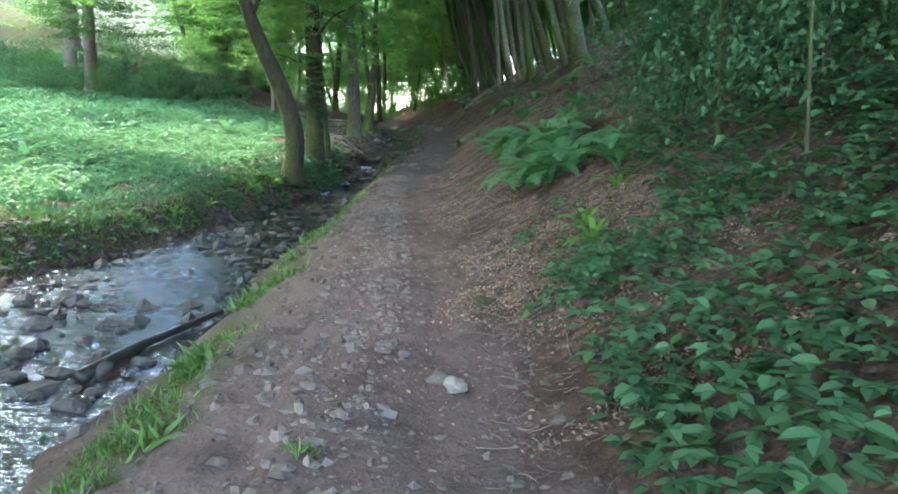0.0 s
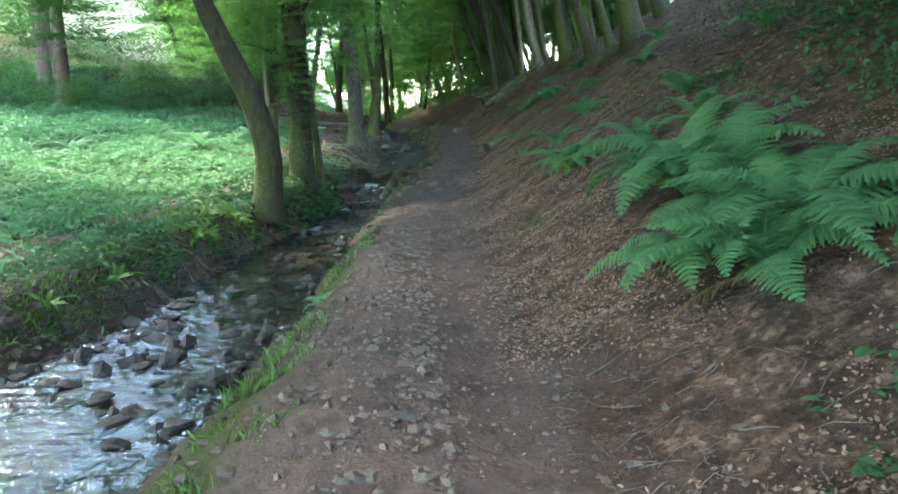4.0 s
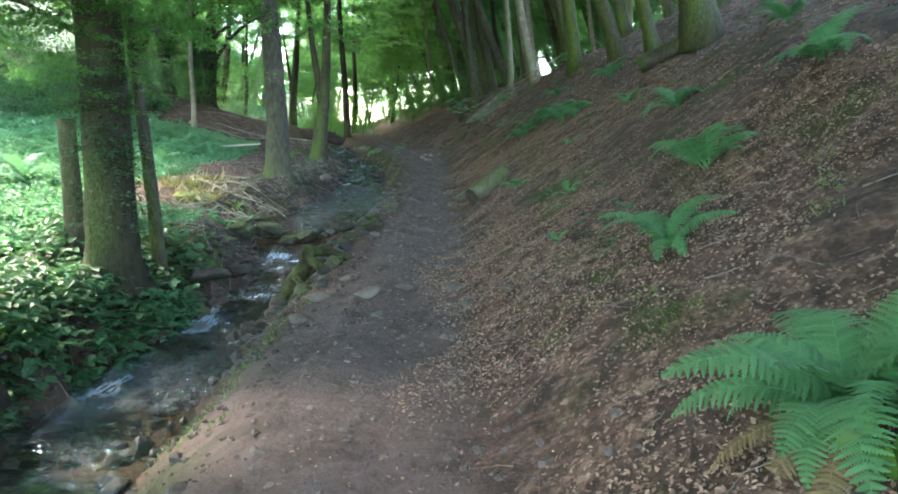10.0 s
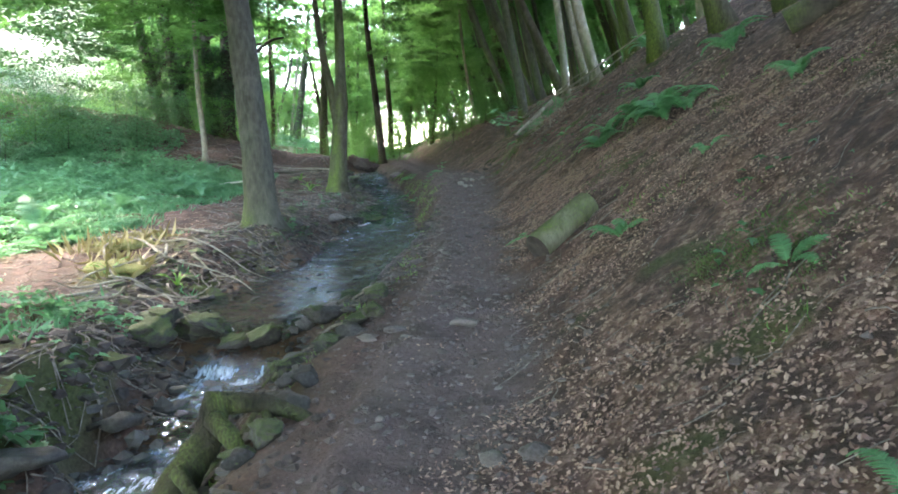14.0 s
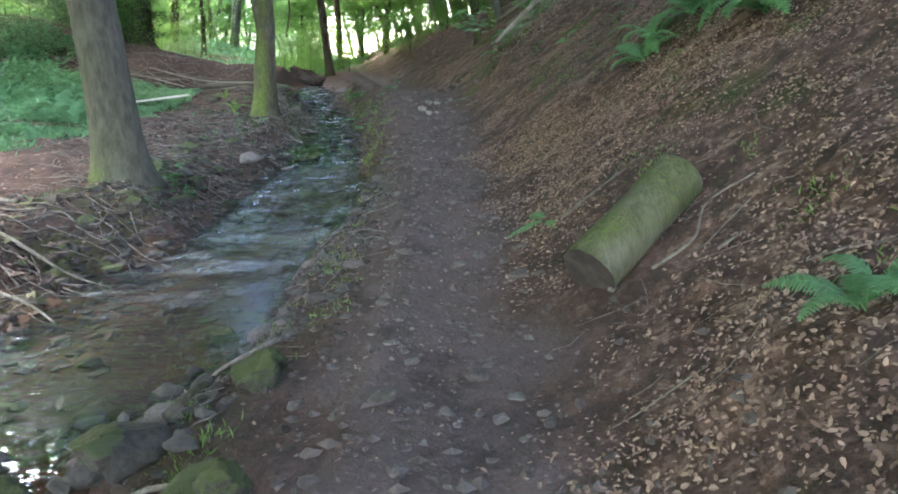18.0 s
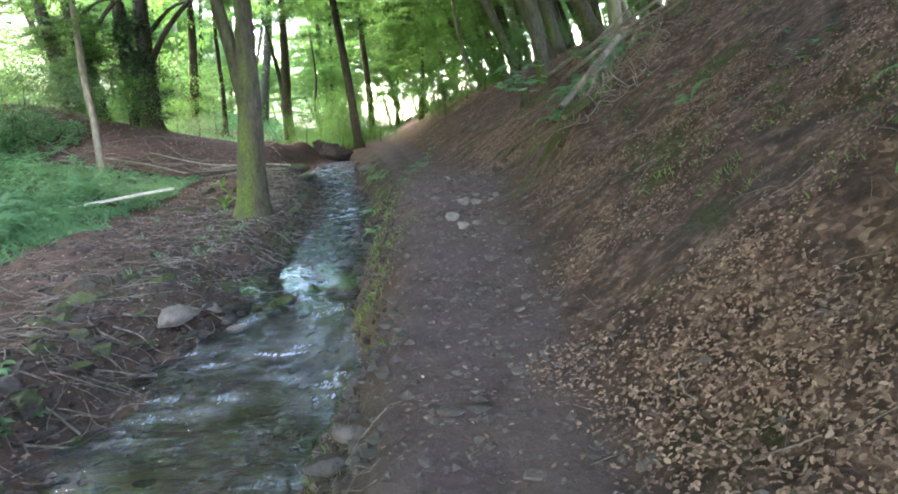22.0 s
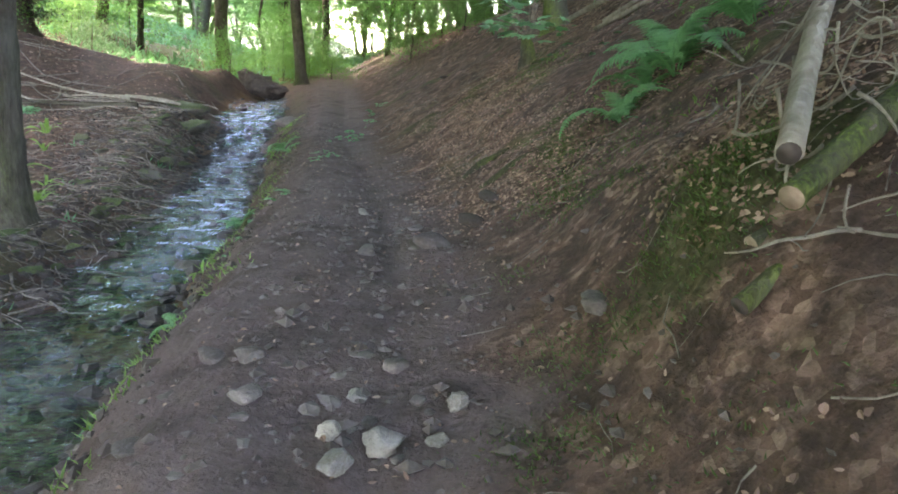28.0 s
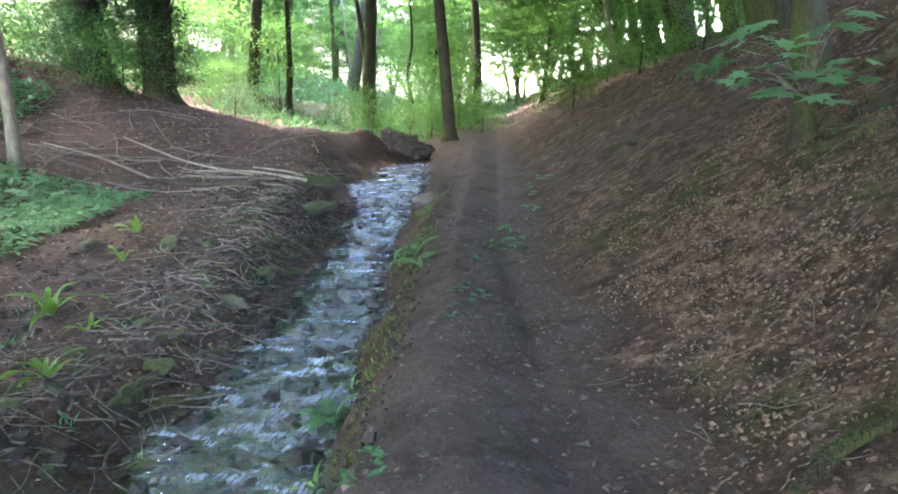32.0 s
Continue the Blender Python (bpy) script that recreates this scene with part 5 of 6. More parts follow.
for x, y, hgt, r in [(2.55, 4.7, 5.5, .013), (2.9, 7.3, 5, .02), (3.6, 9.0, 6, .03), (4.6, 12, 6, .03)]:
    tree((x, y), [(0, 0, 0), (-.02 * hgt, 0, hgt * .3), (-.05 * hgt, 0, hgt * .6), (-.1 * hgt, .1, hgt)], [r, r * .9, r * .7, r * .3], BARK_GREY, "thin upright sapling among brambles", [(CROWNS[0], (-.1, 0, hgt * .35), .5, 30 * x), (CROWNS[1], (-.1, 0, hgt * .6), .4, 50 * x)], int(x * 10), "sapling", "saplings", flare=1.2)
for i, (x, y, s) in enumerate([(-13.4, 53.4, 1.3), (-15.2, 54, 1.5), (-16.8, 52.5, 1.6), (-18.6, 54, 1.6), (-19.8, 51, 1.4), (-21.5, 54.5, 1.7), (-23.5, 51.5, 1.5), (-24, 56, 1.7), (-12.4, 57.5, 1.0), (-20.5, 58, 1.8), (-27, 56, 1.8), (-29, 51, 1.6), (-31, 56, 1.8), (-15.5, 49.5, 1.2), (-17.5, 47.5, 1.4), (-19.5, 48.5, 1.5), (-21.5, 47, 1.5), (-23.5, 46.5, 1.6), (-25.5, 45.5, 1.7), (-28, 46.5, 1.8), (-18.5, 44.8, 1.2), (-21, 43.5, 1.4), (-24, 42, 1.5), (-31, 44, 1.8), (-27.5, 40, 1.6)]):
    b = thing("shrub", None, "dark green bush on the far bank", "shrub", "bushes on the far bank", m=pose(x, y, ground_z(x, y) - .05))
    f = part("foliage", SHRUBS[i % 3] if i % 3 else SHRUB_GREEN[0], b)
    f.matrix_local = pose(0, 0, .1, 0, 0, 47 * i) @ Matrix.Diagonal((s, s, s * 1.1, 1))
    part("stem", tube_mesh("stem", [(0, 0, 0), (.05, 0, .5 * s), (.1, .05, 1.0 * s)], [.03, .02, .01], BARK_DARK), b)


# the young sycamore on its stump, with lobed leaves
def lobed_leaf():
    ang = [(-90, .12), (-150, .55), (-165, .4), (165, .85), (140, .5), (115, .95), (102, .62), (90, 1.05), (78, .62), (65, .95), (40, .5), (15, .85), (-15, .4), (-30, .55)]
    v = [(r * math.cos(radians(a)), r * math.sin(radians(a)) + .12, -.12 * r * r) for a, r in ang]
    return mesh("leaf", [(0, 0.1, .03)] + v, [[0, k + 1, (k + 1) % 14 + 1] for k in range(14)], leaf_mat("sycamore_leaf", (.09, .24, .13), (.19, .42, .24), .4), False)


LOBED = lobed_leaf()
rg = np.random.default_rng(8)
sx, sy = .8, 41.85
syc = thing("sycamore_sapling", None, "young sycamore with broad lobed leaves sprouting from a stump", "sapling", m=pose(sx, sy, ground_z(sx, sy)))
part("stump", tube_mesh("stump", [(0, 0, -.1), (.02, 0, .18), (-.02, .02, .38)], [.13, .10, .06], BARK, 10, 3, .8), syc, "mossy dark stump")
for k in range(46):
    a, r, z = rg.uniform(0, 6.283), rg.uniform(.08, .55), rg.uniform(.3, .95)
    tip = (r * math.cos(a), r * math.sin(a), z)
    if k % 2 == 0:
        shoot = part("shoot", tube_mesh("shoot", [(0, 0, .35), (tip[0] * .5, tip[1] * .5, z * .8 + .1), tip], [.010, .006, .003], TWIG, 5), syc)
    lf = part("leaf", LOBED, shoot)
    lf.matrix_local = Matrix.Translation(tip) @ pose(0, 0, 0, rg.uniform(-25, 25), rg.uniform(-20, 20), math.degrees(a) - 90) @ Matrix.Scale(rg.uniform(.12, .19), 4)
tree((1.55, 44.6), [(0, 0, 0), (-.1, 0, 1.2), (-.45, 0, 3.5), (-1.1, 0, 8), (-1.4, 0, 13)], [.2, .18, .15, .12, .04], BARK_GREY, "grey leaning tree above the path", [(CROWNS[2], (-1, 0, 7), 1, 0)], 44)


# ---- meadow, grass ----
def meadow():
    rg = np.random.default_rng(21)
    n = 60000
    y = rg.uniform(5, 52, n)
    e = rg.uniform(0, 1, n) ** 1.5 * 30 + 2.5
    x = wat_l(y) - e
    trail = np.abs(x - wat_l(y) + 1.9) > .75
    keep = trail & (vnoise(x, y, 2.2, 71) > -.8) & ~((y > 38) & (x > -7.6)) & ~((y > 47) & (x > -14)) & ~((y > 26) & (e < 3.4))
    x, y, e = x[keep], y[keep], e[keep]
    z = height(x, y, False)
    pos, tips, ups, ln, wd_ = [], [], [], [], []
    tall = (.14 + .5 * step(e, 3.5, 8)) * (.65 + .45 * vnoise(x, y, 1.6, 72) + .3 * vnoise(x, y, .6, 73)) * rg.uniform(.6, 1.2, len(x))
    for lvl in (.25, .5, .75, .95, 1.0):
        a = rg.uniform(0, 6.283, len(x))
        pos.append(np.stack([x + rg.normal(0, .03, len(x)), y + rg.normal(0, .03, len(x)), z + tall * lvl], 1))
        tips.append(np.stack([np.cos(a), np.sin(a), rg.uniform(-.4, .5, len(x))], 1))
        ups.append(np.array([0, 0, 1]) + rg.normal(0, .3, (len(x), 3)))
        s = (.075 + .014 * np.clip(e, 0, 14)) * rg.uniform(.6, 1.2, len(x))
        ln.append(s)
        wd_.append(s * .5)
    return thing("meadow_plants", leaf_object("meadow_plants", *map(np.concatenate, (pos, tips, ups, ln, wd_)), NETTLE, fold=.1, droop=.15), "bright green nettles and bracken covering the terrace", "plants", kind="stuff")


def grass(name, label, x, y, hgt, blades, spread, mat=GRASS, seed=0, width=.004):
    rg = np.random.default_rng(seed)
    x, y = np.repeat(x, blades), np.repeat(y, blades)
    x, y = x + rg.normal(0, spread, len(x)), y + rg.normal(0, spread, len(x))
    h = hgt * rg.uniform(.5, 1.3, len(x))
    p = np.stack([x, y, height(x, y) - .01], 1)
    t = rnd_dirs(rg, len(x), .35, 1)
    return thing(name, leaf_object(name, p, t, rnd_dirs(rg, len(x), -.2, .2), h, np.maximum(h * .028, width), mat, fold=.05, droop=.35), label, "grass", kind="stuff")


meadow()
rg = np.random.default_rng(3)
y = np.concatenate([np.repeat(rg.uniform(2.5, 13, 9), 4), np.repeat(rg.uniform(13, 18, 3), 4)])
grass("grass_tufts", "fresh grass tufts between path and brook", wat_r(y) * .55 + path_l(y) * .45 + rg.normal(0, .17, len(y)), y + rg.normal(0, .25, len(y)), .085, 60, .09, seed=1, width=.003)
grass("grass_tufts", "tall grass tuft hanging over the water", np.array([-1.3, -1.5, -1.75, -1.6, -1.7]), np.array([3.4, 4.6, 7.6, 6.2, 9.6]), .16, 70, .07, seed=2)
grass("grass_tufts", "small fresh tuft at the path's edge", np.array([-.42]), np.array([3.0]), .07, 50, .04, seed=22)
y = rg.uniform(6, 42, 420)
grass("terrace_grass", "short bright grass on the terrace's edge", wat_l(y) - rg.uniform(.7, 5.5, 420) - 2.6 * step(y, 24, 26), y, .2, 30, .16, NETTLE, seed=3, width=.012)
y = rg.uniform(13, 49, 240)
grass("bank_grass", "sparse green tufts on the cut bank", wat_r(y) * .6 + path_l(y) * .4 + rg.normal(0, .14, 240), y, .055, 34, .06, seed=4, width=.003)
grass("bank_grass", "green tufts among litter on the bare bank", wat_l(rg.uniform(26, 45, 40)) - rg.uniform(.4, 2.5, 40), rg.uniform(26, 45, 40), .11, 16, .06, NETTLE, seed=5)
x, y = rg.uniform(-26, -7, 900), rg.uniform(58, 100, 900)
grass("far_meadow_grass", "sunlit grass of the clearing", x, y, .4, 14, .4, NETTLE, seed=6, width=.05)
x, y = rg.uniform(.9, 3.5, 130), rg.uniform(12, 42, 130)
grass("moss_tufts", "low green moss and grass tufts on the slope", x, y, .05, 34, .07, GRASS, seed=7)



# ---- stones ----
def rock_mesh(name, mat, seed, sub=2, flat=.6, lump=.28):
    bm = bmesh.new()
    bmesh.ops.create_icosphere(bm, subdivisions=sub, radius=1)
    rg = np.random.default_rng(seed)
    planes = [(Vector(d), rg.uniform(.5, .82)) for d in rnd_dirs(rg, 12)]
    for v in bm.verts:
        p = v.co.copy()
        for d, q in planes:
            over = p.dot(d) - q
            if over > 0:
                p -= d * over * .96
        p *= 1 + lump * .6 * noise.noise(p * 1.7 + Vector((seed, 0, 0))) + lump * .6 * noise.noise(p * 4.5 + Vector((seed, 3, 0))) + lump * .3 * noise.noise(p * 11 + Vector((seed, 7, 0)))
        v.co = Vector((p.x, p.y * .8, p.z * flat))
    me = bpy.data.meshes.new(name)
    bm.to_mesh(me)
    bm.free()
    me.materials.append(mat)
    me.shade_smooth()
    return me


PATH_STONES = [rock_mesh("stone", STONE, k, 2, .45) for k in range(6)]
WET_STONES = [rock_mesh("stone", STONE_WET, 10 + k, 3, .5) for k in range(5)]
MOSS_STONES = [rock_mesh("stone", STONE_MOSS, 20 + k, 4, .65, .36) for k in range(5)]
PALE_STONES = [rock_mesh("stone", STONE_PALE, 30 + k, 3, .7) for k in range(3)]


def stone_lie(x, y, s, rg, sink, z=None):
    zz = ground_z(x, y) if z is None else z
    return pose(x, y, zz + s * (.45 - sink), rg.uniform(-14, 14), rg.uniform(-14, 14), rg.uniform(0, 360)) @ Matrix.Diagonal((s, s * rg.uniform(.8, 1.1), s * rg.uniform(.7, 1), 1))


def stone(x, y, s, me, label, group, rg, sink=.25, z=None, category="stone"):
    return thing("stone", me, label, category, group, m=stone_lie(x, y, s, rg, sink, z))


def stone_field(rows, label):
    """Many stones joined into one object; rows of a mesh and how it lies."""
    pieces = []
    for me, m in rows:
        co = np.empty(len(me.vertices) * 3)
        me.vertices.foreach_get("co", co)
        M = np.array(m)
        pieces.append((co.reshape(-1, 3) @ M[:3, :3].T + M[:3, 3], [tuple(p.vertices) for p in me.polygons]))
    v, f = joined(pieces)
    return thing("brook_stones", mesh("brook_stones", v, f, rows[0][0].materials[0]), label, "stones", kind="stuff")


rg = np.random.default_rng(31)
for a, b, n, lo, hi in [(2.5, 9, 18, .02, .045), (9, 20, 14, .018, .04), (20, 24, 16, .025, .055), (24, 29.5, 34, .025, .06), (29.5, 31, 6, .02, .05), (31, 36.5, 20, .02, .05), (36.5, 44, 6, .02, .035)]:
    for k in range(n):
        y = rg.uniform(a, b)
        x = float(path_x(y)) + rg.normal(-.15, .38)
        x = min(max(x, float(path_l(y)) - .1), float(path_x(y)) + .7)
        stone(x, y, rg.uniform(lo, hi) * rg.choice([1, 1, 1.5]), PATH_STONES[k % 6], "flat grey stone pressed into the earth path", "stones on the path", rg, .22)
for k in range(26):
    y = rg.uniform(24.5, 29.5)
    x = float(wat_r(y)) + rg.uniform(-.25, .45)
    stone(x, y, rg.uniform(.04, .13), PATH_STONES[k % 6] if k % 2 else WET_STONES[k % 5], "angular grey stone on the gravelly shore", "stones on the shore", rg, .15)
field = []
for k in range(54):
    y = rg.uniform(2, 19) if k % 2 else rg.uniform(19, 49)
    x = float(wat_l(y)) + rg.uniform(-.05, 1.05) * float(wat_r(y) - wat_l(y))
    field.append((WET_STONES[k % 5], stone_lie(x, y, rg.uniform(.05, .14), rg, .05)))
for k in range(40):
    y = rg.uniform(2.5, 13)
    x = float(wat_l(y)) + rg.uniform(.1, .95) * float(wat_r(y) - wat_l(y))
    field.append((WET_STONES[k % 5], stone_lie(x, y, rg.uniform(.06, .15), rg, -.25)))
stone_field(field, "dark wet stones lying in the shallow brook")
for k in range(36):
    y = rg.uniform(5, 47)
    x = float(wat_l(y)) - abs(rg.normal(.15, .3))
    stone(x, y, rg.uniform(.04, .15), MOSS_STONES[k % 5] if k % 3 else WET_STONES[k % 5], "mossy stone along the water's edge", "stones on the bank", rg, .2)
stone(.27, 3.9, .105, PALE_STONES[0], "pale angular stone on the path", "", rg, .12)
stone(.16, 4.1, .11, PATH_STONES[2], "dark flat stone half buried in the path", "", rg, .3)
stone(-.47, 34.29, .085, PALE_STONES[1], "round white stone on the path", "", rg, .05)
stone(-.36, 34.45, .085, PALE_STONES[2], "mottled pale stone on the path", "", rg, .1)
stone(-.48, 33.1, .085, PALE_STONES[1], "round white stone on the path", "", rg, .05)
stone(-.58, 33.5, .10, PALE_STONES[2], "mottled pale stone on the path", "", rg, .1)
stone(-.25, 36.6, .15, PATH_STONES[3], "broad grey stone set in the path", "", rg, .3)
for x, y, s, lab in [(-2.97, 24.55, .30, "mossy boulder beside the little waterfall"), (-3.3, 24.2, .28, "dark mossy boulder below the fall"), (-2.55, 24.42, .20, "mossy rock in the lip of the waterfall"), (-1.72, 24.5, .26, "dark rock that the water falls past"), (-1.35, 24.15, .17, "green mossy rock beside the path"), (-3.15, 21.9, .36, "large dark boulder at the water's edge"), (-2.0, 20.9, .24, "dark wet rock beside the step in the brook"), (-2.1, 20.4, .2, "dark wet rock beside the lower fall"), (-1.75, 21.0, .16, "mossy rock at the brook"), (-3.2, 32.6, .27, "brown boulder at the water's edge"), (-2.72, 32.75, .14, "flat grey stone in the shallow water"), (-3.0, 33.0, .17, "grey rock in the shallow water"), (-3.1, 38.15, .13, "mossy stone at the bend of the brook"), (-2.85, 38.25, .12, "grey stone at the bend of the brook"), (-3.75, 48.2, .33, "rounded boulder at the brook's edge"), (-5.5, 47.4, .45, "mossy green mound beside the brook"), (-4.95, 45.6, .16, "mossy stone on the bank"), (-2.0, 28.3, .12, "grey stone breaking the water"), (-2.25, 25.2, .12, "blue-grey slab standing in the pool"), (-1.78, 26.1, .14, "mossy stone at the shore"), (-4.4, 42.4, .2, "mossy clod on the bank"), (-4.6, 43.6, .22, "mossy clod on the bank"), (-3.0, 22.9, .22, "dark rock beside the water"), (-2.8, 23.5, .15, "wet rock in the brook"), (-2.5, 22.2, .13, "wet rock in the brook"), (-2.2, 23.4, .14, "wet rock in the brook")]:
    me = (MOSS_STONES if "moss" in lab else WET_STONES if "wet" in lab or "dark" in lab else PATH_STONES)[int(s * 100) % 5]
    stone(x, y, s, me, lab, "", rg, .12, category="rock")


def pebbles():
    rg = np.random.default_rng(41)
    n = 13000
    y = np.where(rg.uniform(0, 1, n) < .45, rg.uniform(1.5, 46, n), rg.uniform(19, 38, n))
    kind = rg.uniform(0, 1, n)
    x = np.where(kind < .5, path_x(y) + rg.normal(-.2, .6, n), np.where(kind < .7, wat_r(y) + rg.uniform(-.3, .35, n), wat_l(y) + rg.uniform(-.6, .3, n)))
    bed = rg.uniform(0, 1, n) < .2
    x = np.where(bed, wat_l(y) + rg.uniform(0, 1, n) * (wat_r(y) - wat_l(y)), x)
    s = rg.uniform(.005, .018, n) * rg.choice([1, 1, 1, 1.8, 2.6], n)
    c = np.stack([x, y, height(x, y) + s * .2], 1)
    base = np.array([[1, 0, 0], [0, 1, 0], [-1, 0, 0], [0, -1, 0], [0, 0, .6], [0, 0, -.6]])
    v = (c[:, None] + s[:, None, None] * (base[None] * rg.uniform(.6, 1.2, (n, 6, 1)) + rg.normal(0, .12, (n, 6, 3)))).reshape(-1, 3)
    f = np.array([[0, 1, 4], [1, 2, 4], [2, 3, 4], [3, 0, 4], [1, 0, 5], [2, 1, 5], [3, 2, 5], [0, 3, 5]])
    return thing("gravel", mesh("gravel", v, (np.arange(n)[:, None, None] * 6 + f[None]).reshape(-1, 3), GRIT, False), "loose gravel and grit on path and shore", "gravel", kind="stuff")


pebbles()


# ---- fallen leaves ----
def litter(n, xf, y0, y1, label, seed, size=.028, dens=None):
    rg = np.random.default_rng(seed)
    y = rg.uniform(y0, y1, n)
    x = xf(y, rg)
    if dens is not None:
        keep = dens(x, y) + .5 * step(x - path_x(y), .2, 1.3) - .3 > rg.uniform(-.45, .6, n)
        x, y = x[keep], y[keep]
    k = len(x)
    up = slope_up(x, y) + rg.normal(0, .28, (k, 3))
    t = rnd_dirs(rg, k, -.3, .3)
    t -= up * (t * up).sum(1)[:, None] / (up * up).sum(1)[:, None]
    p = np.stack([x, y, height(x, y) + rg.uniform(.004, .022, k)], 1)
    s = size * rg.uniform(.5, 1.25, k)
    me = leaf_object("fallen_leaves", p, t, up, s, s * rg.uniform(.4, .7, k), LITTER, True, fold=rg.uniform(-.2, .4, k), droop=rg.uniform(-.25, .3, k))
    return thing("fallen_leaves", me, label, "leaf litter", kind="stuff")


patch = lambda x, y: vnoise(x, y, 1.4, 81) + .7 * vnoise(x, y, .45, 82)
litter(170000, lambda y, g: path_x(y) + .15 + .3 * vnoise(y * 0, y, 1.1, 83) + np.abs(g.normal(0, .2, len(y))) + g.uniform(0, 1, len(y)) ** 1.05 * 3.4, 3, 30, "brown beech leaves strewn over the slope", 51, dens=patch)
litter(80000, lambda y, g: path_x(y) + .3 + .3 * vnoise(y * 0, y, 1.1, 83) + np.abs(g.normal(0, .25, len(y))) + g.uniform(0, 1, len(y)) * 3.0, 28, 44, "brown leaves and husks on the slope", 52, .028, dens=lambda x, y: patch(x, y) - .25)
litter(16000, lambda y, g: path_x(y) + 3.2 + g.uniform(0, 1, len(y)) * 5.5, 8, 60, "dry leaves higher up the slope", 53, .07)
litter(3200, lambda y, g: path_x(y) + g.normal(0, .5, len(y)), 3, 42, "a few bleached leaves trodden into the path", 54, .028)
litter(4000, lambda y, g: wat_l(y) - .2 - g.uniform(0, 1, len(y)) * 3.4, 22, 48, "dead leaves and debris on the bare bank", 55, .05)
litter(2600, lambda y, g: wat_l(y) - 1 - g.uniform(0, 1, len(y)) * 11, 45.5, 56, "leaves on the earth bank across the glade", 56, .08)


# ---- twigs ----
def twigs(n, xf, y0, y1, label, seed, ln=(.1, .45), r=(.0025, .007), lift=.02):
    rg = np.random.default_rng(seed)
    y = rg.uniform(y0, y1, n)
    x = xf(y, rg)
    a, L, R = rg.uniform(0, 6.283, n), rg.uniform(*ln, n), rg.uniform(*r, n)
    pts = []
    for s in (-.5, -.15, .2, .5):
        px_, py_ = x + np.cos(a) * L * s + rg.normal(0, .04, n) * L, y + np.sin(a) * L * s + rg.normal(0, .04, n) * L
        pts.append(np.stack([px_, py_, height(px_, py_) + R + rg.uniform(0, lift, n)], 1))
    P = np.stack(pts, 1)
    side = np.stack([-np.sin(a), np.cos(a), 0 * a], 1)[:, None]
    upv = np.array([0, 0, 1.])[None, None]
    rr = (R[:, None] * np.array([1, .9, .75, .4])[None])[..., None]
    ring = np.stack([P + side * rr, P - side * rr * .5 + upv * rr * .9, P - side * rr * .5 - upv * rr * .9], 2)
    v = ring.reshape(-1, 3)
    f = [[q * 3 + i, q * 3 + (i + 1) % 3, q * 3 + 3 + (i + 1) % 3, q * 3 + 3 + i] for q in range(3) for i in range(3)]
    F = (np.arange(n)[:, None, None] * 12 + np.array(f)[None]).reshape(-1, 4)
    return thing("twigs", mesh("twigs", v, F, TWIG), label, "twigs", kind="stuff")


twigs(420, lambda y, g: path_x(y) + .4 + g.uniform(0, 1, len(y)) * 3, 4, 44, "dry twigs among the leaf litter", 61)
twigs(1100, lambda y, g: wat_l(y) - .1 - g.uniform(0, 1, len(y)) * 3.0, 24, 47, "tangle of dead twigs on the bare bank", 62, (.12, .6), lift=.06)
twigs(260, lambda y, g: wat_l(y) - .2 - g.uniform(0, 1, len(y)) * 1.0, 8, 24, "dead twigs on the overgrown bank", 63, (.15, .6), lift=.08)
twigs(160, lambda y, g: wat_r(y) + g.uniform(-.1, .5, len(y)), 20, 30, "twigs washed up beside the brook", 64, (.1, .5), lift=.03)
twigs(150, lambda y, g: -6.5 - g.uniform(0, 1, len(y)) * 9, 46, 53, "fallen sticks on the earth bank", 65, (.5, 2.0), (.01, .03))


# ---- branches ----
def branch(pts, r0, r1, mat, label, seed=0, moss=.4, name="branch", group="", lift=.0, category="branch", sides=8):
    """A fallen branch over the ground: points of x, y and the height over the ground."""
    P = [(x, y, ground_z(x, y) + h + lift) for x, y, h in pts]
    c = np.mean(P, 0)
    me = tube_mesh(name, np.array(P) - c, [r0, (r0 + r1) / 2, r1], mat, sides, seed, moss)
    return thing(name, me, label, category, group, m=Matrix.Translation(c))


branch([(-2.50, 5.0, .1), (-2.42, 5.7, .12), (-2.3, 6.3, .1), (-2.05, 6.9, .12)], .055, .03, WET_WOOD, "dark waterlogged branch lying in the brook", 1, .1)
branch([(.70, 25.15, .02), (.92, 25.1, .07), (1.0, 25.35, .08), (1.28, 25.35, .03)], .010, .005, TWIG, "bent pale stick leaning on the log", 2)
branch([(.95, 24.95, .02), (1.10, 25.0, .02)], .008, .005, TWIG, "short broken stick by the log", 3)
branch([(.48, 26.55, .02), (.62, 26.5, .03), (.76, 26.55, .04), (.92, 26.5, .05)], .011, .006, TWIG, "pale forked stick beside the path", 4)
branch([(1.35, 42.2, .25), (1.9, 40.6, .4), (2.7, 38.2, .45), (3.2, 36.2, .4), (3.7, 34.2, .5)], .034, .016, BARK_PALE, "long pale fallen branch across the slope", 5, .05, group="fallen branches on the slope")
branch([(1.5, 41.0, .12), (2.2, 39.3, .3), (2.5, 37.6, .22), (3.3, 35.2, .25)], .03, .014, BARK_PALE, "long pale fallen branch across the slope", 6, .05, group="fallen branches on the slope")
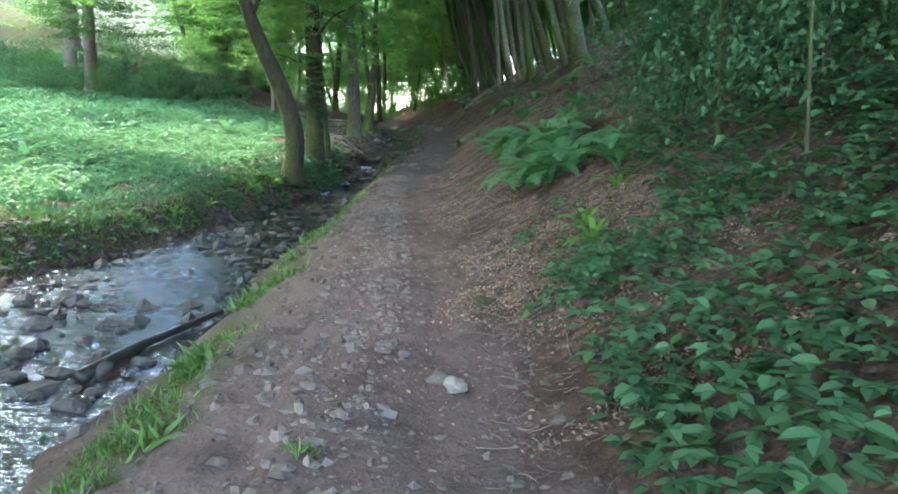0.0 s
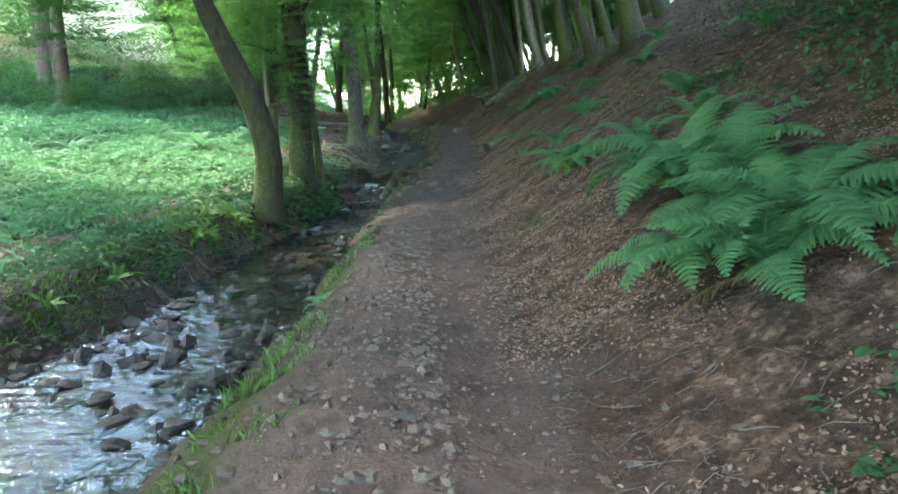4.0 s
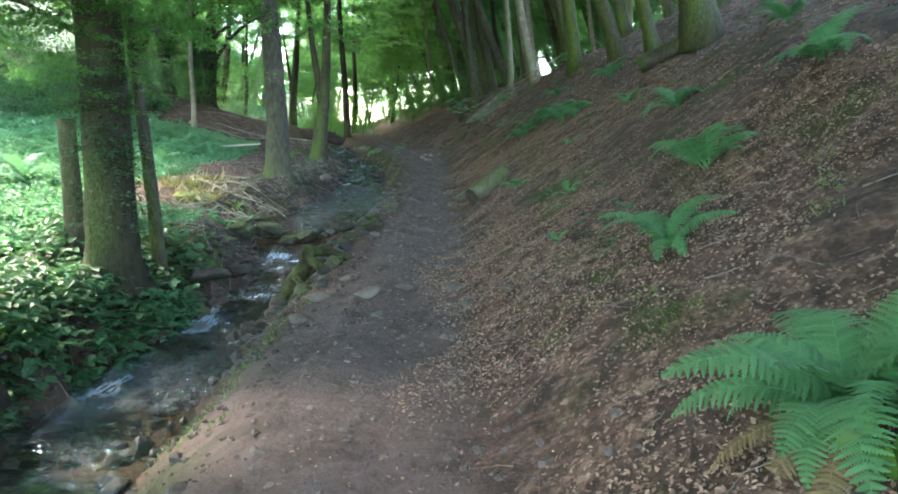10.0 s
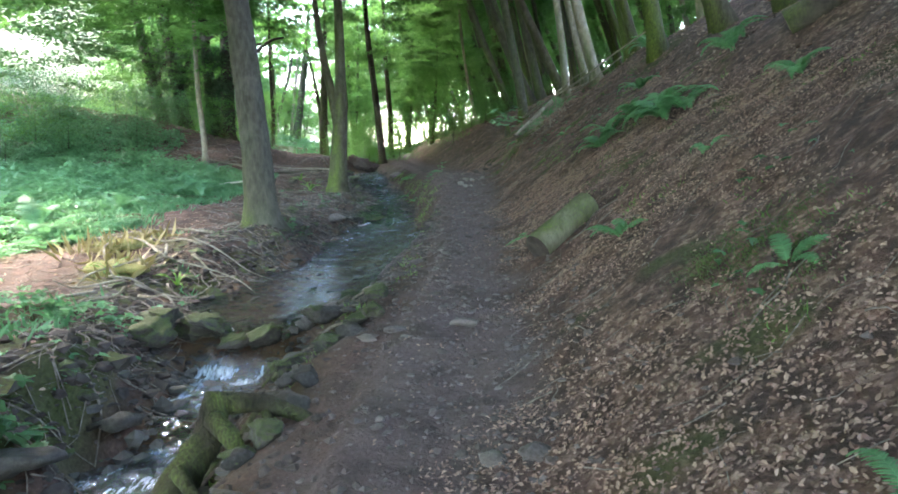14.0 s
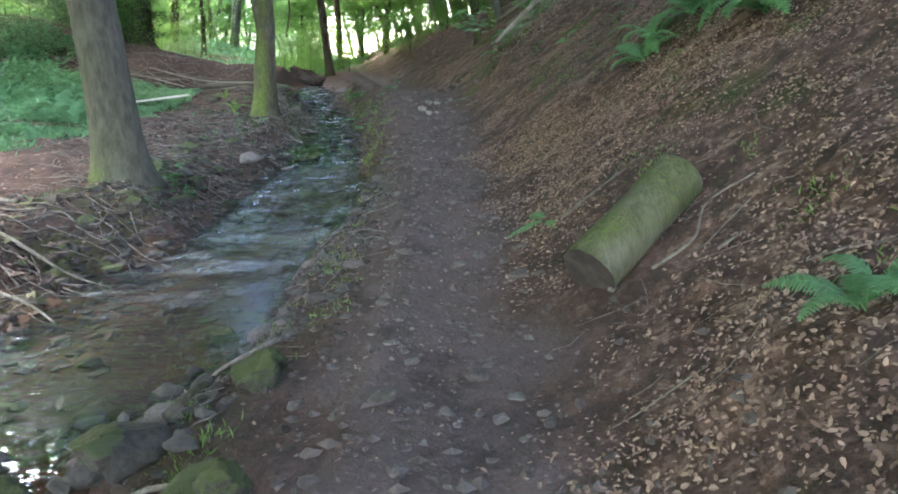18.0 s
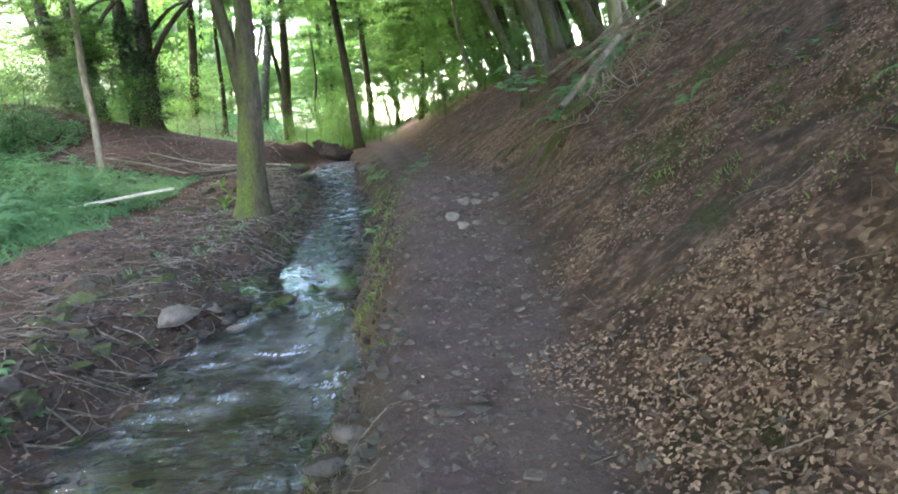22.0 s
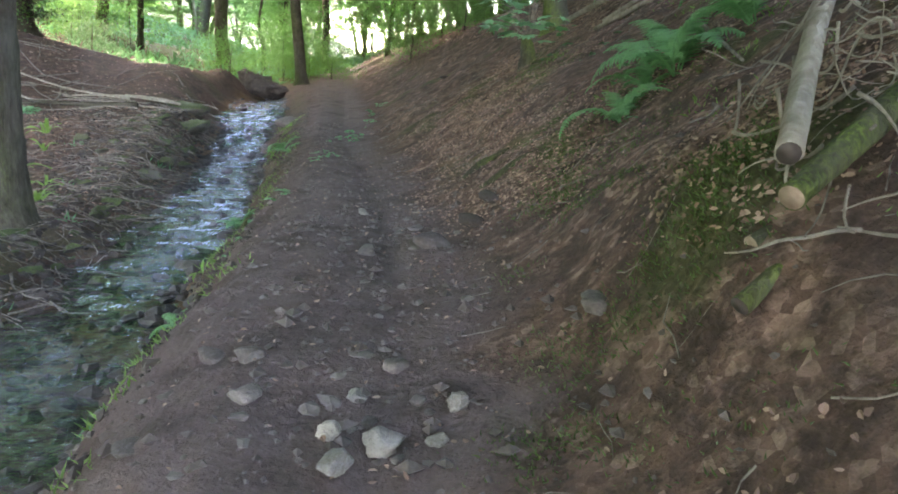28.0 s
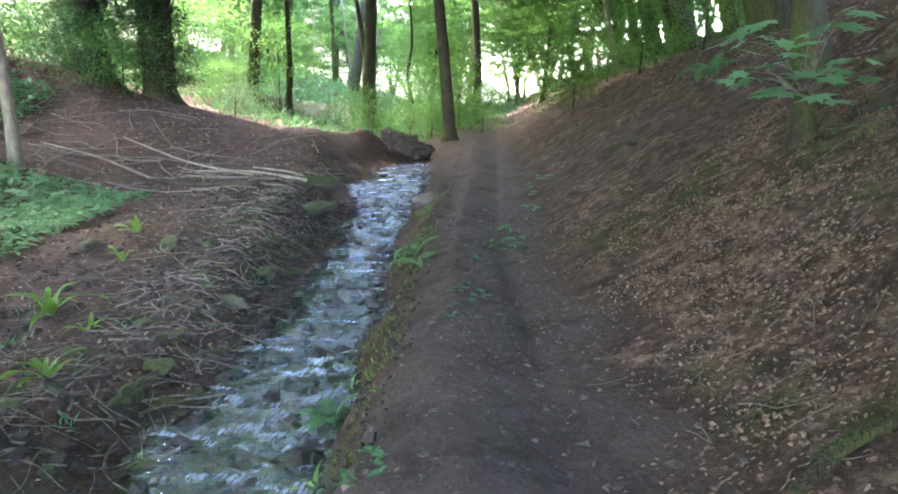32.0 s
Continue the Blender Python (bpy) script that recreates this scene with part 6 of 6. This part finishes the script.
branch([(2.0, 40.4, .4), (2.8, 39.6, .6), (3.6, 38.0, .4)], .02, .008, BARK_PALE, "thin pale fallen branch on the slope", 7, .05, group="fallen branches on the slope")
branch([(1.7, 41.6, .1), (2.6, 40.9, .2), (3.6, 40.6, .15)], .026, .012, BARK_PALE, "thin pale fallen branch on the slope", 8, .05, group="fallen branches on the slope")
branch([(-4.2, 26.6, .1), (-5.0, 27.6, .16), (-6.0, 28.2, .1)], .022, .01, BARK_PALE, "bleached dead branch on the bank", 8, .2, group="dead branches on the bank")
branch([(-4.4, 25.7, .08), (-5.2, 26.9, .2), (-5.6, 28.6, .12)], .018, .008, BARK_PALE, "bleached dead branch on the bank", 9, .1, group="dead branches on the bank")
branch([(-4.1, 28.0, .08), (-4.9, 28.4, .15), (-5.8, 28.1, .1)], .02, .01, BARK_PALE, "bleached dead branch on the bank", 10, .3, group="dead branches on the bank")
branch([(-3.6, 29.2, .05), (-4.5, 30.6, .06), (-5.0, 31.4, .05)], .03, .015, BARK_DARK, "dark fallen branch on the bare earth", 11, .2, group="dead branches on the bank")
branch([(-6.9, 48.0, .06), (-7.9, 48.1, .1), (-9.6, 48.7, .06)], .07, .04, BARK_DARK, "dark log lying below the earth bank", 12, .2)
for k, (a, b, h) in enumerate([((-6.2, 48.6), (-9.0, 49.4), .1), ((-7.5, 49.0), (-11.5, 50.6), .1), ((-6.0, 49.2), (-8.2, 50.4), .12), ((-9.5, 48.7), (-12.5, 49.2), .08)]):
    branch([(*a, h), ((a[0] + b[0]) / 2, (a[1] + b[1]) / 2 + .15, h + .08), (*b, h)], .03, .018, BARK_PALE, "pale stripped pole lying on the earth bank", 20 + k, 0, group="poles on the earth bank")
def limb(points, r0, r1, mat, label, seed, moss, cut):
    """A felled limb through points in space, its sawn lower end a part of its own."""
    c = np.mean(points, 0)
    Q = np.array(points) - c
    ob = thing("limb", tube_mesh("limb", Q, [r0, (r0 + r1) / 2, r1], mat, 16, seed, moss, rings=18), label, "limb", "felled limbs", m=Matrix.Translation(c))
    d = (Q[0] - Q[1]) / np.linalg.norm(Q[0] - Q[1])
    part("cut_end", tube_mesh("cut_end", [Q[0] - d * .01, Q[0] + d * .004], [r0 * .9, r0 * .9], cut, 16, seed, rings=2, wobble=.02), ob, "dark sawn end grain")
    return ob


limb([(.66, 34.12, 2.44), (.88, 34.55, 2.62), (1.12, 35.0, 2.82), (1.7, 36.0, 3.3)], .032, .042, BARK_PALE, "pale birch limb with a dark sawn end", 31, .15, EARTH)
limb([(.69, 34.14, 2.33), (.9, 34.3, 2.44), (1.14, 34.5, 2.56), (1.9, 35.1, 2.95)], .036, .045, BARK, "thick mossy limb lying down the slope", 30, 1.1, CUT_WOOD)
limb([(.70, 34.36, 2.16), (.95, 34.45, 2.27), (1.3, 34.7, 2.45), (2.0, 35.3, 2.9)], .027, .035, BARK_GREY, "grey limb at the foot of the brush heap", 32, .4, CUT_WOOD)
limb([(.62, 34.2, 2.03), (.85, 34.3, 2.18), (1.1, 34.35, 2.36), (1.6, 34.5, 2.6)], .03, .034, BARK, "mossy limb with a broken end", 34, .9, EARTH)
branch([(1.9, 38.8, .06), (1.5, 36.6, .05)], .02, .01, TWIG, "thin stick on the slope", 33)
hx, hy = 1.1, 34.5
heap = thing("brush_heap", None, "heap of pale curling roots and dry twigs on the slope", "brush heap", m=pose(hx, hy, ground_z(hx, hy)))
rg = np.random.default_rng(71)
for k in range(150):
    x, y = hx + rg.uniform(-.3, .8), hy + rg.uniform(-.6, .8)
    a, L = rg.uniform(-1.2, 3.0), rg.uniform(.12, .34)
    z = ground_z(x, y) + rg.uniform(.02, .48) * min(1, .45 + (x - hx + .3))
    pts, hang = [], k % 3 == 0
    for q in range(6):
        pts.append((x - hx, y - hy, max(z, ground_z(x, y) + .01) - heap.location.z))
        a += rg.normal(0, .75)
        x, y = x + math.cos(a) * L * .22 - (.02 if hang else 0), y + math.sin(a) * L * .22
        z += rg.normal(0, .03) - (.09 if hang else .01)
    r = rg.uniform(.003, .0075)
    part("twig", tube_mesh("twig", pts, [r, r * .7, r * .35], BARK_PALE if k % 4 else TWIG, 6, k, rings=12), heap)

# the old root stump beside the fall
root = thing("root_stump", None, "gnarled mossy root stump at the brook's edge", "root", m=pose(-1.75, 21.9, ground_z(-1.75, 21.9)))
for k, (pts, r0, r1) in enumerate([([(-.3, -.5, -.25), (-.22, -.25, .0), (-.12, 0, .18), (-.1, .12, .42)], .12, .07), ([(-.1, .1, .36), (.15, .15, .34), (.42, .12, .26), (.7, .0, .12)], .065, .03), ([(-.1, .0, .3), (.1, -.15, .18), (.2, -.35, .02), (.35, -.6, -.05)], .06, .02), ([(-.2, -.3, .1), (-.05, -.45, .0), (.2, -.7, -.08)], .05, .02), ([(-.12, .05, .2), (-.3, .3, .05), (-.4, .6, -.2)], .06, .03), ([(-.3, -.4, -.1), (-.34, -.65, -.2), (-.3, -.9, -.3)], .08, .03), ([(.2, .1, .3), (.35, -.1, .1), (.45, -.4, .0)], .025, .012)]):
    part("root", tube_mesh("root", pts, [r0, (r0 + r1) / 2, r1], BARK_BROWN, 12, 90 + k, 1.0, rings=22, wobble=.13), root)
# a post beside the stout tree, a plank in the grass
px0, py0 = -4.5, 21.4
post = thing("stump_post", tube_mesh("stump_post", [(0, 0, -.1), (0, 0, .8), (-.02, 0, 1.75)], [.12, .11, .105], BARK_DARK, 12, 7, .5), "upright dead stump beside the bank trees", "stump", m=pose(px0, py0, ground_z(px0, py0)))
bm = bmesh.new()
bmesh.ops.create_cube(bm, size=1)
bmesh.ops.scale(bm, vec=(2.6, .2, .05), verts=bm.verts)
bmesh.ops.bevel(bm, geom=bm.edges[:], offset=.008, segments=1, affect="EDGES")
pm = bpy.data.meshes.new("plank")
bm.to_mesh(pm)
bm.free()
pm.materials.append(PLANK)
thing("plank", pm, "bleached plank lying in the grass", "plank", m=pose(-8.2, 41.5, ground_z(-8.2, 41.5) + .12, 0, -3, 52))
# overhanging clods and roots where the path's edge is cut
for k, y in enumerate([21.3, 22.6, 23.3, 24.9, 33.5, 36.2, 38.6]):
    x = float(wat_r(y)) + .25
    P = [(x, y - .25, .05), (x + .08, y, .1), (x + .02, y + .3, .02), (x - .15, y + .45, -.05)]
    branch(P, .022, .010, BARK, "bare root showing in the cut bank", 120 + k, .5, "root", "roots in the bank", category="root")


# ---- broken earth, roots and moss along the undercut far bank ----
def clods(n, xf, y0, y1, size, mat, label, seed, name="earth_clods", flat=.6, lift=.0):
    rg = np.random.default_rng(seed)
    bm = bmesh.new()
    bmesh.ops.create_icosphere(bm, subdivisions=1, radius=1)
    base = np.array([v.co[:] for v in bm.verts])
    tri = np.array([[v.index for v in f.verts] for f in bm.faces])
    bm.free()
    y = rg.uniform(y0, y1, n)
    x = xf(y, rg)
    s = size * rg.uniform(0, 1, n) ** 2 * 2.2 + size * .35
    c = np.stack([x, y, height(x, y) - s * .05 + lift], 1)
    shape = base[None] * rg.uniform(.5, 1.35, (n, len(base), 1)) * np.stack([rg.uniform(.8, 1.3, n), rg.uniform(.8, 1.3, n), rg.uniform(.4, .9, n) * flat / .6], 1)[:, None]
    v = (c[:, None] + s[:, None, None] * shape).reshape(-1, 3)
    return thing(name, mesh(name, v, (np.arange(n)[:, None, None] * len(base) + tri[None]).reshape(-1, 3), mat, False), label, "earth", kind="stuff")


clods(4200, lambda y, g: wat_l(y) - g.uniform(-.15, 1.25, len(y)), 5, 26, .034, EARTH, "dark crumbling clods on the undercut bank", 141)
clods(7000, lambda y, g: wat_l(y) - g.uniform(-.15, 1.0, len(y)) ** 1.0 * g.choice([1, 1.6], len(y)), 26, 49, .027, EARTH, "dark broken earth on the root-tangled bank", 142)
clods(3200, lambda y, g: wat_l(y) - .9 - g.uniform(0, 1, len(y)) ** 1.3 * 2.6, 33, 48, .024, EARTH, "crumbled dark earth and debris on the trodden bank", 180)
clods(3000, lambda y, g: wat_r(y) + g.uniform(-.1, 1, len(y)) * (path_l(y) - wat_r(y)), 14, 50, .019, EARTH, "crumbled earth below the path's edge", 143)
clods(700, lambda y, g: wat_l(y) - g.uniform(.1, 1.3, len(y)), 6, 48, .06, STONE_MOSS, "moss cushions on the bank", 144, "moss_cushions", .5)
clods(2600, lambda y, g: wat_l(y) + g.uniform(-.3, .5, len(y)), 5, 50, .03, STONE_WET, "dark wet shingle at the water's edge", 145, "shingle", .45)
clods(900, lambda y, g: wat_r(y) + g.uniform(-.3, .1, len(y)), 4, 50, .035, STONE_WET, "dark wet shingle at the water's edge", 146, "shingle", .45)
clods(800, lambda y, g: wat_l(y) + g.uniform(.05, .95, len(y)) * (wat_r(y) - wat_l(y)), 1, 17, .058, STONE_WET, "dark stones of the riffle", 147, "shingle", .6, .06)


def root_tangle(n, xf, y0, y1, label, seed):
    rg = np.random.default_rng(seed)
    out = []
    for k in range(n):
        y = rg.uniform(y0, y1)
        x = float(xf(y, rg))
        a = rg.uniform(-.7, .7) + (0 if rg.uniform() < .6 else 1.57)
        P = []
        for q in range(6):
            P.append((x, y, float(height(x, y)) + rg.uniform(0, .05)))
            a += rg.normal(0, .55)
            x, y = x + math.cos(a) * .11, y + math.sin(a) * .11
        r = rg.uniform(.004, .013)
        out.append(tube(bend(P, 9), np.linspace(r, r * .4, 9), 5, .1, k)[:2])
    v, f = joined(out)
    return thing("root_tangle", mesh("root_tangle", v, f, TWIG), label, "roots", kind="stuff")


root_tangle(430, lambda y, g: wat_l(y) - g.uniform(.0, 1.5), 34, 48, "pale fibrous roots spread over the broken bank", 151)
root_tangle(170, lambda y, g: wat_l(y) - g.uniform(.0, 1.6), 24, 33, "pale roots and sticks on the eroded bank", 152)
root_tangle(240, lambda y, g: wat_l(y) - g.uniform(.0, 1.1), 13, 25, "roots hanging from the undercut bank", 153)

# stones of the upper riffle
clods(1500, lambda y, g: wat_l(y) + g.uniform(.0, 1.0, len(y)) * (wat_r(y) - wat_l(y)), 33, 56, .036, STONE_WET, "dark stones breaking the upper riffle", 148, "shingle", .6, .035)
clods(380, lambda y, g: wat_l(y) + g.uniform(.0, 1.0, len(y)) * (wat_r(y) - wat_l(y)), 18, 25, .04, STONE_WET, "dark stones round the little falls", 149, "shingle", .8, .05)
clods(1300, lambda y, g: wat_l(y) + g.uniform(.0, 1.0, len(y)) * (wat_r(y) - wat_l(y)), 13, 34, .035, STONE, "brown stones on the bed", 150, "shingle", .35)
riffle_upper = np.random.default_rng(9)
field = []
for k in range(40):
    y = riffle_upper.uniform(34, 54)
    x = float(wat_l(y)) + riffle_upper.uniform(.0, 1) * float(wat_r(y) - wat_l(y))
    field.append((WET_STONES[k % 5], stone_lie(x, y, riffle_upper.uniform(.06, .15), riffle_upper, -.35)))
stone_field(field, "dark wet stones standing out of the upper riffle")
for x, y, s, dz, lab in [(-3.3, 24.4, .25, .04, "mossy boulder in the lip of the fall"), (-2.88, 24.52, .25, .05, "green mossy boulder in the lip of the fall"), (-2.30, 24.4, .22, .03, "dark boulder that splits the fall"), (-1.8, 24.5, .22, .02, "dark boulder at the edge of the fall"), (-1.15, 24.0, .13, .05, "green stone at the path's edge"), (.5, 5.58, .15, -.07, "mossy stone sunk in the path's edge"), (.08, 38.3, .08, -.06, "dark mossy stone at the foot of the slope")]:
    stone(x, y, s, MOSS_STONES[int(s * 100) % 5], lab, "", riffle_upper, .0, z=ground_z(x, y) + dz, category="rock")
mound = rock_mesh("root_mound", EARTH, 577, 4, .8, .5)
thing("root_mound", mound, "dark earthy root mound above the brook", "mound", m=pose(-6.75, 57.2, ground_z(-6.75, 57.2) + .2) @ Matrix.Diagonal((1.1, .8, .75, 1)))
for x, y, sx_, sy_, sz_ in [(-4.7, 26.3, .55, .35, .2), (-5.2, 27.6, .6, .4, .22), (-6.1, 44.0, .3, .2, .16), (-7.0, 43.6, .3, .25, .2), (-6.3, 49.2, .6, .5, .25), (-6.6, 41.2, .3, .3, .16)]:
    me = rock_mesh("moss_mound", MOSS_GOLD if y < 30 else STONE_MOSS, int(y * 10), 3, .8)
    thing("moss_mound", me, "mossy hummock on the bank" if y > 30 else "golden mossy hummock with dead grass", "moss", "hummocks on the bank", m=pose(x, y, ground_z(x, y), 0, 0, 40 * y) @ Matrix.Diagonal((sx_, sy_, sz_, 1)))
grass("dead_grass", "straw-coloured grass trailing over the hummock", np.array([-4.7, -4.9, -4.5, -5.2, -5.4, -5.0, -5.6]), np.array([26.3, 26.6, 26.2, 27.6, 27.4, 27.9, 27.2]), .3, 40, .18, leaf_mat("straw", (.14, .12, .05), (.36, .30, .14), .2), seed=12, width=.006)
y = riffle_upper.uniform(4, 19, 420)
grass("bank_moss", "yellow-green moss and grass on top of the bank", wat_l(y) - riffle_upper.uniform(.25, 1.5, 420), y, .085, 80, .15, GRASS, seed=13, width=.005)

# ---- slope moss, seedlings and small marks ----
rg = np.random.default_rng(171)
mx, my = [], []
for x, y, sx_, sy_, n in [(1.4, 21.55, .22, .35, 26), (1.2, 22.0, .15, .2, 10), (.95, 18.7, .25, .4, 22), (.97, 17.0, .2, .3, 14), (2.0, 19.2, .3, .3, 14), (.74, 34.8, .12, .35, 24), (.3, 34.45, .1, .2, 12), (.54, 36.6, .15, .5, 26), (.9, 37.4, .2, .4, 18), (.9, 41.2, .2, .7, 30), (1.9, 30.6, .25, .4, 12), (1.6, 27.0, .2, .3, 10), (.5, 13.6, .15, .3, 10)]:
    mx += list(x + rg.normal(0, sx_, n))
    my += list(y + rg.normal(0, sy_, n))
grass("moss_carpet", "deep green moss spread over the slope", np.array(mx), np.array(my), .028, 120, .075, leaf_mat("slope_moss", (.018, .04, .01), (.07, .115, .025), .1), seed=172, width=.006)
twigs(900, lambda y, g: path_x(y) + .3 + g.uniform(0, 1, len(y)) * 3, 3, 46, "fine dead stalks among the leaves", 173, (.06, .28), (.0015, .004))
clods(2600, lambda y, g: path_x(y) + g.normal(-.15, .5, len(y)), 2, 46, .012, GRIT, "crumbs of earth and stone trodden into the path", 174, "earth_crumbs", .5)
clods(260, lambda y, g: path_x(y) + g.normal(-.1, .36, len(y)), 23, 37.5, .022, STONE, "small grey stones bedded in the path", 175, "path_gravel", .4)
for x, y in [(-.02, 36.9), (.12, 37.2), (-.28, 46.3)]:
    stone(x, y, .12, rock_mesh("clod", EARTH, int(y * 10), 2, .4), "dark clod broken out beside the path", "clods beside the path", rg, .2)
for x, y, s in [(-.52, 34.47, .06), (-.9, 34.93, .085), (-1.06, 34.98, .09), (-.83, 34.64, .08), (-.35, 34.96, .075), (-.47, 34.74, .05), (-.11, 34.65, .06), (-.17, 34.46, .055), (.4, 34.91, .11), (-.63, 36.47, .09), (-.8, 37.65, .06), (.14, 37.17, .08), (-.1, 28.24, .09), (-.35, 27.82, .05), (-.12, 27.81, .06), (-.78, 28.56, .05), (-.01, 27.42, .06), (-.09, 33.07, .08), (-.35, 33.3, .06), (-.24, 32.05, .1), (-.1, 30.71, .045), (.06, 21.06, .14), (-.3, 23.69, .1), (-.15, 21.1, .1), (-.04, 20.05, .14), (.42, 19.22, .09), (-.89, 19.92, .17), (-1.2, 20.8, .12), (-1.38, 19.95, .16), (-1.5, 19.5, .14), (-.82, 5.76, .06), (-.5, 6.87, .05), (-1.4, 8.31, .09), (-.34, 23.58, .15), (-.9, 23.37, .13), (-1.1, 23.3, .1), (-.62, 24.6, .1), (-.1, 20.6, .11), (-.55, 20.2, .13), (.1, 19.4, .1), (-.75, 19.3, .1)]:
    stone(x, y, s, (PALE_STONES * 2 if y > 33 and s < .065 else PATH_STONES)[int(s * 100) % 6], "flat brown stone bedded in the path", "stones bedded in the path", rg, .32)

# the stony margin between path and brook, and the rough right edge of the path
clods(1700, lambda y, g: path_x(y) - .25 - np.abs(g.normal(0, .5, len(y))), 1.5, 15, .02, GRIT, "angular stones of the stony margin beside the path", 191, "path_gravel", .55)
clods(500, lambda y, g: path_x(y) - .5 - g.uniform(0, 1.2, len(y)), 1.5, 13, .024, STONE, "grey stones between path and brook", 192, "path_gravel", .5)
clods(900, lambda y, g: path_x(y) + .3 + np.abs(g.normal(0, .3, len(y))), 1.5, 24, .016, GRIT, "crumbled earth at the foot of the slope", 193, "earth_crumbs", .6)
clods(1300, lambda y, g: wat_r(y) + g.uniform(-.25, .5, len(y)), 19, 31, .028, STONE_WET, "dark stones along the shore by the falls", 194, "shingle", .55)
twigs(500, lambda y, g: path_x(y) + .25 + np.abs(g.normal(0, .5, len(y))), 1.5, 12, "fine twigs and stalks beside the path", 195, (.05, .22), (.0015, .004))

# ---- roots, rubble and sprigs beside the upper brook and round the falls ----
rg = np.random.default_rng(211)
branch([(-.04, 38.2, -.02), (.08, 38.28, .03), (.2, 38.32, .03), (.34, 38.34, -.02)], .035, .02, BARK_DARK, "mossy root standing out of the slope", 201, .7, "root", "roots in the slope", category="root", sides=10)
branch([(.08, 37.62, -.02), (.2, 37.7, .02), (.34, 37.74, .02), (.5, 37.76, -.02)], .025, .015, BARK_DARK, "mossy root standing out of the slope", 202, .7, "root", "roots in the slope", category="root", sides=10)
for x, y, n, k in [(-2.3, 39.5, 5, .3), (-2.22, 38.75, 5, .27), (-2.62, 41.0, 5, .26), (-2.0, 37.6, 4, .22), (-3.05, 44.1, 5, .3)]:
    rosette("hart_fern", "green strap-leaved sprig leaning over the brook", "fern", "sprigs over the brook", x, y, n, k, STRAPS, rg, (-10, 30), part_name="strap_leaf")
for k in range(16):
    q = k / 15
    x, y = -3.15 + 1.5 * q + rg.normal(0, .05), 33.0 + .55 * q + rg.normal(0, .09)
    stone(x, y, rg.uniform(.07, .15), (WET_STONES + MOSS_STONES)[k % 10], "dark stone of the low step across the brook", "stones of the step", rg, -.05)
for k in range(26):
    y = rg.uniform(20.6, 25.2)
    x = float(wat_r(y)) + rg.uniform(.0, .75)
    stone(x, y, rg.uniform(.07, .17), MOSS_STONES[k % 5] if k % 3 == 0 else WET_STONES[k % 5], "angular earthy stone in the bank beside the falls", "stones beside the falls", rg, .1)
for k in range(16):
    x, y, a = -3.95 + rg.normal(0, .45), rg.uniform(24.6, 27.6), rg.uniform(-1.1, 1.1) - (0 if k % 2 else 3.14)
    x = min(x, float(wat_l(y)) - .15)
    L = rg.uniform(.5, 1.1)
    P = [(x + math.cos(a) * L * q + rg.normal(0, .05), y + math.sin(a) * L * q + rg.normal(0, .05), rg.uniform(.03, .2)) for q in (0, .3, .65, 1)]
    branch(P, rg.uniform(.012, .024), .008, BARK_PALE, "bleached crooked branch heaped on the bank", 220 + k, .3, group="dead branches on the bank")
for k in range(9):
    y = rg.uniform(21.6, 25.4)
    x = float(wat_r(y)) + .2
    P = [(x + .35, y + rg.normal(0, .2), .02), (x + .15, y, .1), (x - .05, y + rg.normal(0, .15), .06), (x - .15, y + rg.normal(0, .25), -.04)]
    branch(P, .016, .007, BARK if k % 2 else TWIG, "thin root trailing down the bank by the falls", 240 + k, .5, "root", "roots in the bank", category="root")
